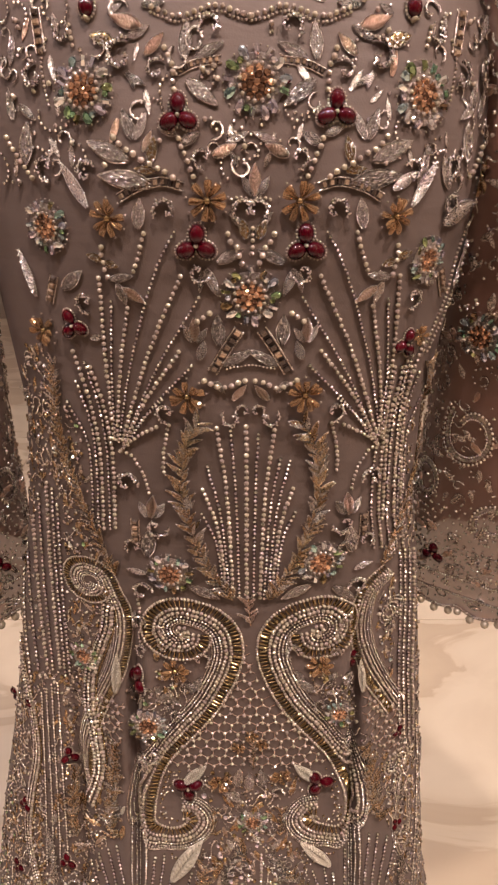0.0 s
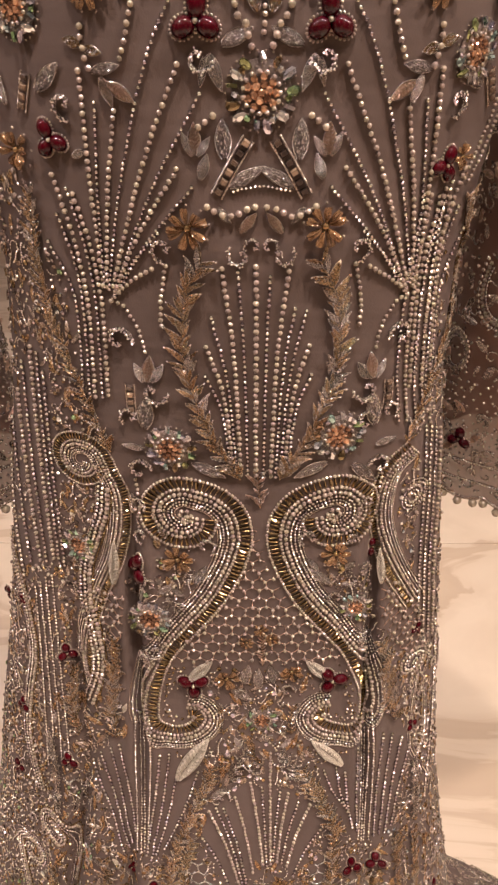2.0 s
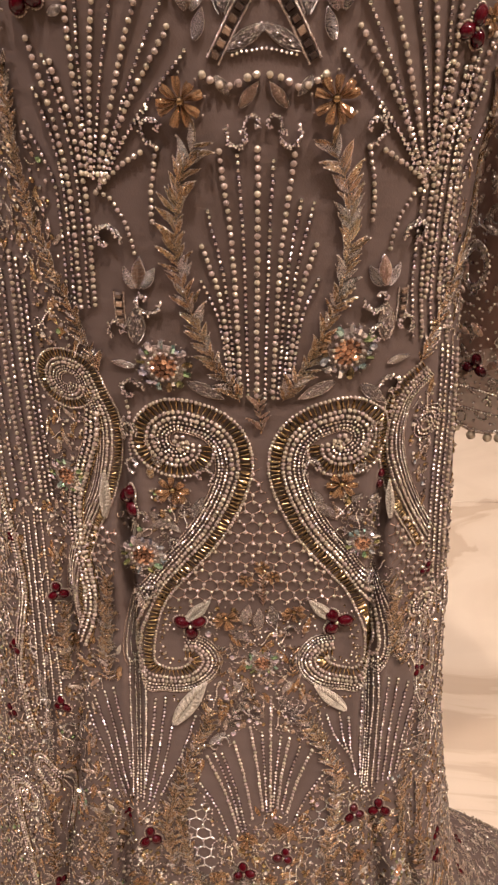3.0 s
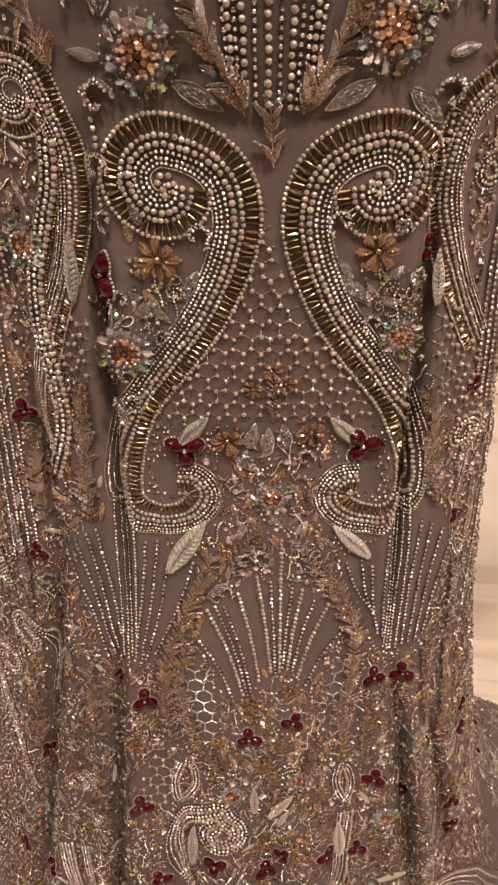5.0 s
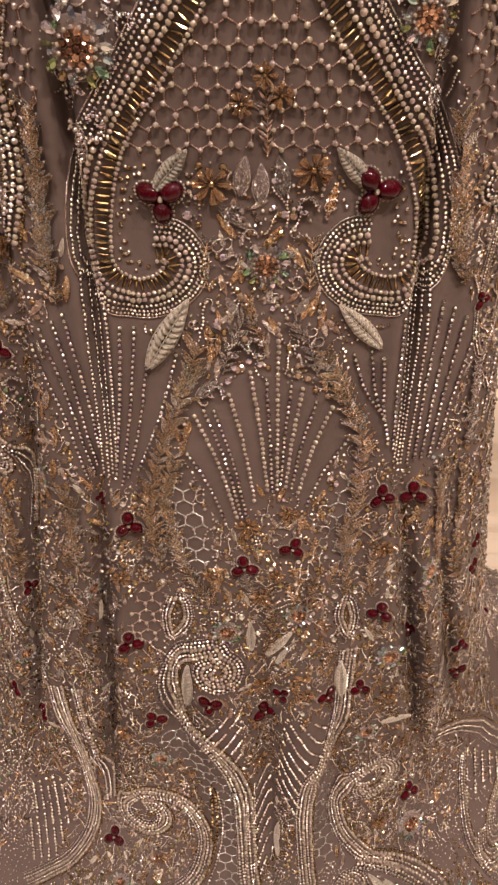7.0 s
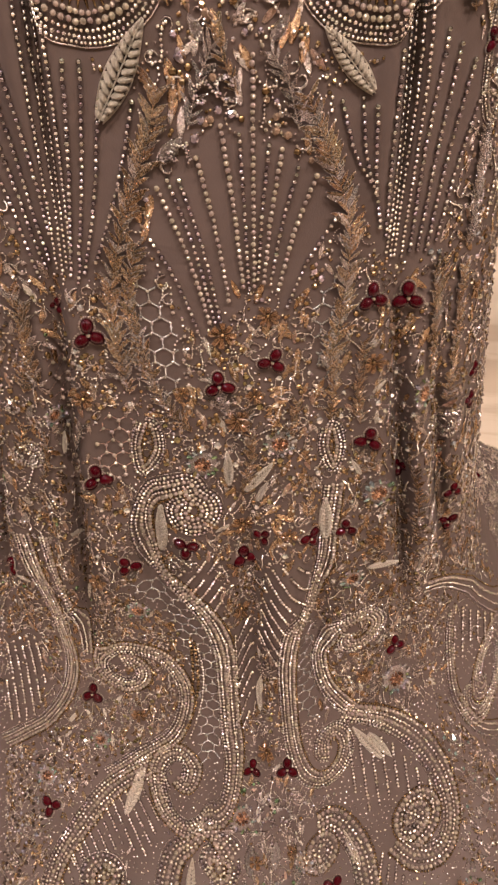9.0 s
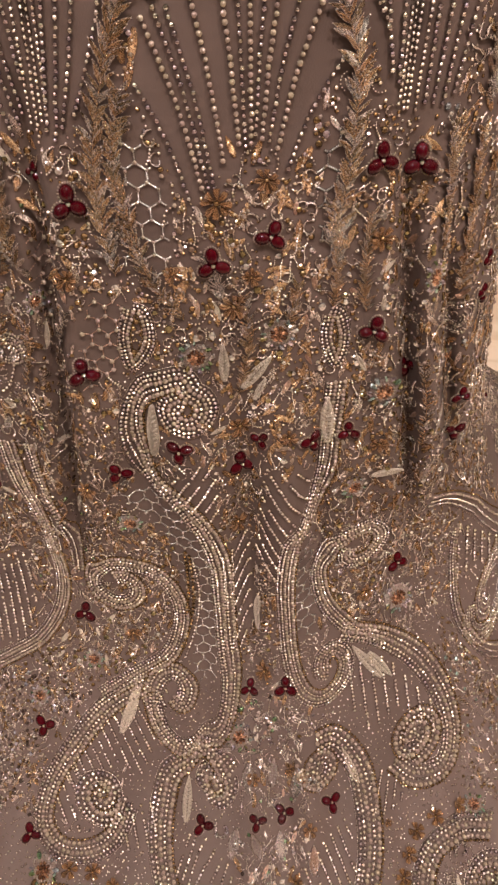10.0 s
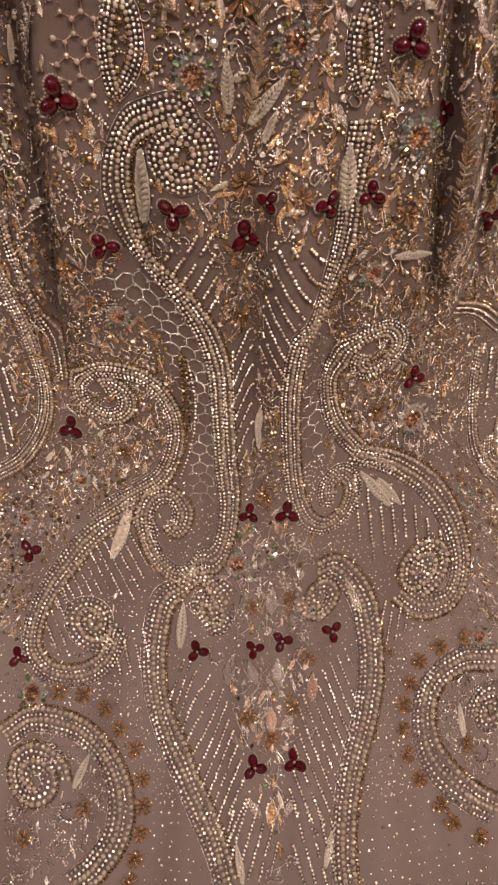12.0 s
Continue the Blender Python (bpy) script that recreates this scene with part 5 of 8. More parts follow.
strand("silver", 0.00105, (-0.0151, 0.2643), (0.0021, 0.2611))
strand("silver", 0.00105, (0.0171, 0.2643), (-0.0001, 0.2611))
flower(at(-0.0393, 0.2835, 0), 0.0123, 9, (-0.0393, 0.2835))
flower(at(0.0357, 0.2826, 0), 0.0122, 9, (0.0357, 0.2826))
strand("pearl", 0.00213, (-0.0301, 0.2707), (-0.0210, 0.2762), (-0.0132, 0.2770), (-0.0082, 0.2738), (0.0021, 0.2714))
strand("pearl", 0.00213, (0.0321, 0.2707), (0.0230, 0.2762), (0.0152, 0.2770), (0.0102, 0.2738), (-0.0001, 0.2714))
leaf("copper", -0.0105, 0.2859, -0.0018, 0.2754, 0.45)
leaf("copper", 0.0125, 0.2859, 0.0038, 0.2754, 0.45)
leaf("pave", -0.0223, 0.2730, -0.0154, 0.2811, 0.5)
leaf("pave", 0.0243, 0.2730, 0.0174, 0.2811, 0.5)
curl(-0.0117, 0.2985, 0.0147, 170, False)
curl(0.0137, 0.2985, 0.0147, -170, True)
curl(-0.0040, 0.2934, 0.0109, 10, True)
curl(0.0060, 0.2934, 0.0109, -10, False)
curl(-0.0540, 0.2963, 0.0154, 60, True)
curl(0.0560, 0.2963, 0.0154, -60, False)
strand("pearl", 0.00171, (-0.0522, 0.3031), (-0.0554, 0.3164), (-0.0579, 0.3302), (-0.0581, 0.3441))
strand("pearl", 0.00171, (0.0542, 0.3031), (0.0574, 0.3164), (0.0599, 0.3302), (0.0601, 0.3441))
strand("pearl", 0.00171, (-0.0881, 0.2067), (-0.0906, 0.2600), (-0.0911, 0.3211))
strand("pearl", 0.00171, (0.0901, 0.2067), (0.0926, 0.2600), (0.0931, 0.3211))
strand("seed", 0.00137, (-0.0821, 0.2211), (-0.0875, 0.2691), (-0.0904, 0.3227))
strand("seed", 0.00137, (0.0841, 0.2211), (0.0895, 0.2691), (0.0924, 0.3227))
strand("pearl", 0.00165, (-0.0723, 0.2240), (-0.0822, 0.2707), (-0.0894, 0.3230))
strand("pearl", 0.00165, (0.0743, 0.2240), (0.0842, 0.2707), (0.0914, 0.3230))
strand("seed", 0.00136, (-0.0611, 0.2209), (-0.0760, 0.2686), (-0.0882, 0.3226))
strand("seed", 0.00136, (0.0631, 0.2209), (0.0780, 0.2686), (0.0902, 0.3226))
strand("pearl", 0.00172, (-0.0388, 0.2042), (-0.0632, 0.2573), (-0.0856, 0.3203))
strand("pearl", 0.00172, (0.0408, 0.2042), (0.0652, 0.2573), (0.0876, 0.3203))
strand("seed", 0.00138, (-0.0288, 0.2170), (-0.0580, 0.2652), (-0.0845, 0.3217))
strand("seed", 0.00138, (0.0308, 0.2170), (0.0600, 0.2652), (0.0865, 0.3217))
strand("pearl", 0.00175, (-0.0417, 0.2514), (-0.0659, 0.2866), (-0.0861, 0.3257))
strand("pearl", 0.00175, (0.0437, 0.2514), (0.0679, 0.2866), (0.0881, 0.3257))
strand("seed", 0.00140, (-0.0346, 0.2613), (-0.0623, 0.2923), (-0.0854, 0.3267))
strand("seed", 0.00140, (0.0366, 0.2613), (0.0643, 0.2923), (0.0874, 0.3267))
strand("seed", 0.00142, (-0.0547, 0.2855), (-0.0734, 0.3064), (-0.0876, 0.3286))
strand("seed", 0.00142, (0.0567, 0.2855), (0.0754, 0.3064), (0.0896, 0.3286))
strand("pearl", 0.00171, (-0.0596, 0.3062), (-0.0762, 0.3173), (-0.0879, 0.3287))
strand("pearl", 0.00171, (0.0616, 0.3062), (0.0782, 0.3173), (0.0899, 0.3287))
strand("seed", 0.00134, (-0.0412, 0.1797), (-0.0481, 0.1907), (-0.0550, 0.2053), (-0.0611, 0.2209))
strand("seed", 0.00134, (0.0432, 0.1797), (0.0501, 0.1907), (0.0570, 0.2053), (0.0631, 0.2209))
strand("pearl", 0.00178, (-0.1129, 0.2565), (-0.1052, 0.2940), (-0.1027, 0.3355), (-0.1072, 0.3991))
strand("pearl", 0.00178, (0.1149, 0.2565), (0.1072, 0.2940), (0.1047, 0.3355), (0.1092, 0.3991))
strand("seed", 0.00155, (-0.1057, 0.2634), (-0.0990, 0.2973), (-0.0976, 0.3347), (-0.1018, 0.3981))
strand("seed", 0.00155, (0.1077, 0.2634), (0.1010, 0.2973), (0.0996, 0.3347), (0.1038, 0.3981))
strand("seed", 0.00157, (-0.1137, 0.2781), (-0.1071, 0.3058), (-0.1061, 0.3362), (-0.1109, 0.3999))
strand("seed", 0.00157, (0.1157, 0.2781), (0.1091, 0.3058), (0.1081, 0.3362), (0.1129, 0.3999))
strand("pearl", 0.00178, (-0.1022, 0.2661), (-0.0954, 0.2986), (-0.0938, 0.3341), (-0.0978, 0.3974))
strand("pearl", 0.00178, (0.1042, 0.2661), (0.0974, 0.2986), (0.0958, 0.3341), (0.0998, 0.3974))
strand("seed", 0.00151, (-0.1231, 0.2947), (-0.1139, 0.3148), (-0.1105, 0.3370), (-0.1155, 0.4009))
strand("seed", 0.00151, (0.1251, 0.2947), (0.1159, 0.3148), (0.1125, 0.3370), (0.1175, 0.4009))
strand("pearl", 0.00192, (-0.0214, 0.3042), (-0.0151, 0.3626), (-0.0121, 0.4538))
strand("seed", 0.00160, (-0.0122, 0.3062), (-0.0089, 0.3638), (-0.0073, 0.4538))
strand("pearl", 0.00199, (-0.0018, 0.3027), (-0.0017, 0.3618), (-0.0017, 0.4538))
strand("seed", 0.00160, (0.0063, 0.3088), (0.0044, 0.3652), (0.0035, 0.4538))
strand("pearl", 0.00192, (0.0170, 0.3055), (0.0112, 0.3633), (0.0082, 0.4538))
strand("seed", 0.00162, (0.0213, 0.3287), (0.0148, 0.3760), (0.0117, 0.4539))
strand("seed", 0.00162, (-0.0288, 0.3342), (-0.0196, 0.3790), (-0.0150, 0.4420))
strand("pearl", 0.00188, (-0.0326, 0.3532), (-0.0225, 0.3888), (-0.0175, 0.4420))
strand("seed", 0.00162, (0.0283, 0.3299), (0.0194, 0.3767), (0.0150, 0.4421))
strand("pearl", 0.00188, (0.0310, 0.3526), (0.0220, 0.3885), (0.0175, 0.4422))
strand("seed", 0.00165, (-0.0341, 0.3740), (-0.0241, 0.3995), (-0.0192, 0.4421))
strand("seed", 0.00165, (0.0333, 0.3730), (0.0244, 0.3990), (0.0201, 0.4422))
spray("bronze", 0.0136, (-0.0126, 0.4560), (-0.0291, 0.4264), (-0.0413, 0.3915), (-0.0470, 0.3577), (-0.0429, 0.3247), (-0.0336, 0.3032), fat=0.17, gap=0.24)
spray("bronze", 0.0136, (0.0146, 0.4560), (0.0311, 0.4264), (0.0433, 0.3915), (0.0490, 0.3577), (0.0449, 0.3247), (0.0356, 0.3032), fat=0.17, gap=0.24)
spray("bronze", 0.0109, (-0.1020, 0.4392), (-0.1110, 0.4099), (-0.1210, 0.3776), (-0.1274, 0.3504), fat=0.16, gap=0.28)
spray("bronze", 0.0109, (0.1040, 0.4392), (0.1130, 0.4099), (0.1230, 0.3776), (0.1294, 0.3504), fat=0.16, gap=0.28)
spray("copper", 0.0114, (0.0013, 0.4802), (0.0004, 0.4664), (-0.0004, 0.4527), fat=0.2)
curl(-0.0846, 0.3526, 0.0183, 20, False)
curl(0.0866, 0.3526, 0.0183, -20, True)
strand("tiny", 0.00157, (-0.0846, 0.3282), (-0.0794, 0.3322), (-0.0730, 0.3455), (-0.0699, 0.3624))
strand("tiny", 0.00157, (0.0866, 0.3282), (0.0814, 0.3322), (0.0750, 0.3455), (0.0719, 0.3624))
leaf("copper", -0.0705, 0.3814, -0.0675, 0.3631, 0.5)
leaf("copper", 0.0725, 0.3814, 0.0695, 0.3631, 0.5)
leaf("silver", -0.0730, 0.3817, -0.0778, 0.3691, 0.5)
leaf("silver", 0.0750, 0.3817, 0.0798, 0.3691, 0.5)
leaf("silver", -0.0680, 0.3812, -0.0598, 0.3692, 0.5)
leaf("silver", 0.0700, 0.3812, 0.0618, 0.3692, 0.5)
stone_chain(0.0046, (-0.0824, 0.3843), (-0.0829, 0.3952), (-0.0829, 0.4062))
stone_chain(0.0046, (0.0844, 0.3843), (0.0849, 0.3952), (0.0849, 0.4062))
curl(-0.0660, 0.3893, 0.0189, 150, True)
curl(0.0680, 0.3893, 0.0189, -150, False)
leaf("pave", -0.0755, 0.4169, -0.0721, 0.3929, 0.5)
leaf("pave", 0.0775, 0.4169, 0.0741, 0.3929, 0.5)
curl(-0.0852, 0.4080, 0.0151, 20, True)
curl(0.0872, 0.4080, 0.0151, -20, False)
medallion(at(-0.0596, 0.4319, 0), 0.0187, (-0.0596, 0.4319))
medallion(at(0.0533, 0.4221, 0), 0.0195, (0.0533, 0.4221))
curl(-0.0813, 0.4498, 0.0183, 40, False)
curl(0.0833, 0.4498, 0.0183, -40, True)
leaf("pave", -0.0442, 0.4430, -0.0229, 0.4540, 0.4)
leaf("pave", 0.0462, 0.4430, 0.0249, 0.4540, 0.4)
strand("tiny", 0.00176, (-0.0859, 0.4580), (-0.0847, 0.4738))
strand("tiny", 0.00176, (0.0879, 0.4580), (0.0867, 0.4738))
leaf("silver", -0.0784, 0.4334, -0.0924, 0.4312, 0.4)
leaf("silver", 0.0804, 0.4334, 0.0944, 0.4312, 0.4)
leaf("pave", 0.0648, 0.4472, 0.0817, 0.4624, 0.4)
curl(0.0715, 0.4121, 0.0169, 30, False)
spray("bronze", 0.0105, (-0.1290, 0.3520), (-0.1330, 0.3150), (-0.1290, 0.2680), fat=0.18, gap=0.26)
spray("bronze", 0.0100, (0.1310, 0.3520), (0.1300, 0.3150), (0.1230, 0.2750), fat=0.18, gap=0.26)
# great paisleys at the hip
PAISLEY_LINE = [(-0.0436, 0.4890), (-0.0450, 0.4975), (-0.0525, 0.5030), (-0.0630, 0.5015), (-0.0705, 0.4920), (-0.0695, 0.4790), (-0.0580, 0.4700), (-0.0435, 0.4712), (-0.0300, 0.4775), (-0.0212, 0.4890), (-0.0182, 0.5050), (-0.0200, 0.5190), (-0.0265, 0.5386),
                (-0.0400, 0.5657), (-0.0621, 0.5961), (-0.0829, 0.6252), (-0.0942, 0.6558), (-0.0985, 0.6900), (-0.0915, 0.7080), (-0.0755, 0.7175), (-0.0580, 0.7150), (-0.0450, 0.7050), (-0.0405, 0.6920), (-0.0480, 0.6800), (-0.0600, 0.6790)]
for hip in (1, -1):
    line = [(x if hip == 1 else 0.002 - x, v) for x, v in PAISLEY_LINE]
    border(1.0, [(k, hip * o, s) for k, o, s in PAISLEY], *line)
    head = coil(-0.0531, 0.4886, 0.0015, 0.0058, 1.4, 90, 1)
    strand("pearl", 0.0019, *[(x if hip == 1 else 0.002 - x, v) for x, v in head])
pearl_net(0.0106, 0.00144, [(-0.0021, 0.4967), (0.0059, 0.5329), (0.0200, 0.5624), (0.0500, 0.5998), (0.0690, 0.6308), (0.0466, 0.6401), (-0.0026, 0.6289), (-0.0452, 0.6403), (-0.0733, 0.6314), (-0.0554, 0.6010), (-0.0230, 0.5623), (-0.0093, 0.5329)], "pearl")
ruby_cluster(at(0.0857, 0.5278, 10), 0.0075, (80, 250), (0.0857, 0.5278))
ruby_cluster(at(-0.0534, 0.6567, 180), 0.0126, (90, 210, 330), (-0.0534, 0.6567))
ruby_cluster(at(0.0616, 0.6544, 150), 0.0125, (90, 210, 330), (0.0616, 0.6544))
flower(at(-0.0601, 0.5286, 0), 0.0124, 8, (-0.0601, 0.5286))
flower(at(0.0576, 0.5244, 0), 0.0117, 8, (0.0576, 0.5244))
flower(at(-0.0257, 0.6484, 0), 0.0110, 8, (-0.0257, 0.6484))
flower(at(0.0279, 0.6413, 0), 0.0109, 8, (0.0279, 0.6413))
flower(at(-0.0090, 0.6094, 0), 0.0065, 8, (-0.0090, 0.6094))
flower(at(0.0023, 0.5968, 0), 0.0063, 8, (0.0023, 0.5968))
flower(at(0.0107, 0.6058, 0), 0.0064, 8, (0.0107, 0.6058))
spray("copper", 0.0066, (0.0038, 0.6346), (0.0037, 0.6195), (0.0030, 0.6051), fat=0.16)
leaf("cream", -0.0565, 0.6520, -0.0378, 0.6314, 0.4)
leaf("cream", 0.0585, 0.6520, 0.0398, 0.6314, 0.4)
leaf("cream", -0.0713, 0.7632, -0.0431, 0.7164, 0.3)
leaf("cream", 0.0748, 0.7522, 0.0482, 0.7199, 0.3)
leaf("cream", -0.1111, 0.5553, -0.1068, 0.5170, 0.26)
leaf("cream", 0.0971, 0.5590, 0.0933, 0.5277, 0.24)
leaf("pave", -0.0113, 0.6546, -0.0076, 0.6347, 0.5)
leaf("pave", 0.0129, 0.6545, 0.0098, 0.6347, 0.5)
leaf("pave", -0.0002, 0.6586, 0.0008, 0.6385, 0.5)
curl(-0.0132, 0.6649, 0.0141, 20, True)
curl(0.0253, 0.6610, 0.0140, 20, False)
leaf("pave", -0.0219, 0.6609, -0.0045, 0.6731, 0.4)
strand("dark", 0.00176, (-0.0079, 0.6607), (-0.0037, 0.6648), (-0.0002, 0.6702))
leaf("silver", 0.0208, 0.6881, 0.0099, 0.6858, 0.5)
medallion(at(0.0035, 0.6944, 0), 0.0146, (0.0035, 0.6944))
medallion(at(-0.0847, 0.5846, 0), 0.0181, (-0.0847, 0.5846))
medallion(at(0.0763, 0.5751, 0), 0.0135, (0.0763, 0.5751))
curl(-0.0377, 0.5148, 0.0164, -30, False)
curl(0.0367, 0.5077, 0.0161, 30, True)
leaf("pave", -0.0480, 0.5521, -0.0392, 0.5345, 0.45)
leaf("pave", -0.0503, 0.5454, -0.0356, 0.5450, 0.4)
leaf("pave", 0.0449, 0.5397, 0.0383, 0.5282, 0.45)
leaf("pave", 0.0550, 0.5535, 0.0390, 0.5379, 0.4)
leaf("gold", -0.0746, 0.5191, -0.0758, 0.5087, 0.55)
leaf("pave", -0.0738, 0.5546, -0.0784, 0.5456, 0.5)
leaf("pave", -0.0666, 0.5574, -0.0569, 0.5662, 0.5)
curl(-0.0835, 0.5510, 0.0136, 10, True)
curl(-0.0965, 0.5600, 0.0123, 100, False)
leaf("pave", -0.0780, 0.5638, -0.0647, 0.5542, 0.5)
curl(-0.0610, 0.5760, 0.0123, 40, True)
strand("dark", 0.00147, (-0.0566, 0.5435), (-0.0568, 0.5509), (-0.0602, 0.5602))
strand("dark", 0.00146, (0.0520, 0.5387), (0.0560, 0.5491), (0.0597, 0.5554))
leaf("pave", 0.0655, 0.5412, 0.0730, 0.5329, 0.5)
leaf("pave", 0.0643, 0.5558, 0.0757, 0.5529, 0.5)
curl(0.0799, 0.5404, 0.0144, 10, False)
curl(0.0596, 0.5677, 0.0139, 30, True)
curl(0.0700, 0.5116, 0.0109, 10, False)
leaf("pave", 0.0665, 0.5166, 0.0732, 0.5054, 0.45)
curl(-0.0861, 0.4812, 0.0155, 20, False)
curl(-0.0852, 0.5074, 0.0136, 60, True)
leaf("pave", -0.0916, 0.4917, -0.0896, 0.4727, 0.4)
curl(-0.0712, 0.4878, 0.0120, 0, True)
strand("tiny", 0.00133, (-0.0829, 0.4788), (-0.0865, 0.4906), (-0.0869, 0.5002), (-0.0824, 0.5073))
leaf("silver", -0.0676, 0.5098, -0.0731, 0.4999, 0.5)
curl(0.0774, 0.4809, 0.0128, 20, True)
leaf("pave", 0.0713, 0.5016, 0.0718, 0.4874, 0.4)
curl(-0.0851, 0.6173, 0.0198, 200, False)
curl(-0.0845, 0.6011, 0.0129, 10, False)
leaf("silver", -0.0893, 0.6364, -0.0903, 0.6180, 0.5)
curl(0.0839, 0.6099, 0.0150, 10, True)
# side panels over the hips
border(0.7, PAISLEY, *coil(-0.1256, 0.4510, 0.0090, 0.0150, 0.9, -30, 1), (-0.1082, 0.4565), (-0.1024, 0.4766), (-0.1045, 0.5041), (-0.1130, 0.5356), (-0.1279, 0.5696), (-0.1415, 0.6090), (-0.1481, 0.6477), (-0.1414, 0.6706))
border(0.75, [(k, -o, s) for k, o, s in PAISLEY], (0.1121, 0.4468), (0.0958, 0.4609), (0.0907, 0.4873), (0.0952, 0.5151), (0.1094, 0.5515), (0.1318, 0.5948))
border(0.8, CURL, *coil(0.1159, 0.4892, 0.0028, 0.0121, 1.5, -120, -1))
medallion(at(-0.1374, 0.5281, 0), 0.0151, (-0.1374, 0.5281))
ruby_cluster(at(-0.0900, 0.5390, -20), 0.0125, (90, 210, 330), (-0.0900, 0.5390))
strand("pearl", 0.00183, (-0.1513, 0.3680), (-0.1590, 0.4563), (-0.1622, 0.5519))
strand("seed", 0.00182, (-0.1465, 0.3709), (-0.1540, 0.4594), (-0.1572, 0.5557))
strand("seed", 0.00186, (-0.1609, 0.3823), (-0.1673, 0.4656), (-0.1693, 0.5551))
strand("pearl", 0.00189, (-0.1711, 0.4076), (-0.1752, 0.4806), (-0.1755, 0.5583))
strand("seed", 0.00182, (-0.1434, 0.3842), (-0.1501, 0.4659), (-0.1527, 0.5542))
strand("seed", 0.00194, (-0.1832, 0.4368), (-0.1859, 0.4984), (-0.1860, 0.5644))
strand("silver", 0.00201, (-0.1947, 0.4760), (-0.1972, 0.5290), (-0.1959, 0.5827))
strand("pearl", 0.00161, (0.0951, 0.2686), (0.0929, 0.3207), (0.0949, 0.3790), (0.1017, 0.4214))
strand("seed", 0.00163, (0.1004, 0.2698), (0.0989, 0.3226), (0.1018, 0.3817), (0.1090, 0.4246))
strand("seed", 0.00160, (0.0909, 0.2677), (0.0877, 0.3192), (0.0888, 0.3769), (0.0952, 0.4189))
strand("silver", 0.00165, (0.1040, 0.2708), (0.1038, 0.3244), (0.1081, 0.3845), (0.1155, 0.4280))
strand("pearl", 0.00166, (0.1077, 0.2718), (0.1089, 0.3266), (0.1148, 0.3882), (0.1226, 0.4324))
strand("seed", 0.00174, (0.1190, 0.4301), (0.1250, 0.4864), (0.1299, 0.5577), (0.1380, 0.6378))
strand("silver", 0.00176, (0.1239, 0.4333), (0.1300, 0.4900), (0.1350, 0.5616), (0.1436, 0.6429))
strand("seed", 0.00178, (0.1291, 0.4373), (0.1354, 0.4944), (0.1404, 0.5662), (0.1496, 0.6492))
strand("pearl", 0.00181, (0.1353, 0.4431), (0.1416, 0.5005), (0.1464, 0.5721), (0.1562, 0.6574))
pearl_net(0.0100, 0.00150, [(0.0975, 0.5530), (0.1228, 0.5726), (0.1453, 0.6311), (0.1387, 0.6594), (0.1128, 0.6326), (0.0968, 0.5846)], "pearl")
pearl_net(0.0097, 0.00146, [(-0.1286, 0.5657), (-0.1046, 0.5648), (-0.1093, 0.6087), (-0.1366, 0.6360), (-0.1398, 0.6001)], "pearl")
border(1.0, RIBBON_THIN, (-0.1108, 0.4689), (-0.1145, 0.4922), (-0.1242, 0.5185), (-0.1344, 0.5481), (-0.1373, 0.5828), (-0.1334, 0.6133), (-0.1338, 0.6477), (-0.1462, 0.6887))
spray("bronze", 0.0144, (-0.1254, 0.7250), (-0.1240, 0.6847), (-0.1185, 0.6460), (-0.1150, 0.6144), fat=0.16, gap=0.24)
spray("bronze", 0.0130, (0.1264, 0.7228), (0.1171, 0.6833), (0.1072, 0.6456), (0.1018, 0.6199), fat=0.16, gap=0.24)
border(1.0, CURL, *coil(0.1357, 0.6662, 0.0037, 0.0126, 1.4, 90, 1))
strand("seed", 0.00177, (-0.1402, 0.7411), (-0.1295, 0.7954), (-0.1213, 0.8575))
strand("seed", 0.00175, (-0.1310, 0.7351), (-0.1229, 0.7886), (-0.1178, 0.8510))
strand("seed", 0.00172, (-0.1218, 0.7288), (-0.1156, 0.7749), (-0.1132, 0.8299))
strand("seed", 0.00179, (-0.1486, 0.7558), (-0.1354, 0.8040), (-0.1259, 0.8616))
strand("silver", 0.00146, (-0.1066, 0.6942), (-0.1094, 0.7543), (-0.1124, 0.8559))
strand("silver", 0.00147, (-0.1037, 0.6987), (-0.1061, 0.7593), (-0.1083, 0.8535))
strand("silver", 0.00147, (-0.0999, 0.7010), (-0.1019, 0.7619), (-0.1054, 0.8526))
strand("silver", 0.00144, (-0.0920, 0.6906), (-0.0940, 0.7506), (-0.1027, 0.8522))
strand("seed", 0.00182, (-0.0859, 0.7316), (-0.0938, 0.7962), (-0.1041, 0.8580))
strand("seed", 0.00183, (-0.0775, 0.7330), (-0.0874, 0.7984), (-0.0999, 0.8605))
strand("seed", 0.00184, (-0.0703, 0.7507), (-0.0812, 0.8056), (-0.0949, 0.8545))
strand("seed", 0.00183, (-0.0520, 0.7516), (-0.0679, 0.8027), (-0.0872, 0.8479))
strand("silver", 0.00146, (0.0977, 0.7011), (0.1013, 0.7608), (0.1000, 0.8498))
strand("silver", 0.00147, (0.0950, 0.7048), (0.0983, 0.7650), (0.0972, 0.8489))
strand("silver", 0.00146, (0.0894, 0.6983), (0.0941, 0.7644), (0.0944, 0.8479))
strand("silver", 0.00146, (0.1005, 0.6980), (0.1048, 0.7592), (0.1048, 0.8518))
strand("seed", 0.00180, (0.0876, 0.7303), (0.0893, 0.7857), (0.0924, 0.8358))
strand("seed", 0.00181, (0.0782, 0.7558), (0.0822, 0.7958), (0.0881, 0.8284))
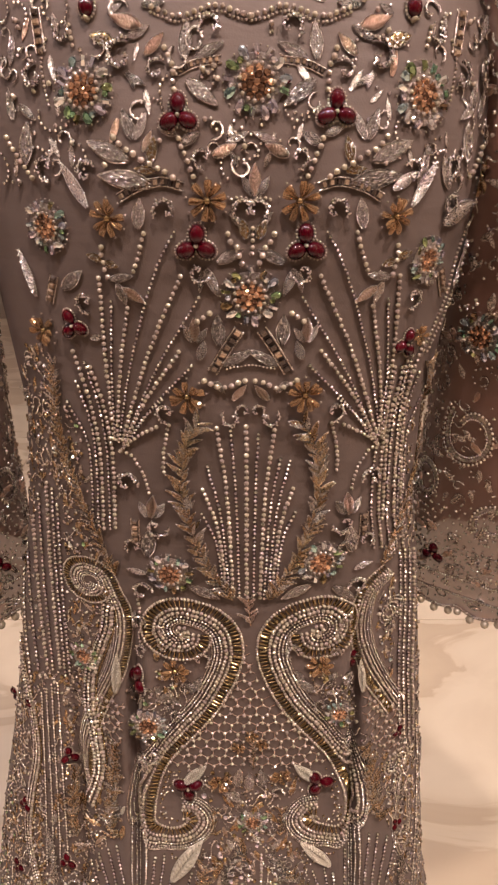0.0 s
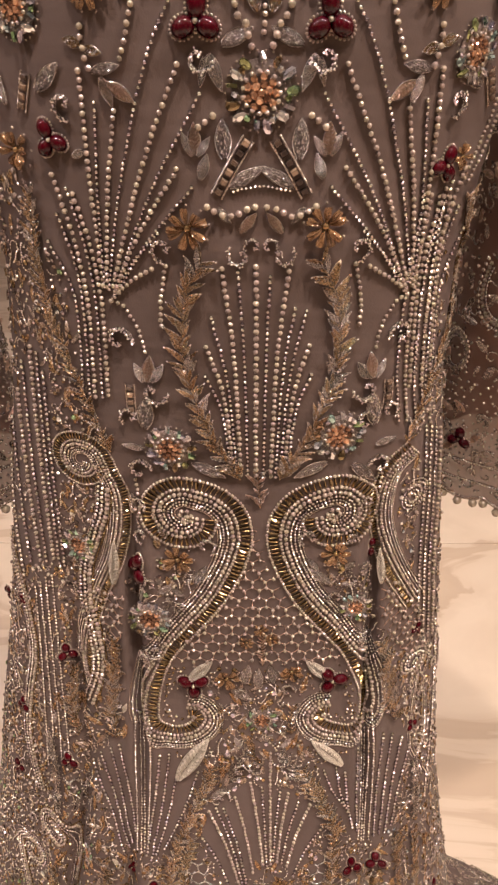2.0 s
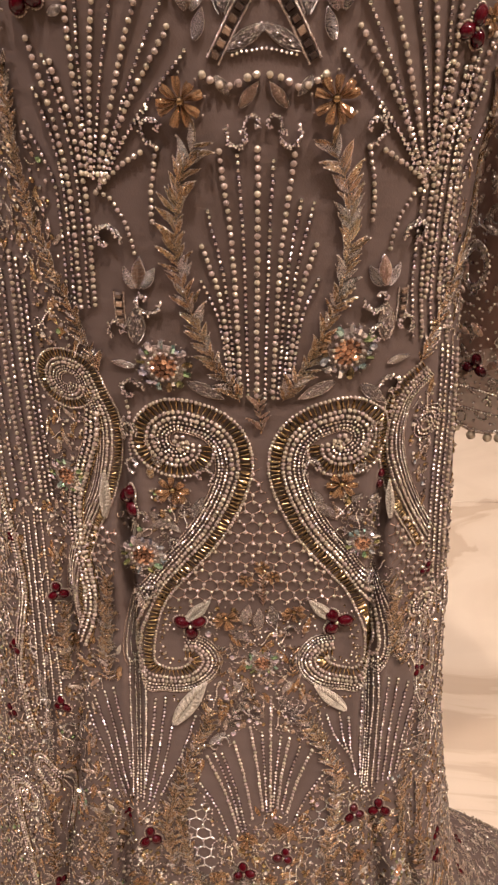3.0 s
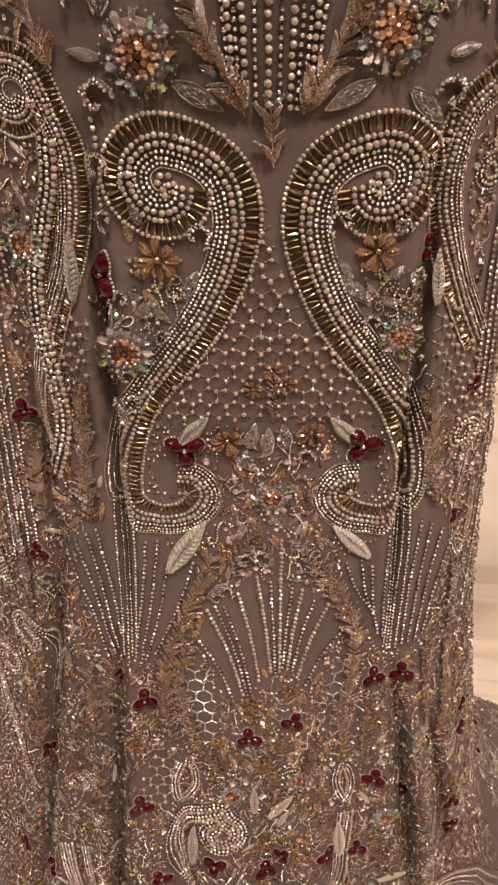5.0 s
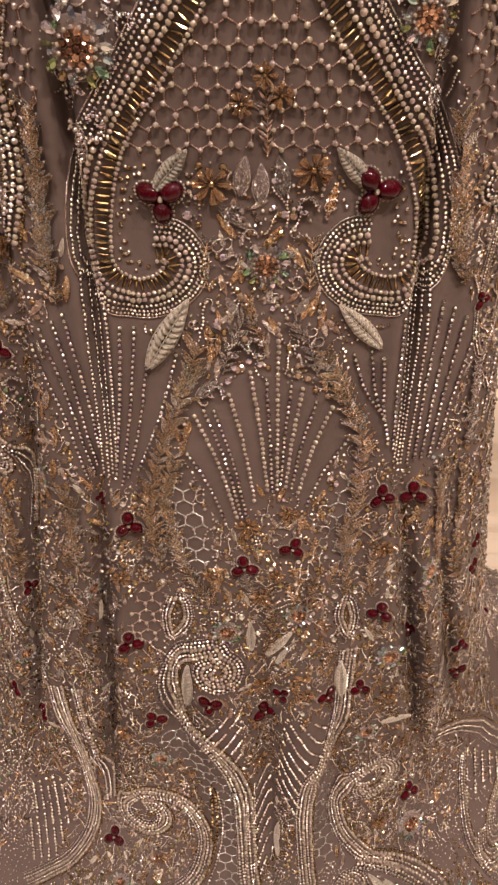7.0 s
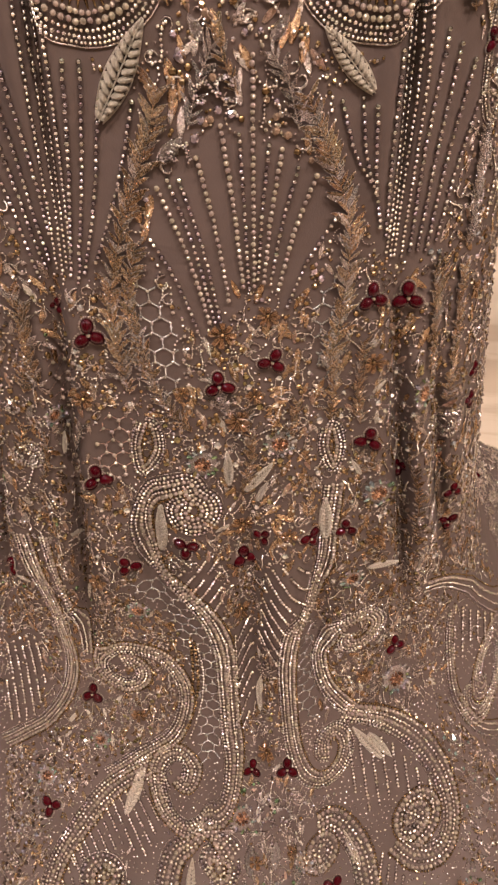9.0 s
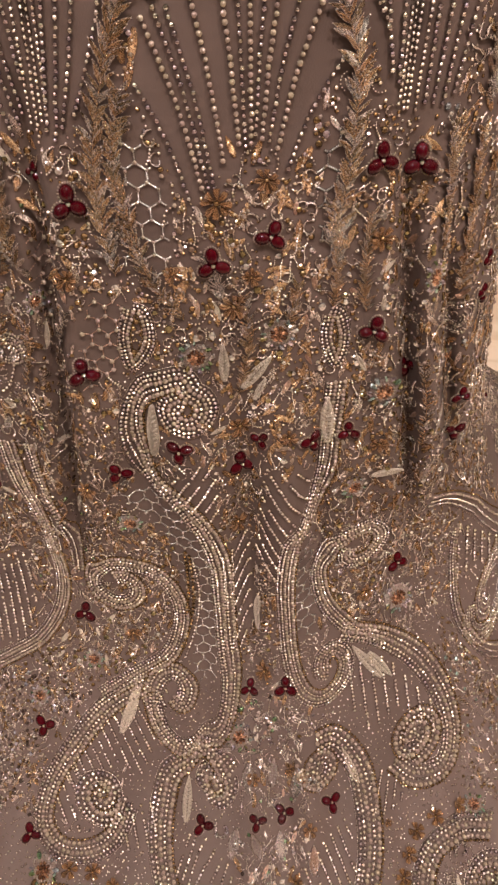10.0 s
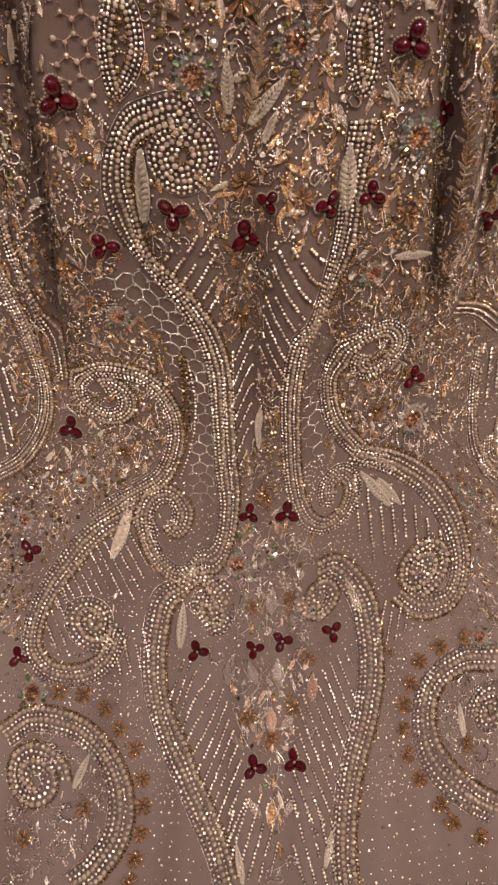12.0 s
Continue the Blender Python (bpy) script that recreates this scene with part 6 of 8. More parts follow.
strand("seed", 0.00179, (0.0700, 0.7525), (0.0754, 0.7836), (0.0826, 0.8052))
strand("seed", 0.00178, (0.0581, 0.7530), (0.0679, 0.7810), (0.0800, 0.7997))
strand("seed", 0.00174, (0.1115, 0.7247), (0.1090, 0.7817), (0.1099, 0.8479))
strand("seed", 0.00176, (0.1217, 0.7347), (0.1171, 0.7907), (0.1152, 0.8530))
strand("seed", 0.00178, (0.1322, 0.7448), (0.1253, 0.7960), (0.1213, 0.8531))
strand("seed", 0.00181, (0.1426, 0.7608), (0.1331, 0.8027), (0.1273, 0.8506))
# lower fan and knees
strand("seed", 0.00188, (-0.0517, 0.8277), (-0.0366, 0.8567), (-0.0249, 0.8920))
strand("pearl", 0.00184, (-0.0448, 0.7969), (-0.0290, 0.8384), (-0.0164, 0.8884))
strand("seed", 0.00183, (-0.0312, 0.7918), (-0.0192, 0.8344), (-0.0096, 0.8855))
strand("pearl", 0.00181, (-0.0206, 0.7798), (-0.0113, 0.8222), (-0.0036, 0.8731))
strand("pearl", 0.00178, (-0.0066, 0.7630), (-0.0001, 0.8082), (0.0054, 0.8624))
strand("seed", 0.00178, (0.0036, 0.7673), (0.0063, 0.8101), (0.0087, 0.8614))
strand("pearl", 0.00174, (0.0111, 0.7292), (0.0115, 0.7889), (0.0120, 0.8614))
strand("seed", 0.00178, (0.0202, 0.7731), (0.0169, 0.8109), (0.0144, 0.8562))
strand("pearl", 0.00179, (0.0280, 0.7756), (0.0222, 0.8136), (0.0177, 0.8594))
strand("seed", 0.00180, (0.0373, 0.7859), (0.0286, 0.8201), (0.0218, 0.8616))
strand("pearl", 0.00181, (0.0482, 0.7913), (0.0361, 0.8244), (0.0268, 0.8649))
strand("seed", 0.00185, (0.0611, 0.8179), (0.0451, 0.8435), (0.0329, 0.8758))
strand("seed", 0.00184, (-0.0380, 0.7920), (-0.0242, 0.8352), (-0.0130, 0.8872))
spray("bronze", 0.0144, (-0.0767, 0.9441), (-0.0811, 0.8770), (-0.0675, 0.8240), (-0.0485, 0.7764), (-0.0386, 0.7460), fat=0.17, gap=0.24)
spray("bronze", 0.0142, (0.0626, 0.9256), (0.0703, 0.8720), (0.0688, 0.8211), (0.0518, 0.7774), (0.0400, 0.7506), fat=0.17, gap=0.24)
spray("bronze", 0.0118, (-0.0578, 0.9301), (-0.0691, 0.8756), (-0.0601, 0.8332), fat=0.17, gap=0.24)
spray("bronze", 0.0093, (-0.0297, 0.7102), (-0.0330, 0.6956), (-0.0296, 0.6814), fat=0.17)
spray("bronze", 0.0092, (0.0288, 0.7105), (0.0290, 0.6923), (0.0297, 0.6783), fat=0.17)
spray("bronze", 0.0149, (-0.1408, 0.9411), (-0.1440, 0.9099), (-0.1464, 0.8664), fat=0.16, gap=0.24)
spray("bronze", 0.0112, (0.1181, 0.7103), (0.1082, 0.6776), (0.1044, 0.6494), fat=0.16, gap=0.24)
spray("bronze", 0.0110, (-0.1292, 0.7031), (-0.1235, 0.6671), (-0.1169, 0.6246), fat=0.16, gap=0.24)
spray("bronze", 0.0117, (0.1463, 0.9781), (0.1385, 0.9140), (0.1391, 0.8603), fat=0.16)
spray("silver", 0.0100, (-0.0239, 0.7667), (-0.0178, 0.7454), (-0.0104, 0.7292), fat=0.17)
spray("silver", 0.0100, (0.0365, 0.7674), (0.0302, 0.7459), (0.0208, 0.7294), fat=0.17)
spray("bronze", 0.0084, (0.0035, 0.7494), (-0.0035, 0.7331), (-0.0068, 0.7175), fat=0.17)
curl(-0.0143, 0.7495, 0.0157, 30, False)
curl(-0.0018, 0.7453, 0.0156, 80, True)
curl(-0.0300, 0.7800, 0.0149, 0, False)
leaf("pave", -0.0415, 0.7849, -0.0277, 0.7712, 0.5)
leaf("pave", -0.0138, 0.7253, -0.0203, 0.7138, 0.5)
leaf("pave", 0.0207, 0.7254, 0.0289, 0.7142, 0.5)
# skirt front
ruby_cluster(at(-0.0994, 0.8958, 0), 0.0108, (90, 210, 330), (-0.0994, 0.8958))
ruby_cluster(at(-0.1210, 0.8863, 90), 0.0072, (90, 210, 330), (-0.1210, 0.8863))
ruby_cluster(at(-0.0123, 0.9340, 10), 0.0106, (90, 210, 330), (-0.0123, 0.9340))
ruby_cluster(at(0.0244, 0.9151, -20), 0.0096, (90, 210, 330), (0.0244, 0.9151))
ruby_cluster(at(0.0888, 0.8743, 0), 0.0098, (90, 210, 330), (0.0888, 0.8743))
ruby_cluster(at(0.1149, 0.8817, 10), 0.0107, (90, 210, 330), (0.1149, 0.8817))
ruby_cluster(at(0.1883, 1.0118, 60), 0.0081, (90, 210, 330), (0.1883, 1.0118))
ruby_cluster(at(-0.1099, 1.0170, 0), 0.0115, (90, 210, 330), (-0.1099, 1.0170))
ruby_cluster(at(0.0984, 0.9879, 0), 0.0107, (90, 210, 330), (0.0984, 0.9879))
ruby_cluster(at(0.1336, 1.0481, 60), 0.0109, (90, 210, 330), (0.1336, 1.0481))
ruby_cluster(at(0.1965, 1.1531, 180), 0.0105, (90, 210, 330), (0.1965, 1.1531))
ruby_cluster(at(-0.2123, 1.1591, 0), 0.0103, (90, 210, 330), (-0.2123, 1.1591))
ruby_cluster(at(-0.0969, 1.1171, 20), 0.0105, (90, 210, 330), (-0.0969, 1.1171))
ruby_cluster(at(-0.0442, 1.0842, 180), 0.0110, (90, 210, 330), (-0.0442, 1.0842))
ruby_cluster(at(0.0033, 1.1135, 0), 0.0124, (90, 210, 330), (0.0033, 1.1135))
ruby_cluster(at(0.0197, 1.0805, 90), 0.0082, (90, 210, 330), (0.0197, 1.0805))
ruby_cluster(at(0.0581, 1.0847, 70), 0.0102, (90, 210, 330), (0.0581, 1.0847))
ruby_cluster(at(0.0889, 1.0800, 0), 0.0092, (90, 210, 330), (0.0889, 1.0800))
ruby_cluster(at(0.1548, 1.2698, 0), 0.0113, (90, 210, 330), (0.1548, 1.2698))
ruby_cluster(at(-0.1533, 1.3079, 0), 0.0114, (90, 210, 330), (-0.1533, 1.3079))
ruby_cluster(at(0.0104, 1.3909, 0), 0.0099, (90, 210, 330), (0.0104, 1.3909))
ruby_cluster(at(0.0464, 1.3733, 0), 0.0116, (90, 210, 330), (0.0464, 1.3733))
ruby_cluster(at(-0.2028, 1.4451, 180), 0.0113, (90, 210, 330), (-0.2028, 1.4451))
flower(at(-0.0090, 0.8941, 0), 0.0100, 8, (-0.0090, 0.8941))
flower(at(0.0211, 0.8803, 0), 0.0084, 8, (0.0211, 0.8803))
flower(at(0.0004, 0.9635, 0), 0.0102, 8, (0.0004, 0.9635))
flower(at(0.0029, 1.0711, 0), 0.0109, 8, (0.0029, 1.0711))
flower(at(0.0946, 0.9209, 0), 0.0090, 8, (0.0946, 0.9209))
flower(at(0.1382, 1.1759, 0), 0.0088, 8, (0.1382, 1.1759))
flower(at(-0.1091, 0.9435, 0), 0.0085, 8, (-0.1091, 0.9435))
flower(at(-0.0010, 1.1815, 0), 0.0113, 8, (-0.0010, 1.1815))
flower(at(-0.1244, 1.1333, 0), 0.0088, 8, (-0.1244, 1.1333))
flower(at(0.1153, 1.0961, 0), 0.0085, 8, (0.1153, 1.0961))
flower(at(0.0260, 1.3591, 0), 0.0104, 8, (0.0260, 1.3591))
flower(at(0.0122, 0.9426, 0), 0.0069, 8, (0.0122, 0.9426))
flower(at(-0.0393, 0.9410, 0), 0.0061, 8, (-0.0393, 0.9410))
flower(at(-0.1621, 1.0782, 0), 0.0070, 8, (-0.1621, 1.0782))
flower(at(-0.1056, 1.3232, 0), 0.0091, 8, (-0.1056, 1.3232))
flower(at(0.0413, 1.0737, 0), 0.0081, 8, (0.0413, 1.0737))
flower(at(0.1221, 1.2892, 0), 0.0102, 8, (0.1221, 1.2892))
medallion(at(0.1364, 0.9583, 0), 0.0128, (0.1364, 0.9583))
medallion(at(0.1120, 1.0422, 0), 0.0150, (0.1120, 1.0422))
medallion(at(0.1599, 1.3136, 0), 0.0186, (0.1599, 1.3136))
medallion(at(-0.0000, 1.4321, 0), 0.0158, (-0.0000, 1.4321))
medallion(at(-0.1360, 0.9657, 0), 0.0096, (-0.1360, 0.9657))
medallion(at(0.0989, 1.1405, 0), 0.0128, (0.0989, 1.1405))
medallion(at(0.0312, 0.9855, 0), 0.0138, (0.0312, 0.9855))
medallion(at(-0.0273, 1.0038, 0), 0.0141, (-0.0273, 1.0038))
medallion(at(-0.0957, 1.1822, 0), 0.0123, (-0.0957, 1.1822))
medallion(at(0.1966, 1.0546, 0), 0.0085, (0.1966, 1.0546))
pearl_net(0.0129, 0.00179, [(-0.0714, 0.8530), (-0.0570, 0.8456), (-0.0395, 0.8946), (-0.0398, 0.9475), (-0.0696, 0.9361), (-0.0752, 0.8925)], "silver")
pearl_net(0.0130, 0.00180, [(0.0502, 0.8704), (0.0673, 0.8482), (0.0760, 0.9031), (0.0715, 0.9390), (0.0557, 0.9326)], "silver")
pearl_net(0.0124, 0.00165, [(-0.0965, 0.9606), (-0.0733, 0.9675), (-0.0857, 1.0181), (-0.1126, 1.0404), (-0.1095, 0.9933)], "pearl")
pearl_net(0.0102, 0.00157, [(-0.1327, 0.9211), (-0.1159, 0.9355), (-0.1270, 0.9841), (-0.1358, 0.9553)], "pearl")
border(1.0, RIBBON, *coil(-0.0384, 1.0487, 0.0085, 0.0185, 1.0, -70, -1), (-0.0401, 1.0203), (-0.0636, 1.0322), (-0.0795, 1.0564), (-0.0829, 1.0869), (-0.0738, 1.1237), (-0.0514, 1.1409), (-0.0301, 1.1755), (-0.0183, 1.2192), (-0.0154, 1.2728), (-0.0128, 1.3221), (-0.0088, 1.3650), (-0.0145, 1.4050), (-0.0330, 1.4320), (-0.0560, 1.4380), (-0.0790, 1.4240), (-0.0880, 1.3920), (-0.0796, 1.3680), (-0.0625, 1.3600), (-0.0520, 1.3750), (-0.0570, 1.3910), (-0.0670, 1.3860))
border(0.9, RIBBON, (0.0746, 1.0306), (0.0737, 1.0807), (0.0729, 1.1249), (0.0603, 1.1737), (0.0472, 1.1908), (0.0432, 1.2383), (0.0457, 1.2946), (0.0513, 1.3457), (0.0640, 1.3830), (0.0850, 1.3970), (0.1050, 1.3830), (0.1090, 1.3600), (0.0970, 1.3440), (0.0840, 1.3520), (0.0830, 1.3680), (0.0920, 1.3710))
border(0.9, RIBBON, *coil(-0.1151, 1.2675, 0.0110, 0.0290, 1.05, -95, 1), (-0.0830, 1.2420), (-0.0620, 1.2680), (-0.0570, 1.3018), (-0.0720, 1.3432), (-0.1078, 1.3720), (-0.1412, 1.3984))
border(0.9, RIBBON, *coil(0.1121, 1.2246, 0.0110, 0.0301, 1.1, 180, -1), (0.0752, 1.2493), (0.0851, 1.2895), (0.1124, 1.3274), (0.1499, 1.3566))
border(0.8, RIBBON, (-0.1924, 1.1039), (-0.1904, 1.1609), (-0.1778, 1.2141), (-0.1722, 1.2638), (-0.1801, 1.3087), (-0.2031, 1.3474), (-0.2293, 1.3709), (-0.2559, 1.3916))
border(0.9, RIBBON_THIN, (-0.1733, 1.1070), (-0.1699, 1.1529), (-0.1544, 1.2030), (-0.1543, 1.2590))
border(0.9, RIBBON_THIN, (0.1823, 1.2174), (0.2186, 1.2546), (0.2691, 1.3314), (0.2989, 1.3778))
border(0.8, RIBBON, *coil(0.2753, 1.3957, 0.0090, 0.0293, 1.3, 200, 1))
border(0.9, RIBBON_THIN, (0.2243, 1.2913), (0.2235, 1.3242), (0.2328, 1.3798), (0.2564, 1.4226), (0.2868, 1.4526))
hatch("silver", 0.00184, 0.0092, -30, [(-0.0567, 1.1130), (-0.0180, 1.0919), (-0.0149, 1.1737), (-0.0379, 1.1609)])
hatch("silver", 0.00191, 0.0096, 30, [(0.0236, 1.1053), (0.0593, 1.1074), (0.0634, 1.1568), (0.0444, 1.1720), (0.0361, 1.2590), (0.0170, 1.2127)])
hatch("silver", 0.00209, 0.0104, -30, [(-0.0119, 1.2126), (0.0117, 1.1950), (0.0155, 1.2986), (-0.0000, 1.3513), (-0.0080, 1.2909)])
pearl_net(0.0129, 0.00172, [(-0.1064, 1.1456), (-0.0589, 1.1407), (-0.0198, 1.2174), (-0.0183, 1.3077), (-0.0231, 1.3625), (-0.0464, 1.3774), (-0.0441, 1.2877), (-0.0631, 1.1936)], "silver")
pearl_net(0.0131, 0.00174, [(0.0480, 1.1997), (0.0631, 1.1793), (0.0725, 1.2590), (0.0773, 1.3238), (0.0543, 1.3164)], "silver")
strand("silver", 0.00188, (-0.0409, 1.2178), (-0.0368, 1.2569), (-0.0418, 1.3021), (-0.0544, 1.3433))
strand("gold", 0.00220, (-0.0442, 1.2103), (-0.0423, 1.2572), (-0.0462, 1.2982), (-0.0589, 1.3370))
strand("gold", 0.00217, (-0.0481, 1.2067), (-0.0472, 1.2573), (-0.0511, 1.2946))
spray("bronze", 0.0113, (-0.1564, 0.9525), (-0.1454, 0.9158), (-0.1396, 0.8765), fat=0.16, gap=0.24)
spray("bronze", 0.0127, (-0.1731, 1.0131), (-0.1635, 0.9817), fat=0.16)
spray("bronze", 0.0105, (0.1401, 0.9382), (0.1377, 0.9041), (0.1320, 0.8654), fat=0.16, gap=0.24)
spray("bronze", 0.0133, (0.2099, 1.2074), (0.1811, 1.1247), (0.1669, 1.0652), fat=0.16)
leaf("cream", -0.0655, 1.1005, -0.0616, 1.0496, 0.28)
leaf("cream", 0.0722, 1.0931, 0.0705, 1.0464, 0.28)
leaf("cream", -0.1363, 1.0069, -0.1342, 0.9879, 0.28)
leaf("cream", -0.0071, 1.0244, -0.0083, 0.9935, 0.28)
leaf("cream", 0.0056, 1.0305, 0.0258, 1.0040, 0.28)
leaf("cream", 0.0142, 1.0418, 0.0227, 1.0220, 0.28)
leaf("cream", 0.0961, 1.0252, 0.0881, 1.0103, 0.28)
leaf("cream", 0.1140, 1.1266, 0.1385, 1.1354, 0.28)
leaf("cream", -0.1569, 1.1872, -0.1304, 1.1713, 0.28)
leaf("cream", -0.1143, 1.4213, -0.1051, 1.3834, 0.28)
leaf("cream", 0.1317, 1.3612, 0.1569, 1.3952, 0.28)
leaf("cream", 0.0172, 1.3041, 0.0199, 1.2719, 0.28)
leaf("cream", 0.1242, 1.0296, 0.1256, 1.0189, 0.28)
border(0.8, RIBBON_THIN, (-0.0709, 0.9673), (-0.0778, 0.9919), (-0.0750, 1.0181), (-0.0599, 0.9953), (-0.0608, 0.9713), (-0.0692, 0.9672))
border(0.8, RIBBON_THIN, (0.0655, 0.9739), (0.0643, 0.9929), (0.0734, 1.0148), (0.0778, 0.9954), (0.0729, 0.9751), (0.0661, 0.9716))
strand("silver", 0.00176, (-0.1684, 1.0024), (-0.1643, 1.0229), (-0.1744, 1.0468), (-0.1850, 1.0531))
border(0.8, CURL, *coil(-0.1648, 1.0151, 0.0026, 0.0147, 1.4, 0, 1))
hatch("silver", 0.00208, 0.0093, 5, [(-0.2445, 1.2739), (-0.2022, 1.2460), (-0.1970, 1.2873), (-0.2158, 1.3513), (-0.2552, 1.3709)])
hatch("silver", 0.00226, 0.0113, 0, [(0.2189, 1.2784), (0.2982, 1.3803), (0.2946, 1.3939), (0.2514, 1.3503), (0.2326, 1.3637)])
# train
ruby_cluster(at(-0.0364, 1.5285, 180), 0.0104, (90, 210, 330), (-0.0364, 1.5285))
ruby_cluster(at(0.0182, 1.5122, 180), 0.0093, (90, 210, 330), (0.0182, 1.5122))
ruby_cluster(at(0.0459, 1.5160, 0), 0.0105, (90, 210, 330), (0.0459, 1.5160))
ruby_cluster(at(0.0938, 1.5024, 180), 0.0105, (90, 210, 330), (0.0938, 1.5024))
ruby_cluster(at(0.0203, 1.6238, 20), 0.0112, (90, 210, 330), (0.0203, 1.6238))
ruby_cluster(at(0.0593, 1.6237, 10), 0.0112, (90, 210, 330), (0.0593, 1.6237))
ruby_cluster(at(-0.2122, 1.5414, 40), 0.0100, (90, 210, 330), (-0.2122, 1.5414))
flower(at(0.0140, 1.5775, 0), 0.0086, 5, (0.0140, 1.5775))
flower(at(0.0574, 1.5793, 0), 0.0087, 5, (0.0574, 1.5793))
flower(at(0.0362, 1.5959, 0), 0.0087, 5, (0.0362, 1.5959))
flower(at(0.0146, 1.4742, 0), 0.0077, 5, (0.0146, 1.4742))
flower(at(0.0531, 1.4717, 0), 0.0077, 5, (0.0531, 1.4717))
flower(at(0.0713, 1.5226, 0), 0.0076, 5, (0.0713, 1.5226))
flower(at(-0.1381, 1.6704, 0), 0.0085, 5, (-0.1381, 1.6704))
flower(at(0.2237, 1.6334, 0), 0.0087, 5, (0.2237, 1.6334))
flower(at(0.1466, 1.2608, 0), 0.0070, 5, (0.1466, 1.2608))
flower(at(-0.1893, 1.7046, 0), 0.0083, 5, (-0.1893, 1.7046))
flower(at(0.1508, 1.5347, 0), 0.0044, 5, (0.1508, 1.5347))
medallion(at(-0.1946, 1.5781, 0), 0.0186, (-0.1946, 1.5781))
medallion(at(0.2433, 1.5464, 0), 0.0124, (0.2433, 1.5464))
medallion(at(-0.2073, 1.4130, 0), 0.0121, (-0.2073, 1.4130))
medallion(at(-0.1482, 1.3600, 0), 0.0118, (-0.1482, 1.3600))
medallion(at(0.0639, 1.4734, 0), 0.0109, (0.0639, 1.4734))
flower(at(-0.1689, 1.5731, 0), 0.0087, 5, (-0.1689, 1.5731))
flower(at(-0.1466, 1.5715, 0), 0.0088, 5, (-0.1466, 1.5715))
flower(at(-0.1232, 1.5812, 0), 0.0087, 5, (-0.1232, 1.5812))
flower(at(-0.1078, 1.5973, 0), 0.0086, 5, (-0.1078, 1.5973))
flower(at(-0.0936, 1.6134, 0), 0.0086, 5, (-0.0936, 1.6134))
flower(at(-0.0860, 1.6385, 0), 0.0085, 5, (-0.0860, 1.6385))
flower(at(-0.0827, 1.6626, 0), 0.0085, 5, (-0.0827, 1.6626))
flower(at(-0.0844, 1.6855, 0), 0.0084, 5, (-0.0844, 1.6855))
flower(at(-0.0881, 1.7066, 0), 0.0083, 5, (-0.0881, 1.7066))
flower(at(-0.0919, 1.7250, 0), 0.0082, 5, (-0.0919, 1.7250))
flower(at(0.2263, 1.5433, 0), 0.0090, 5, (0.2263, 1.5433))
flower(at(0.2005, 1.5440, 0), 0.0089, 5, (0.2005, 1.5440))
flower(at(0.1814, 1.5497, 0), 0.0089, 5, (0.1814, 1.5497))
flower(at(0.1713, 1.5669, 0), 0.0089, 5, (0.1713, 1.5669))
flower(at(0.1642, 1.5843, 0), 0.0088, 5, (0.1642, 1.5843))
flower(at(0.1623, 1.6056, 0), 0.0087, 5, (0.1623, 1.6056))
flower(at(0.1663, 1.6275, 0), 0.0087, 5, (0.1663, 1.6275))
flower(at(0.1780, 1.6505, 0), 0.0086, 5, (0.1780, 1.6505))
flower(at(0.1976, 1.6777, 0), 0.0085, 5, (0.1976, 1.6777))
flower(at(0.2067, 1.6939, 0), 0.0084, 5, (0.2067, 1.6939))
flower(at(0.2327, 1.7136, 0), 0.0084, 5, (0.2327, 1.7136))
border(1.1, RIBBON, (-0.0940, 1.3780), (-0.1369, 1.4095), (-0.1692, 1.4534), (-0.1924, 1.4927), (-0.1996, 1.5293), (-0.1818, 1.5548), (-0.1518, 1.5551), (-0.1246, 1.5368), (-0.1116, 1.5070))
border(1.35, RIBBON_THIN, *coil(-0.1404, 1.5008, 0.0033, 0.0255, 1.9, 0, -1))
border(1.25, RIBBON_THIN, *coil(-0.0253, 1.4787, 0.0044, 0.0187, 1.3, -30, -1))
border(1.25, RIBBON, (-0.0091, 1.4654), (-0.0214, 1.4469), (-0.0466, 1.4506), (-0.0687, 1.4645), (-0.0781, 1.5012), (-0.0791, 1.5392), (-0.0712, 1.5743), (-0.0538, 1.6159), (-0.0317, 1.6583), (-0.0128, 1.6962), (-0.0025, 1.7240))
border(1.25, RIBBON_THIN, *coil(0.0809, 1.4647, 0.0044, 0.0176, 1.3, 200, 1))
border(1.25, RIBBON, (0.0768, 1.4416), (0.0970, 1.4415), (0.1200, 1.4725), (0.1292, 1.5096), (0.1315, 1.5511), (0.1249, 1.5903), (0.1131, 1.6284), (0.1061, 1.6664), (0.1035, 1.6992), (0.1062, 1.7280))
border(1.25, RIBBON, (-0.2206, 1.6229), (-0.1922, 1.6024), (-0.1541, 1.6022), (-0.1215, 1.6216), (-0.1047, 1.6536), (-0.1055, 1.6868), (-0.1238, 1.7171), (-0.1457, 1.7366))
border(1.35, RIBBON_THIN, *coil(-0.1856, 1.6526, 0.0032, 0.0266, 1.8, 0, 1))
border(1.25, RIBBON, (0.2590, 1.5698), (0.2254, 1.5611), (0.1967, 1.5689), (0.1835, 1.5934), (0.1867, 1.6265), (0.2026, 1.6554), (0.2279, 1.6817), (0.2512, 1.6994))
border(1.25, RIBBON_THIN, *coil(0.2507, 1.6146, 0.0033, 0.0210, 1.6, 180, -1))
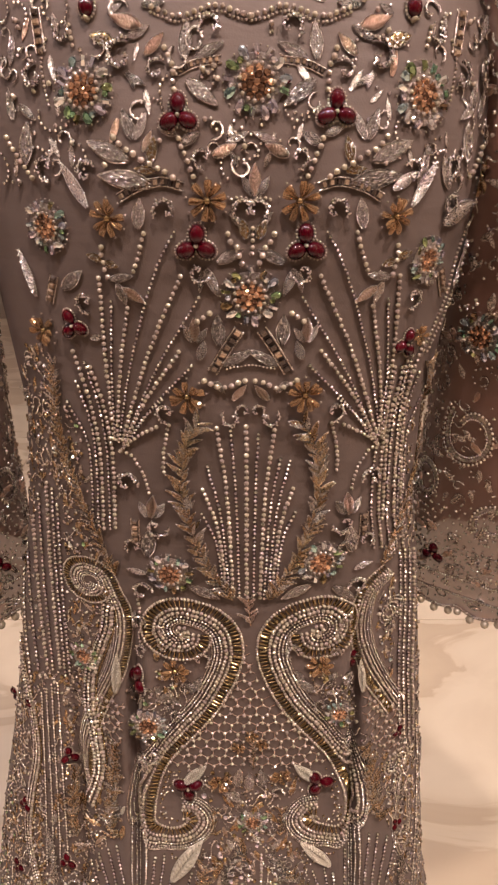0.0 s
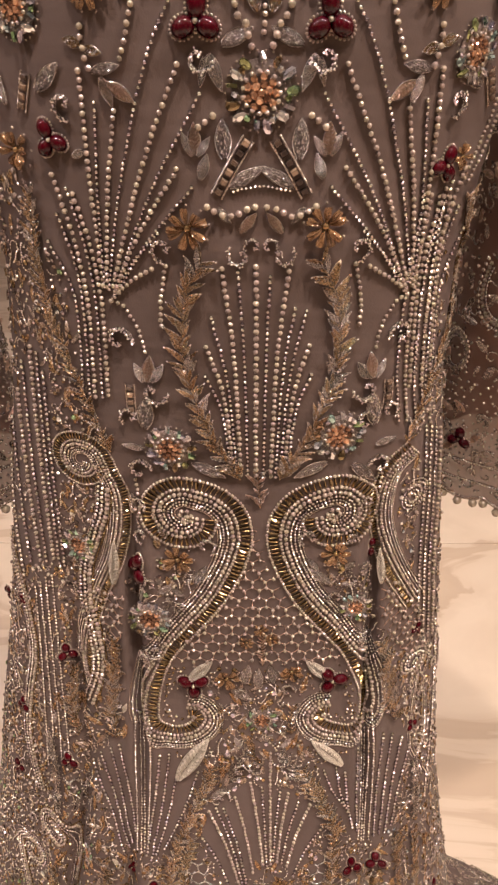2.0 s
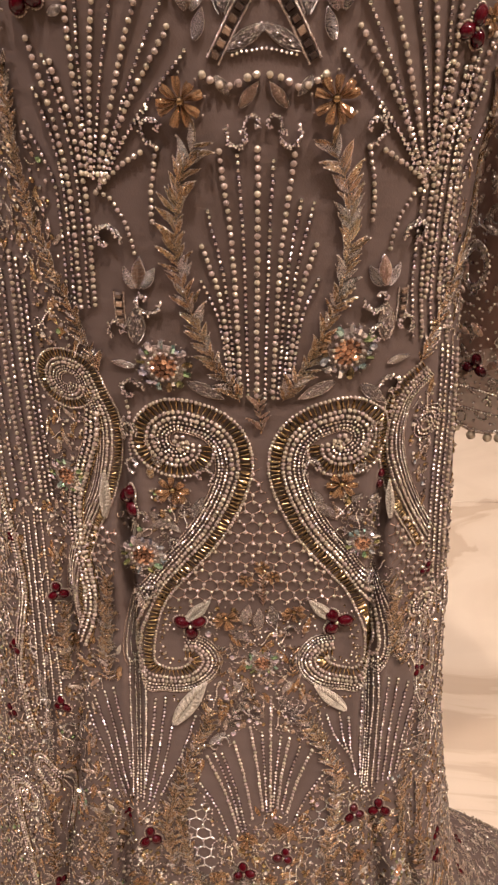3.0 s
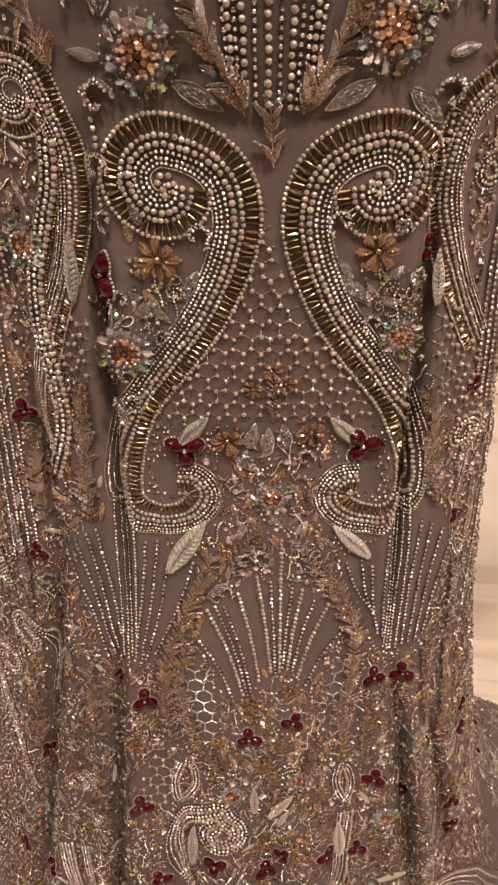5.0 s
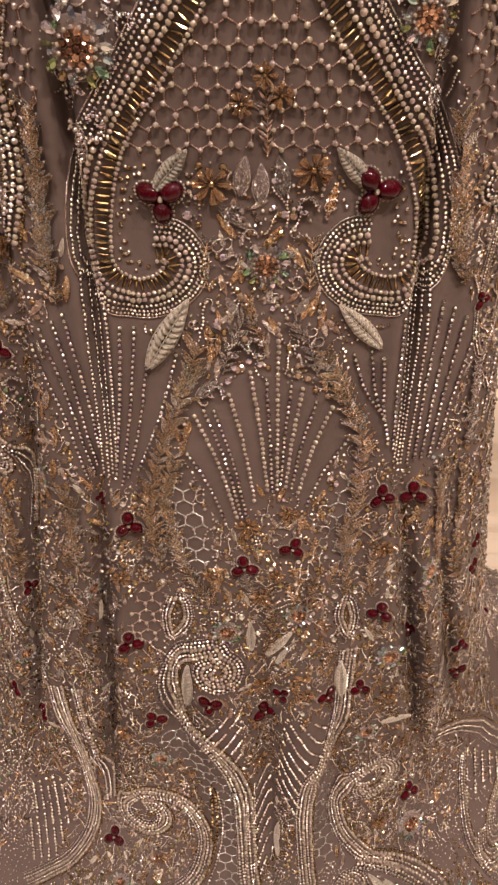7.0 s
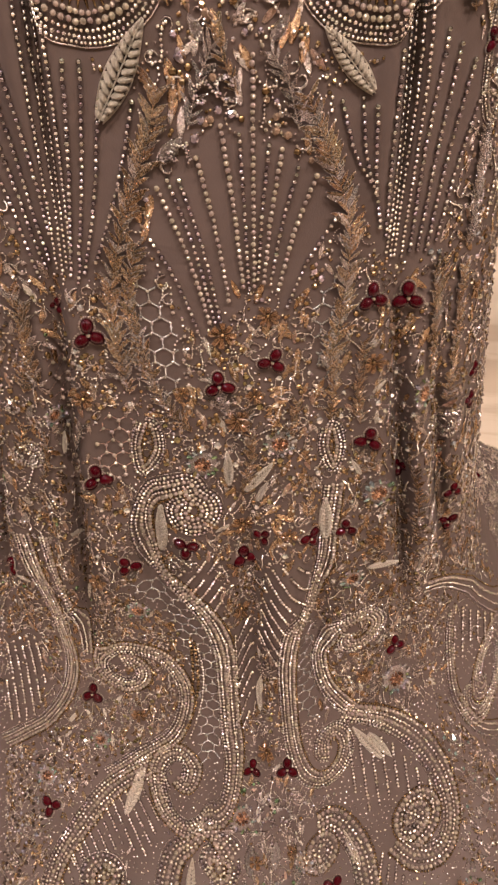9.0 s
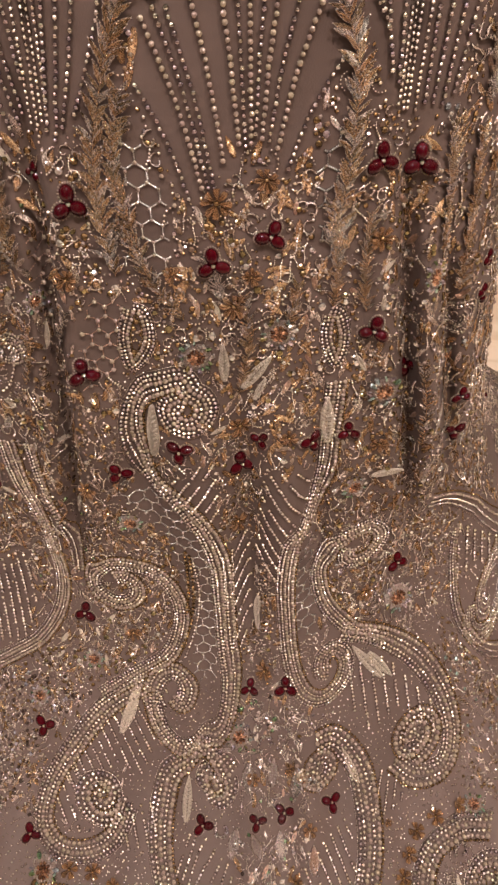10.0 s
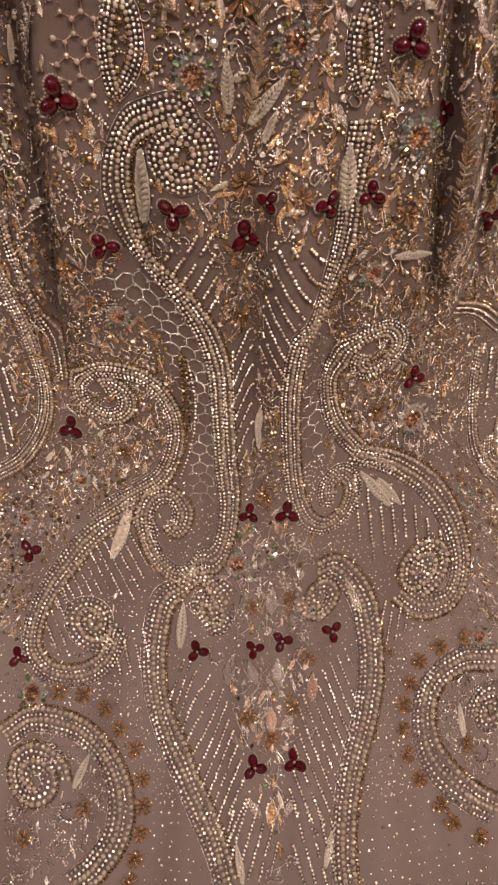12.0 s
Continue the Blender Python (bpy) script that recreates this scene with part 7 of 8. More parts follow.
border(1.15, RIBBON, (0.1029, 1.3272), (0.1426, 1.3479), (0.1811, 1.3851), (0.2096, 1.4313), (0.2218, 1.4747), (0.2116, 1.5040), (0.1849, 1.5025), (0.1601, 1.4797))
border(1.35, RIBBON_THIN, *coil(0.1817, 1.4656, 0.0034, 0.0236, 1.8, 90, 1))
leaf("cream", -0.0531, 1.5160, -0.0512, 1.4716, 0.24)
leaf("cream", -0.1206, 1.4361, -0.1019, 1.3848, 0.24)
leaf("cream", 0.1463, 1.3928, 0.1156, 1.3493, 0.24)
leaf("cream", 0.1226, 1.4920, 0.1064, 1.4546, 0.24)
leaf("cream", 0.0119, 1.7219, 0.0060, 1.6902, 0.24)
leaf("cream", 0.0866, 1.7108, 0.0951, 1.6794, 0.24)
leaf("cream", 0.2209, 1.6277, 0.2178, 1.5980, 0.24)
leaf("cream", -0.1502, 1.6554, -0.1364, 1.6237, 0.24)
leaf("cream", 0.0191, 1.3164, 0.0173, 1.2879, 0.24)
hatch("silver", 0.00204, 0.0086, -22, [(-0.0528, 1.5271), (-0.0114, 1.5395), (0.0210, 1.6571), (-0.0043, 1.6957), (-0.0440, 1.6177), (-0.0628, 1.5626)])
hatch("silver", 0.00204, 0.0086, 22, [(0.0677, 1.5417), (0.1123, 1.5162), (0.1203, 1.5795), (0.1010, 1.6515), (0.0787, 1.6915), (0.0527, 1.6486)])
hatch("silver", 0.00197, 0.0093, 28, [(-0.1760, 1.4659), (-0.1372, 1.4182), (-0.0649, 1.3729), (-0.0862, 1.4409), (-0.0951, 1.4764), (-0.1207, 1.4704), (-0.1647, 1.4865), (-0.1806, 1.5116)])
hatch("silver", 0.00220, 0.0110, 8, [(0.1046, 1.3463), (0.1503, 1.3709), (0.2035, 1.4411), (0.2109, 1.4793), (0.1661, 1.4296), (0.1321, 1.4445), (0.1203, 1.4244), (0.1047, 1.3864)])
hatch("silver", 0.00199, 0.0094, -16, [(-0.0055, 1.6579), (0.0314, 1.6427), (0.0479, 1.6957), (0.0326, 1.7230), (0.0014, 1.7136)])
hatch("silver", 0.00199, 0.0094, 16, [(0.0579, 1.6489), (0.0952, 1.6700), (0.0978, 1.7260), (0.0582, 1.7230)])
leaf("pave", 0.0116, 1.4619, 0.0067, 1.4880, 0.45)
leaf("pave", 0.0341, 1.4798, 0.0345, 1.4517, 0.45)
leaf("silver", 0.0563, 1.4972, 0.0638, 1.4705, 0.45)
leaf("pave", -0.0085, 1.5452, -0.0009, 1.5194, 0.45)
leaf("pave", 0.0216, 1.5450, 0.0130, 1.5249, 0.45)
leaf("silver", 0.0438, 1.5538, 0.0406, 1.5262, 0.45)
leaf("copper", 0.0361, 1.5917, 0.0357, 1.5656, 0.45)
leaf("silver", 0.0252, 1.5919, 0.0141, 1.5801, 0.45)
leaf("silver", 0.0470, 1.5949, 0.0575, 1.5857, 0.45)
leaf("copper", 0.0733, 1.5620, 0.0759, 1.5361, 0.45)
leaf("pave", 0.0093, 1.6082, -0.0018, 1.5931, 0.45)
leaf("pave", 0.0681, 1.5994, 0.0790, 1.5883, 0.45)
leaf("bronze", 0.0372, 1.6768, 0.0380, 1.6528, 0.45)
leaf("silver", 0.0264, 1.6668, 0.0156, 1.6522, 0.45)
leaf("silver", 0.0502, 1.6674, 0.0579, 1.6534, 0.45)
leaf("pave", -0.0080, 1.4336, -0.0215, 1.4388, 0.45)
curl(0.0275, 1.4343, 0.0218, 50, True)
curl(0.0109, 1.4305, 0.0196, 200, True)
curl(0.0438, 1.4287, 0.0197, 260, True)
curl(-0.0174, 1.5178, 0.0187, 175, False)
curl(0.0023, 1.5359, 0.0164, 60, True)
curl(0.0779, 1.4829, 0.0165, 320, True)
curl(-0.1726, 1.6295, 0.0214, 270, True)
curl(-0.1537, 1.6752, 0.0212, 120, True)
curl(-0.1956, 1.6780, 0.0190, 280, True)
curl(0.2386, 1.6480, 0.0196, 190, True)
curl(0.2241, 1.5809, 0.0200, 340, True)
curl(0.0377, 1.7142, 0.0156, 120, True)
curl(0.0581, 1.7047, 0.0155, 40, True)
ruby_cluster(at(-0.1625, 0.6418, 0), 0.0087, (90, 210, 330), (-0.1625, 0.6418))
ruby_cluster(at(-0.2321, 0.6395, 90), 0.0073, (90, 210, 330), (-0.2321, 0.6395))
ruby_cluster(at(-0.2187, 0.7315, 0), 0.0078, (90, 210, 330), (-0.2187, 0.7315))
ruby_cluster(at(-0.1726, 0.7646, 10), 0.0087, (90, 210, 330), (-0.1726, 0.7646))
ruby_cluster(at(0.1354, 0.6291, 90), 0.0062, (90, 210, 330), (0.1354, 0.6291))
ruby_cluster(at(0.1417, 0.7400, 20), 0.0066, (90, 210, 330), (0.1417, 0.7400))
ruby_cluster(at(-0.2336, 0.8119, 40), 0.0075, (90, 210, 330), (-0.2336, 0.8119))
ruby_cluster(at(-0.2033, 0.6115, 30), 0.0052, (90, 210, 330), (-0.2033, 0.6115))
ruby_cluster(at(-0.2011, 0.9964, 10), 0.0082, (90, 210, 330), (-0.2011, 0.9964))
ruby_cluster(at(-0.2401, 1.1394, 0), 0.0086, (90, 210, 330), (-0.2401, 1.1394))
ruby_cluster(at(0.1879, 0.9866, 80), 0.0073, (90, 210, 330), (0.1879, 0.9866))
ruby_cluster(at(0.1908, 1.1015, 0), 0.0089, (90, 210, 330), (0.1908, 1.1015))
medallion(at(-0.1619, 0.8668, 0), 0.0100, (-0.1619, 0.8668))
flower(at(-0.1703, 0.8388, 0), 0.0081, 5, (-0.1703, 0.8388))
flower(at(-0.1508, 0.6962, 0), 0.0077, 5, (-0.1508, 0.6962))
spray("bronze", 0.0100, (-0.0338, 0.9747), (-0.0550, 0.9438), (-0.0717, 0.9077), fat=0.16, gap=0.24)
spray("bronze", 0.0099, (0.0680, 0.9696), (0.0673, 0.9341), (0.0608, 0.8972), fat=0.16, gap=0.24)
spray("bronze", 0.0099, (0.0034, 1.0364), (0.0101, 0.9935), (0.0072, 0.9558), fat=0.16, gap=0.24)
spray("bronze", 0.0095, (0.0365, 0.9849), (0.0431, 0.9485), fat=0.16, gap=0.24)
spray("silver", 0.0092, (-0.0055, 0.9649), (-0.0159, 0.9299), fat=0.16, gap=0.24)
spray("bronze", 0.0092, (0.0907, 0.9737), (0.0869, 0.9371), (0.0871, 0.9043), fat=0.16, gap=0.24)
spray("bronze", 0.0093, (-0.1593, 1.0428), (-0.1460, 1.0044), (-0.1452, 0.9799), fat=0.16)
spray("silver", 0.0099, (-0.1274, 1.0121), (-0.1135, 0.9686), fat=0.16)
spray("bronze", 0.0111, (0.1563, 1.1190), (0.1505, 1.0703), (0.1412, 1.0275), fat=0.16)
strand("silver", 0.00187, (-0.0144, 1.2113), (-0.0137, 1.2844), (-0.0154, 1.3480))
strand("silver", 0.00188, (-0.0066, 1.2089), (-0.0058, 1.2892), (-0.0075, 1.3576))
hatch("silver", 0.00198, 0.0099, 14, [(-0.0814, 1.4964), (-0.0828, 1.5399), (-0.1178, 1.5547), (-0.1054, 1.5054)])
hatch("silver", 0.00189, 0.0089, -12, [(0.1333, 1.4838), (0.1566, 1.4843), (0.1806, 1.5125), (0.1568, 1.5259), (0.1348, 1.5313)])
hatch("silver", 0.00198, 0.0094, 24, [(-0.1867, 1.5122), (-0.1704, 1.4650), (-0.1595, 1.4684), (-0.1651, 1.5087), (-0.1526, 1.5383), (-0.1790, 1.5437)])
# flanks of the skirt
for x0, v0, lean in ((-0.1660, 0.5650, -0.006), (-0.1725, 0.5700, -0.008), (-0.1790, 0.5780, -0.010), (-0.1850, 0.5860, -0.012)):
    strand("silver", 0.0015, (x0, v0), (x0 + lean * 0.5, v0 + 0.09), (x0 + lean, v0 + 0.20))
border(0.8, RIBBON_THIN, (-0.2120, 0.5600), (-0.2010, 0.6050), (-0.1990, 0.6600), (-0.2100, 0.7100), (-0.2180, 0.7650), (-0.2080, 0.8200))
border(0.75, RIBBON_THIN, *coil(-0.1960, 0.8560, 0.0040, 0.0190, 1.4, 0, 1), (-0.1760, 0.8850), (-0.1850, 0.9300))
border(0.75, RIBBON_THIN, *coil(-0.2260, 0.9060, 0.0040, 0.0170, 1.3, 180, -1), (-0.2380, 0.9450), (-0.2280, 1.0000), (-0.2150, 1.0500))
spray("bronze", 0.0110, (-0.1620, 0.7350), (-0.1640, 0.6950), (-0.1590, 0.6620), fat=0.2, gap=0.26)
spray("silver", 0.0110, (-0.1900, 0.8350), (-0.1880, 0.7900), (-0.1900, 0.7500), fat=0.2, gap=0.26)
spray("bronze", 0.0115, (-0.2050, 0.9900), (-0.1980, 0.9450), (-0.2010, 0.9000), fat=0.2, gap=0.26)
spray("bronze", 0.0115, (0.1640, 0.9900), (0.1600, 0.9300), (0.1560, 0.8800), fat=0.2, gap=0.26)
spray("silver", 0.0110, (0.1560, 0.8650), (0.1530, 0.8250), (0.1500, 0.7900), fat=0.2, gap=0.26)
border(0.6, CURL, (0.1430, 0.6850), (0.1400, 0.7250), (0.1430, 0.7650), (0.1520, 0.7850), (0.1580, 0.7600), (0.1550, 0.7200))
strand("silver", 0.0016, (0.1650, 0.7000), (0.1680, 0.7700), (0.1660, 0.8500))
strand("silver", 0.0016, (0.1580, 0.6400), (0.1660, 0.7000))
border(0.7, CURL, *coil(0.1680, 1.0150, 0.0040, 0.0150, 1.4, 90, 1))
medallion(at(-0.1790, 0.9060, 0), 0.0125, (-0.1790, 0.9060))
medallion(at(-0.2180, 1.0800, 0), 0.0125, (-0.2180, 1.0800))
medallion(at(0.1720, 1.0620, 0), 0.0115, (0.1720, 1.0620))
flower(at(-0.1960, 1.0250, 0), 0.0080, 8, (-0.1960, 1.0250))
flower(at(-0.1750, 0.6950, 0), 0.0075, 8, (-0.1750, 0.6950))
flower(at(0.1700, 0.9050, 0), 0.0075, 8, (0.1700, 0.9050))
for x0, v0, size, turn in ((-0.1700, 0.7900, 0.014, 40), (-0.1560, 0.7900, 0.013, 200), (-0.1950, 0.7200, 0.012, 90), (-0.2210, 0.8600, 0.014, 10), (-0.1660, 0.9650, 0.014, 120), (-0.1750, 1.0150, 0.013, 300), (-0.1950, 1.0800, 0.014, 60),
                           (-0.1780, 1.1050, 0.013, 220), (0.1560, 1.0900, 0.014, 30), (0.1800, 0.9450, 0.012, 150), (0.1460, 0.8300, 0.012, 260), (0.1750, 1.1300, 0.014, 80), (0.1560, 1.1500, 0.013, 200), (0.1600, 0.6900, 0.011, 20)):
    curl(x0, v0, size, turn, turn > 130)
    leaf("pave", x0 + 0.008, v0 + 0.012, x0 + 0.013, v0 - 0.002, 0.45)
# ground between the motifs
reserve([(-0.0479, 0.7966), (-0.0073, 0.7587), (0.0527, 0.7909), (0.0634, 0.8231), (0.0328, 0.8716), (0.0038, 0.8593), (-0.0236, 0.8887), (-0.0525, 0.8267)])
reserve([(-0.1402, 0.7411), (-0.1080, 0.7067), (-0.0890, 0.7261), (-0.0520, 0.7516), (-0.0872, 0.8479), (-0.1213, 0.8575)])
reserve([(0.1422, 0.7411), (0.1100, 0.7067), (0.0910, 0.7261), (0.0540, 0.7516), (0.0892, 0.8479), (0.1233, 0.8575)])
reserve([(-0.0331, 0.4715), (-0.0233, 0.4849), (-0.0320, 0.5330), (-0.0478, 0.5506), (-0.0520, 0.5334), (-0.0363, 0.5142), (-0.0486, 0.4993)])
reserve([(0.0302, 0.4721), (0.0247, 0.4853), (0.0311, 0.5252), (0.0459, 0.5514), (0.0501, 0.5343), (0.0345, 0.5148), (0.0468, 0.5002)])
reserve([(-0.0322, 0.6550), (-0.0148, 0.6546), (-0.0153, 0.6796), (-0.0333, 0.6800)])
reserve([(0.0198, 0.6547), (0.0337, 0.6552), (0.0350, 0.6802), (0.0206, 0.6796)])
reserve([(-0.0572, 1.1197), (-0.0205, 1.0977), (-0.0161, 1.1807), (-0.0354, 1.1608)])
reserve([(0.0236, 1.1053), (0.0593, 1.1074), (0.0596, 1.1591), (0.0418, 1.1694), (0.0361, 1.2590), (0.0170, 1.2127)])
reserve([(-0.0119, 1.2126), (0.0117, 1.1950), (0.0155, 1.2986), (-0.0000, 1.3513), (-0.0080, 1.2909)])
fill([(-0.1347, 0.0661), (-0.0003, 0.0698), (0.1407, 0.0637), (0.1475, 0.1082), (0.1624, 0.1681), (0.0791, 0.1506), (0.0531, 0.1392), (0.0018, 0.1501), (-0.0476, 0.1391), (-0.0790, 0.1504), (-0.1464, 0.1622)], YOKE, 620, 11)
fill([(-0.1494, 0.2591), (-0.1368, 0.2560), (-0.1223, 0.2902), (-0.1204, 0.3392), (-0.1043, 0.4344), (-0.1035, 0.4555), (-0.1115, 0.5178), (-0.1429, 0.5860), (-0.1540, 0.6937), (-0.1290, 0.7788), (-0.2481, 0.8469), (-0.2173, 0.5510), (-0.1803, 0.3695)], SIDES, 7020, 12)
fill([(0.0909, 0.2677), (0.1025, 0.2621), (0.1178, 0.3122), (0.1327, 0.4125), (0.1592, 0.5540), (0.1760, 0.8461), (0.1073, 0.7838), (0.0984, 0.6113), (0.1224, 0.5647), (0.0941, 0.4710), (0.1155, 0.4280)], SIDES, 5670, 13)
fill([(-0.1024, 0.5265), (-0.0789, 0.5291), (-0.0256, 0.5259), (-0.0332, 0.5561), (-0.0683, 0.6015), (-0.0965, 0.6447), (-0.0998, 0.6137)], SKIRT, 2025, 14)
fill([(0.0316, 0.5267), (0.0846, 0.5390), (0.0984, 0.6113), (0.0928, 0.6679), (0.0628, 0.6036), (0.0369, 0.5509)], SKIRT, 2025, 15)
fill([(-0.0449, 0.6355), (-0.0371, 0.6845), (-0.0464, 0.7996), (-0.0739, 0.8347), (-0.0834, 0.9066), (0.0783, 0.8603), (0.0749, 0.8149), (0.0366, 0.7153), (0.0415, 0.6680), (0.0329, 0.6392)], KNEES, 2700, 16)
fill([(-0.1635, 0.6421), (-0.1123, 0.6244), (-0.1069, 0.7077), (-0.1418, 0.7513), (-0.1221, 0.8639), (-0.0986, 0.8663), (-0.0735, 0.8291), (-0.0646, 0.9040), (-0.0190, 0.9128), (0.0434, 0.8719), (0.0757, 0.8260), (0.1007, 0.8563), (0.1265, 0.8557), (0.1393, 0.7587), (0.1041, 0.6283), (0.1442, 0.6305), (0.1851, 0.9013), (0.2028, 1.0046), (0.2872, 1.3588), (-0.2840, 1.2464)], KNEES, 12825, 17)
fill([(-0.1416, 0.8698), (-0.0910, 0.8576), (-0.0289, 0.8981), (0.0246, 0.8833), (0.0780, 0.8529), (0.1712, 0.8986), (0.2218, 1.0936), (0.2977, 1.3722), (0.1771, 1.2048), (0.1765, 1.2406), (0.1623, 1.3565), (0.0775, 1.3308), (0.0647, 1.1625), (0.0319, 1.3885), (-0.0142, 1.3482), (-0.0168, 1.2029), (-0.0537, 1.1382), (-0.0538, 1.3226), (-0.1320, 1.3869), (-0.2420, 1.3662), (-0.2171, 1.1609)], KNEES, 14175, 18)
fill([(-0.2560, 1.3946), (-0.1799, 1.3782), (-0.1620, 1.3988), (-0.1959, 1.4530), (-0.2116, 1.5447), (-0.2484, 1.5368)], SIDES, 2970, 19)
fill([(0.1623, 1.3565), (0.2872, 1.4485), (0.2681, 1.5587), (0.2420, 1.5218), (0.2275, 1.4516)], SIDES, 2700, 20)
fill([(-0.0061, 1.3774), (0.0525, 1.3708), (0.0767, 1.4382), (0.0674, 1.5203), (0.0790, 1.5986), (0.0475, 1.6482), (0.0506, 1.7188), (0.0325, 1.7185), (0.0315, 1.6476), (-0.0017, 1.5982), (0.0074, 1.5199), (-0.0161, 1.4375)], SKIRT, 2430, 21)
fill([(-0.2190, 1.6297), (-0.1913, 1.6108), (-0.1535, 1.6112), (-0.1242, 1.6319), (-0.1135, 1.6594), (-0.1191, 1.6933), (-0.1536, 1.7359), (-0.2049, 1.7455)], GROUND, 900, 22)
fill([(0.2535, 1.5773), (0.2119, 1.5720), (0.1924, 1.5950), (0.1964, 1.6252), (0.2185, 1.6599), (0.2497, 1.6848)], GROUND, 800, 23)
fill([(-0.1872, 1.5010), (-0.1595, 1.4571), (-0.1264, 1.4510), (-0.1147, 1.4784), (-0.1191, 1.5282), (-0.1521, 1.5489), (-0.1883, 1.5399)], GROUND, 400, 24)
sprinkle("silver", 0.00172, 0.0091, [(-0.1951, 1.5730), (-0.1178, 1.5547), (-0.0802, 1.5394), (-0.0661, 1.6153), (-0.0139, 1.7239), (-0.0810, 1.7271), (-0.0802, 1.6518), (-0.1155, 1.5906)])
sprinkle("silver", 0.00173, 0.0092, [(0.1337, 1.5209), (0.1806, 1.5076), (0.2335, 1.5263), (0.1745, 1.5552), (0.1639, 1.6124), (0.1962, 1.6868), (0.2496, 1.7221), (0.2468, 1.7573), (0.1129, 1.7277), (0.1168, 1.6531)])
fill([(-0.40, 0.30), (-0.115, 0.30), (-0.125, 0.6), (-0.13, 1.25), (-0.45, 1.5)], SIDES, 14850, 31)
fill([(0.100, 0.34), (0.35, 0.34), (0.42, 1.5), (0.15, 1.25), (0.115, 0.8)], SIDES, 12150, 32)
fill([(0.0608, 1.1916), (0.1233, 1.1857), (0.1939, 1.2820), (0.2056, 1.3516), (0.1605, 1.3595), (0.1024, 1.3224), (0.0671, 1.2671)], SKIRT, 1215, 41)
fill([(-0.1519, 1.2439), (-0.0625, 1.2247), (-0.0632, 1.3191), (-0.0970, 1.3618), (-0.1681, 1.3727)], SKIRT, 945, 42)
fill([(-0.2299, 1.3721), (-0.1553, 1.3471), (-0.1471, 1.3912), (-0.1878, 1.4505), (-0.2331, 1.4740)], SIDES, 675, 43)
fill([(0.2070, 1.3626), (0.2605, 1.4009), (0.2597, 1.5559), (0.2332, 1.5359), (0.2335, 1.4769)], SIDES, 675, 44)
sprinkle("silver", 0.0013, 0.0046, [(-0.26, 0.64), (0.2, 0.64), (0.32, 1.36), (-0.36, 1.36)])
sprinkle("gold", 0.0013, 0.0062, [(-0.26, 0.64), (0.2, 0.64), (0.30, 1.30), (-0.34, 1.30)])
fill([(-0.0900, 1.4350), (-0.0100, 1.4150), (0.0300, 1.3600), (0.0600, 1.4050), (0.1000, 1.4150), (0.0800, 1.4400), (0.0300, 1.4700), (-0.0200, 1.4400), (-0.0700, 1.4600)], SKIRT, 945, 45)
sprinkle("silver", 0.0012, 0.0055, [(-0.42, 1.24), (0.40, 1.24), (0.42, 1.66), (-0.44, 1.66)])
sprinkle("seed", 0.0009, 0.011, [(-0.10, 0.76), (0.10, 0.76), (0.12, 1.24), (-0.12, 1.24)])

# ---- embroidery of the sleeves ----
def sleeve_work(side, count, seed):
    """Small beads, coils and leaves scattered over a sleeve, denser towards the hem, with pearls hung along the edge."""
    rng = np.random.default_rng(seed)
    frames = {k: [] for k in ("seed", "silver", "leaf", "coil", "pearl", "copper")}
    for _ in range(count):
        s, ang = rng.uniform(0.02, 0.99) ** 0.85, rng.uniform(-2.2, 1.4)
        kind = rng.choice(["seed", "silver", "leaf", "coil", "pearl", "copper"], p=[0.30, 0.30, 0.12, 0.12, 0.12, 0.04])
        size = {"seed": 0.0013, "silver": 0.0013, "pearl": 0.0013}.get(kind, 0.010) * rng.uniform(0.7, 1.3)
        m = on_sleeve(side, ang, s, rng.uniform(0, 360)) @ Matrix.Diagonal((size * (0.5 if kind in ("leaf", "copper") else 1), size, size, 1))
        frames[kind].append(np.array(m)[:3])
    for kind, mats in frames.items():
        piece, mat, smooth = FILL[kind]
        place("sleeve_embroidery", Pile().copies(piece, np.array(mats)).mesh("sleeve_embroidery", mat, smooth), SLEEVE[side], None, "small stitched beads and coils", "stuff")
    for ang in np.linspace(-2.2, 1.4, 34):
        m = on_sleeve(side, ang, 1.0, 0, 0) @ Matrix.Translation((0, -0.004, 0))
        place("hem_pearl", PEARL_ME, SLEEVE[side], sized(m, 0.0042), "large hanging pearl")
    edge = np.array([sleeve_point(side, a, 0.995) for a in np.linspace(-2.3, 1.5, 160)])
    place("hem_cord", Pile().add(tube(edge, 0.0018, 6)).mesh("hem_cord", M_SILVERTHREAD), SLEEVE[side])
    for s in (0.955, 0.9):
        line = [np.array(on_sleeve(side, a, s) @ Matrix.Diagonal((0.0016, 0.0016, 0.0016, 1)))[:3] for a in np.linspace(-2.2, 1.4, 170)]
        place("hem_edging", Pile().copies(SMALLBALL, np.array(line)).mesh("hem_edging", M_SILVER), SLEEVE[side], None, "", "stuff")


def sleeve_net(side):
    """A pearl honeycomb over the lower sleeve."""
    mats = []
    for i, s in enumerate(np.arange(0.72, 0.9, 0.0125)):
        for a in np.arange(-2.2, 1.4, 0.085):
            mats.append(np.array(on_sleeve(side, a + 0.0425 * (i % 2), s) @ Matrix.Diagonal((0.0012, 0.0012, 0.0012, 1)))[:3])
    place("sleeve_net", Pile().copies(SMALLBALL, np.array(mats)).mesh("sleeve_net", M_PEARL), SLEEVE[side], None, "honeycomb of tiny pearls", "stuff")


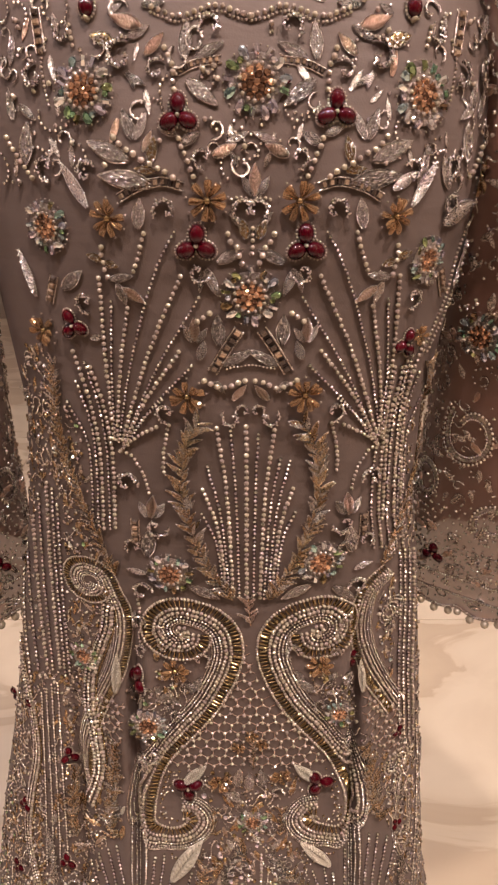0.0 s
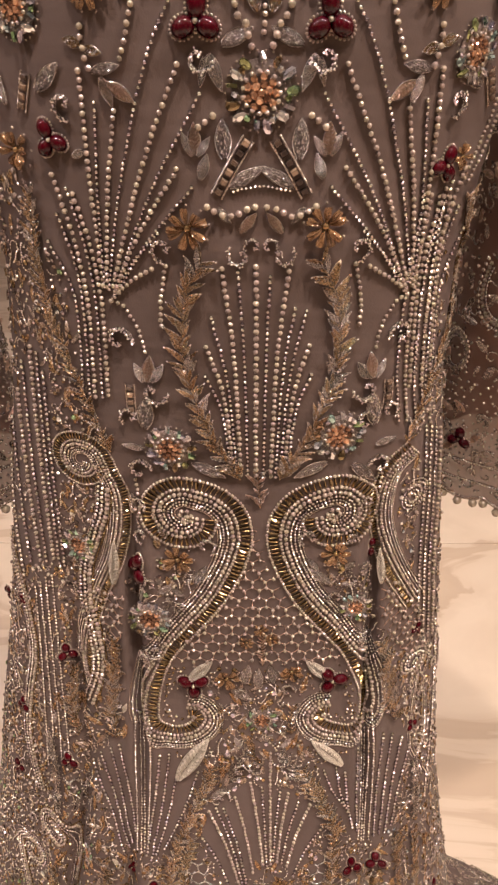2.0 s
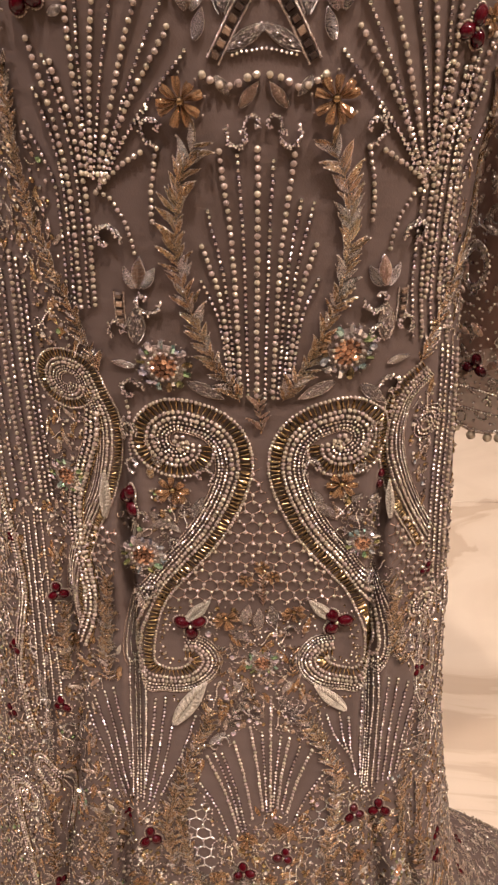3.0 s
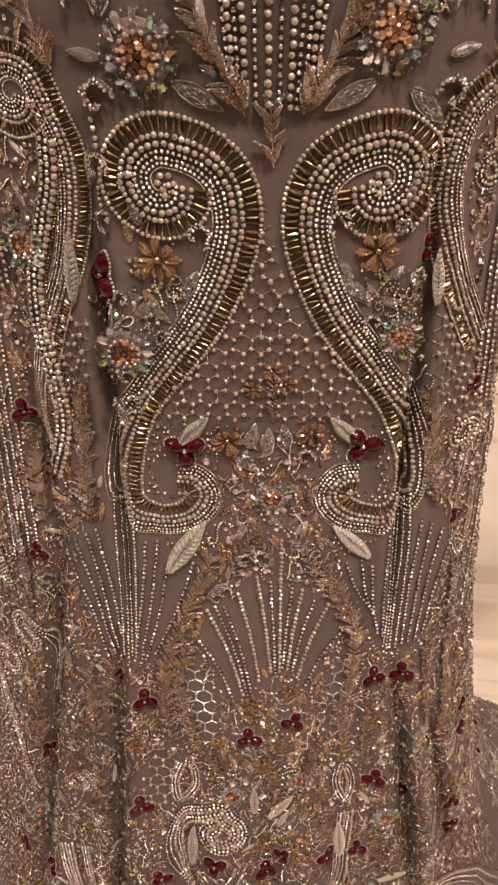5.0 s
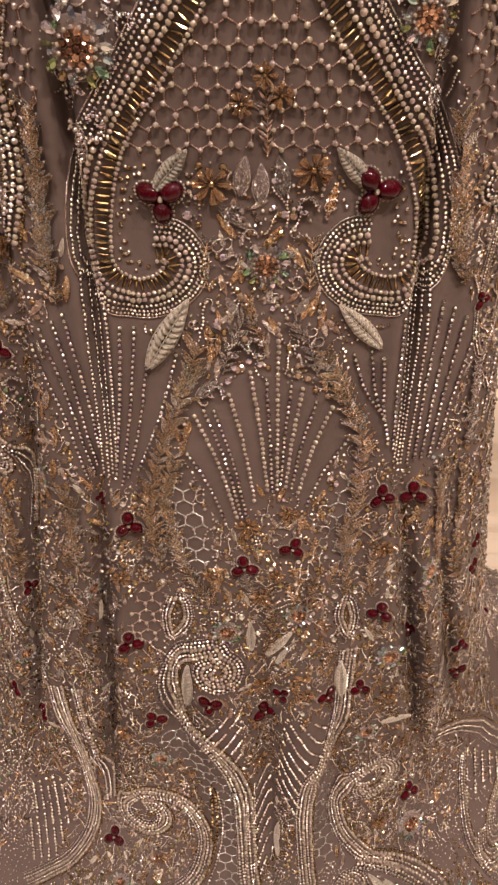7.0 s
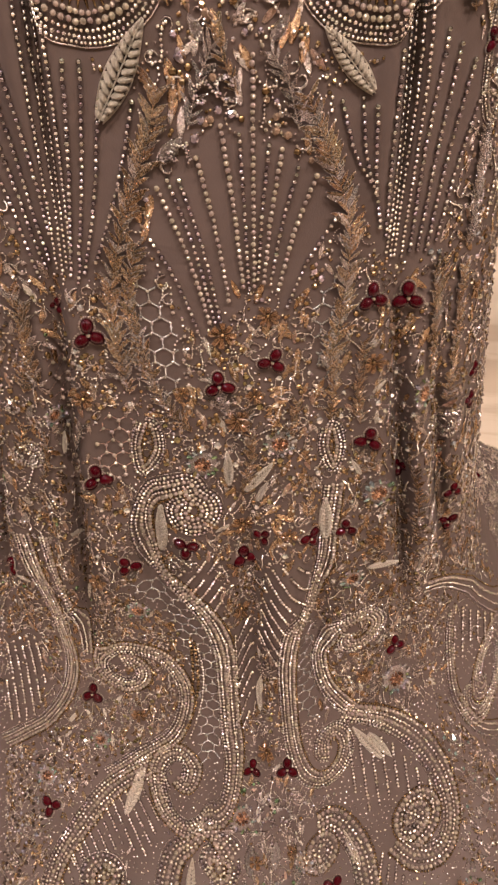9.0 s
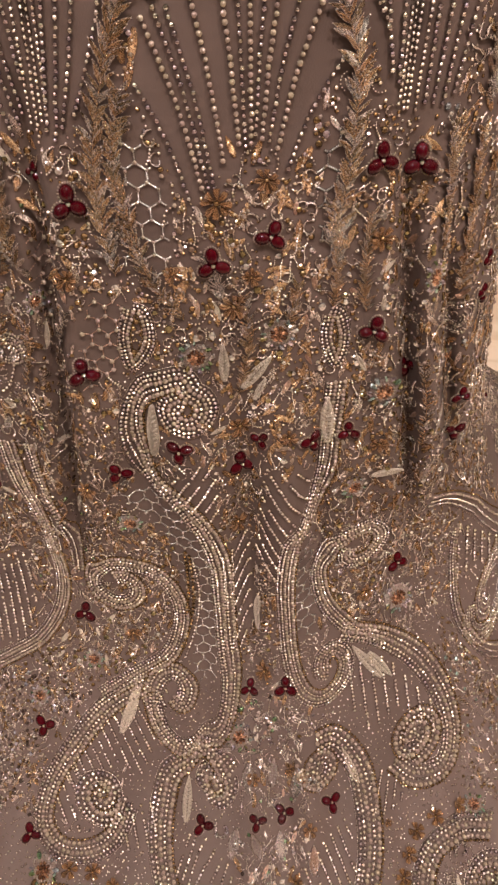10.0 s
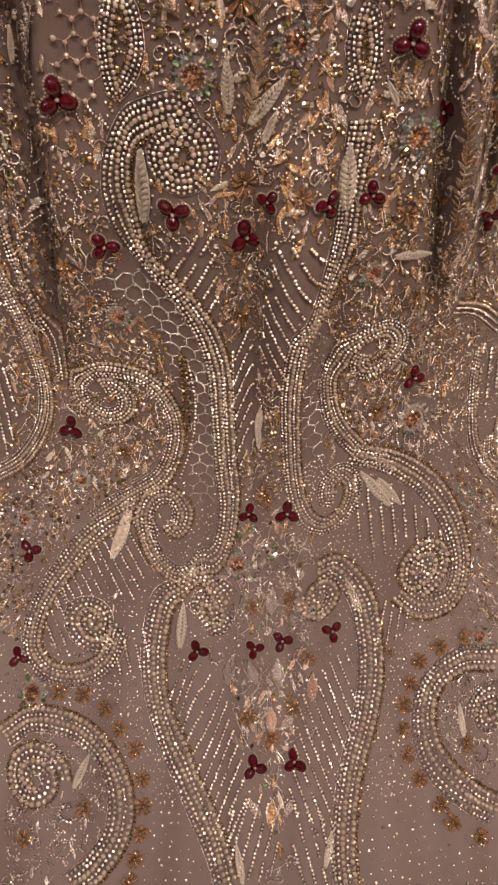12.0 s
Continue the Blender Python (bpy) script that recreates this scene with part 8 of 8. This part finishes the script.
def sleeve_scroll(side, ang, s, r, turns, way):
    """A curl of beads in three rows on a sleeve."""
    n = 90
    for kind, shrink, size in (("silver", 1.0, 0.0019), ("pearl", 0.86, 0.0016), ("seed", 0.74, 0.0015)):
        line = []
        for q in np.linspace(0, 1, n):
            a, reach = way * 2 * math.pi * turns * q, r * shrink * (0.15 + 0.85 * q)
            line.append((ang + side * reach * math.cos(a) / 0.10, s + reach * math.sin(a) / 0.51))
        line = np.array(line)
        fine = np.linspace(0.2, 1, int(r * turns * 3.6 / (2.4 * size))) ** 0.6 * (n - 1)
        spots = [np.array(on_sleeve(side, np.interp(q, range(len(line)), line[:, 0]), np.interp(q, range(len(line)), line[:, 1])) @ Matrix.Diagonal((size, size, size, 1)))[:3] for q in fine]
        piece, mat, smooth = BEADS[kind]
        place("sleeve_scroll", Pile().copies(piece, np.array(spots)).mesh("sleeve_scroll", mat, smooth), SLEEVE[side], None, "curl of beads on the sleeve", "stuff")


for side in (1, -1):
    sleeve_work(side, 2800, 30 + side)
    for ang, s, r, way in ((-0.88, 0.60, 0.030, 1), (-0.2, 0.58, 0.030, -1), (-0.6, 0.33, 0.028, 1), (-1.25, 0.70, 0.022, -1), (-0.1, 0.16, 0.026, -1), (-0.55, 0.74, 0.020, -1)):
        sleeve_scroll(side, ang, s, r, 1.6, way)
    sleeve_net(side)
    for ang, s, size, turn in ((-0.62, 0.42, 0.011, 0), (-1.0, 0.84, 0.010, 0), (-0.3, 0.955, 0.009, 20), (-1.2, 0.955, 0.010, 30), (-0.1, 0.30, 0.010, 10)):
        ruby_cluster(on_sleeve(side, ang, s, turn), size)
    for ang, s, size in ((-0.92, 0.47, 0.019), (-0.25, 0.70, 0.016), (-0.3, 0.50, 0.017), (-0.55, 0.25, 0.018)):
        medallion(on_sleeve(side, ang, s), size)


def flank_work(count, seed):
    """The same close embroidery on the parts of the skirt that turn towards the back."""
    rng = np.random.default_rng(seed)
    frames = {k: [] for k in ("seed", "silver", "arc", "leaf", "coil", "pearl", "ring")}
    kinds = list(frames)
    for _ in range(count):
        v = rng.uniform(0.9, LENGTH - 0.06)
        ang = rng.uniform(0, 0.9) if rng.uniform() < 0.75 else math.pi - rng.uniform(0, 0.7)
        p = gown_back(ang, v)
        da, dv = gown_back(ang - 0.02, v) - gown_back(ang + 0.02, v), gown_back(ang, v - 0.01) - gown_back(ang, v + 0.01)
        n = np.cross(dv, da)
        n /= np.linalg.norm(n)
        if n[2] < -0.2:
            n = -n
        ex = da / np.linalg.norm(da)
        ey = np.cross(n, ex)
        kind = kinds[rng.integers(len(kinds))]
        size = {"seed": 0.0014, "silver": 0.0014, "pearl": 0.0014}.get(kind, 0.011) * rng.uniform(0.7, 1.3)
        t = rng.uniform(0, 6.3)
        ex, ey = ex * math.cos(t) + ey * math.sin(t), ey * math.cos(t) - ex * math.sin(t)
        w = 0.5 if kind == "leaf" else 1
        frames[kind].append(np.stack([ex * size * w, ey * size, n * size, p + n * 0.0006], -1))
    for kind, mats in frames.items():
        piece, mat, smooth = FILL[kind]
        place("packed_embroidery", Pile().copies(piece, np.array(mats)).mesh("packed_embroidery", mat, smooth), GOWN, None, "small stitched pieces on the flank of the skirt", "stuff")


flank_work(6500, 50)
for ang, v in ((0.25, 1.42), (0.4, 1.5), (0.12, 1.3), (0.3, 1.58), (0.5, 1.36)):
    p = gown_back(ang, v)
    ruby_cluster(look(p + np.array([0.0015, -0.001, 0.002]), p - np.array([0.6, 0.25, 0.6])), 0.008)
marble_tiles()
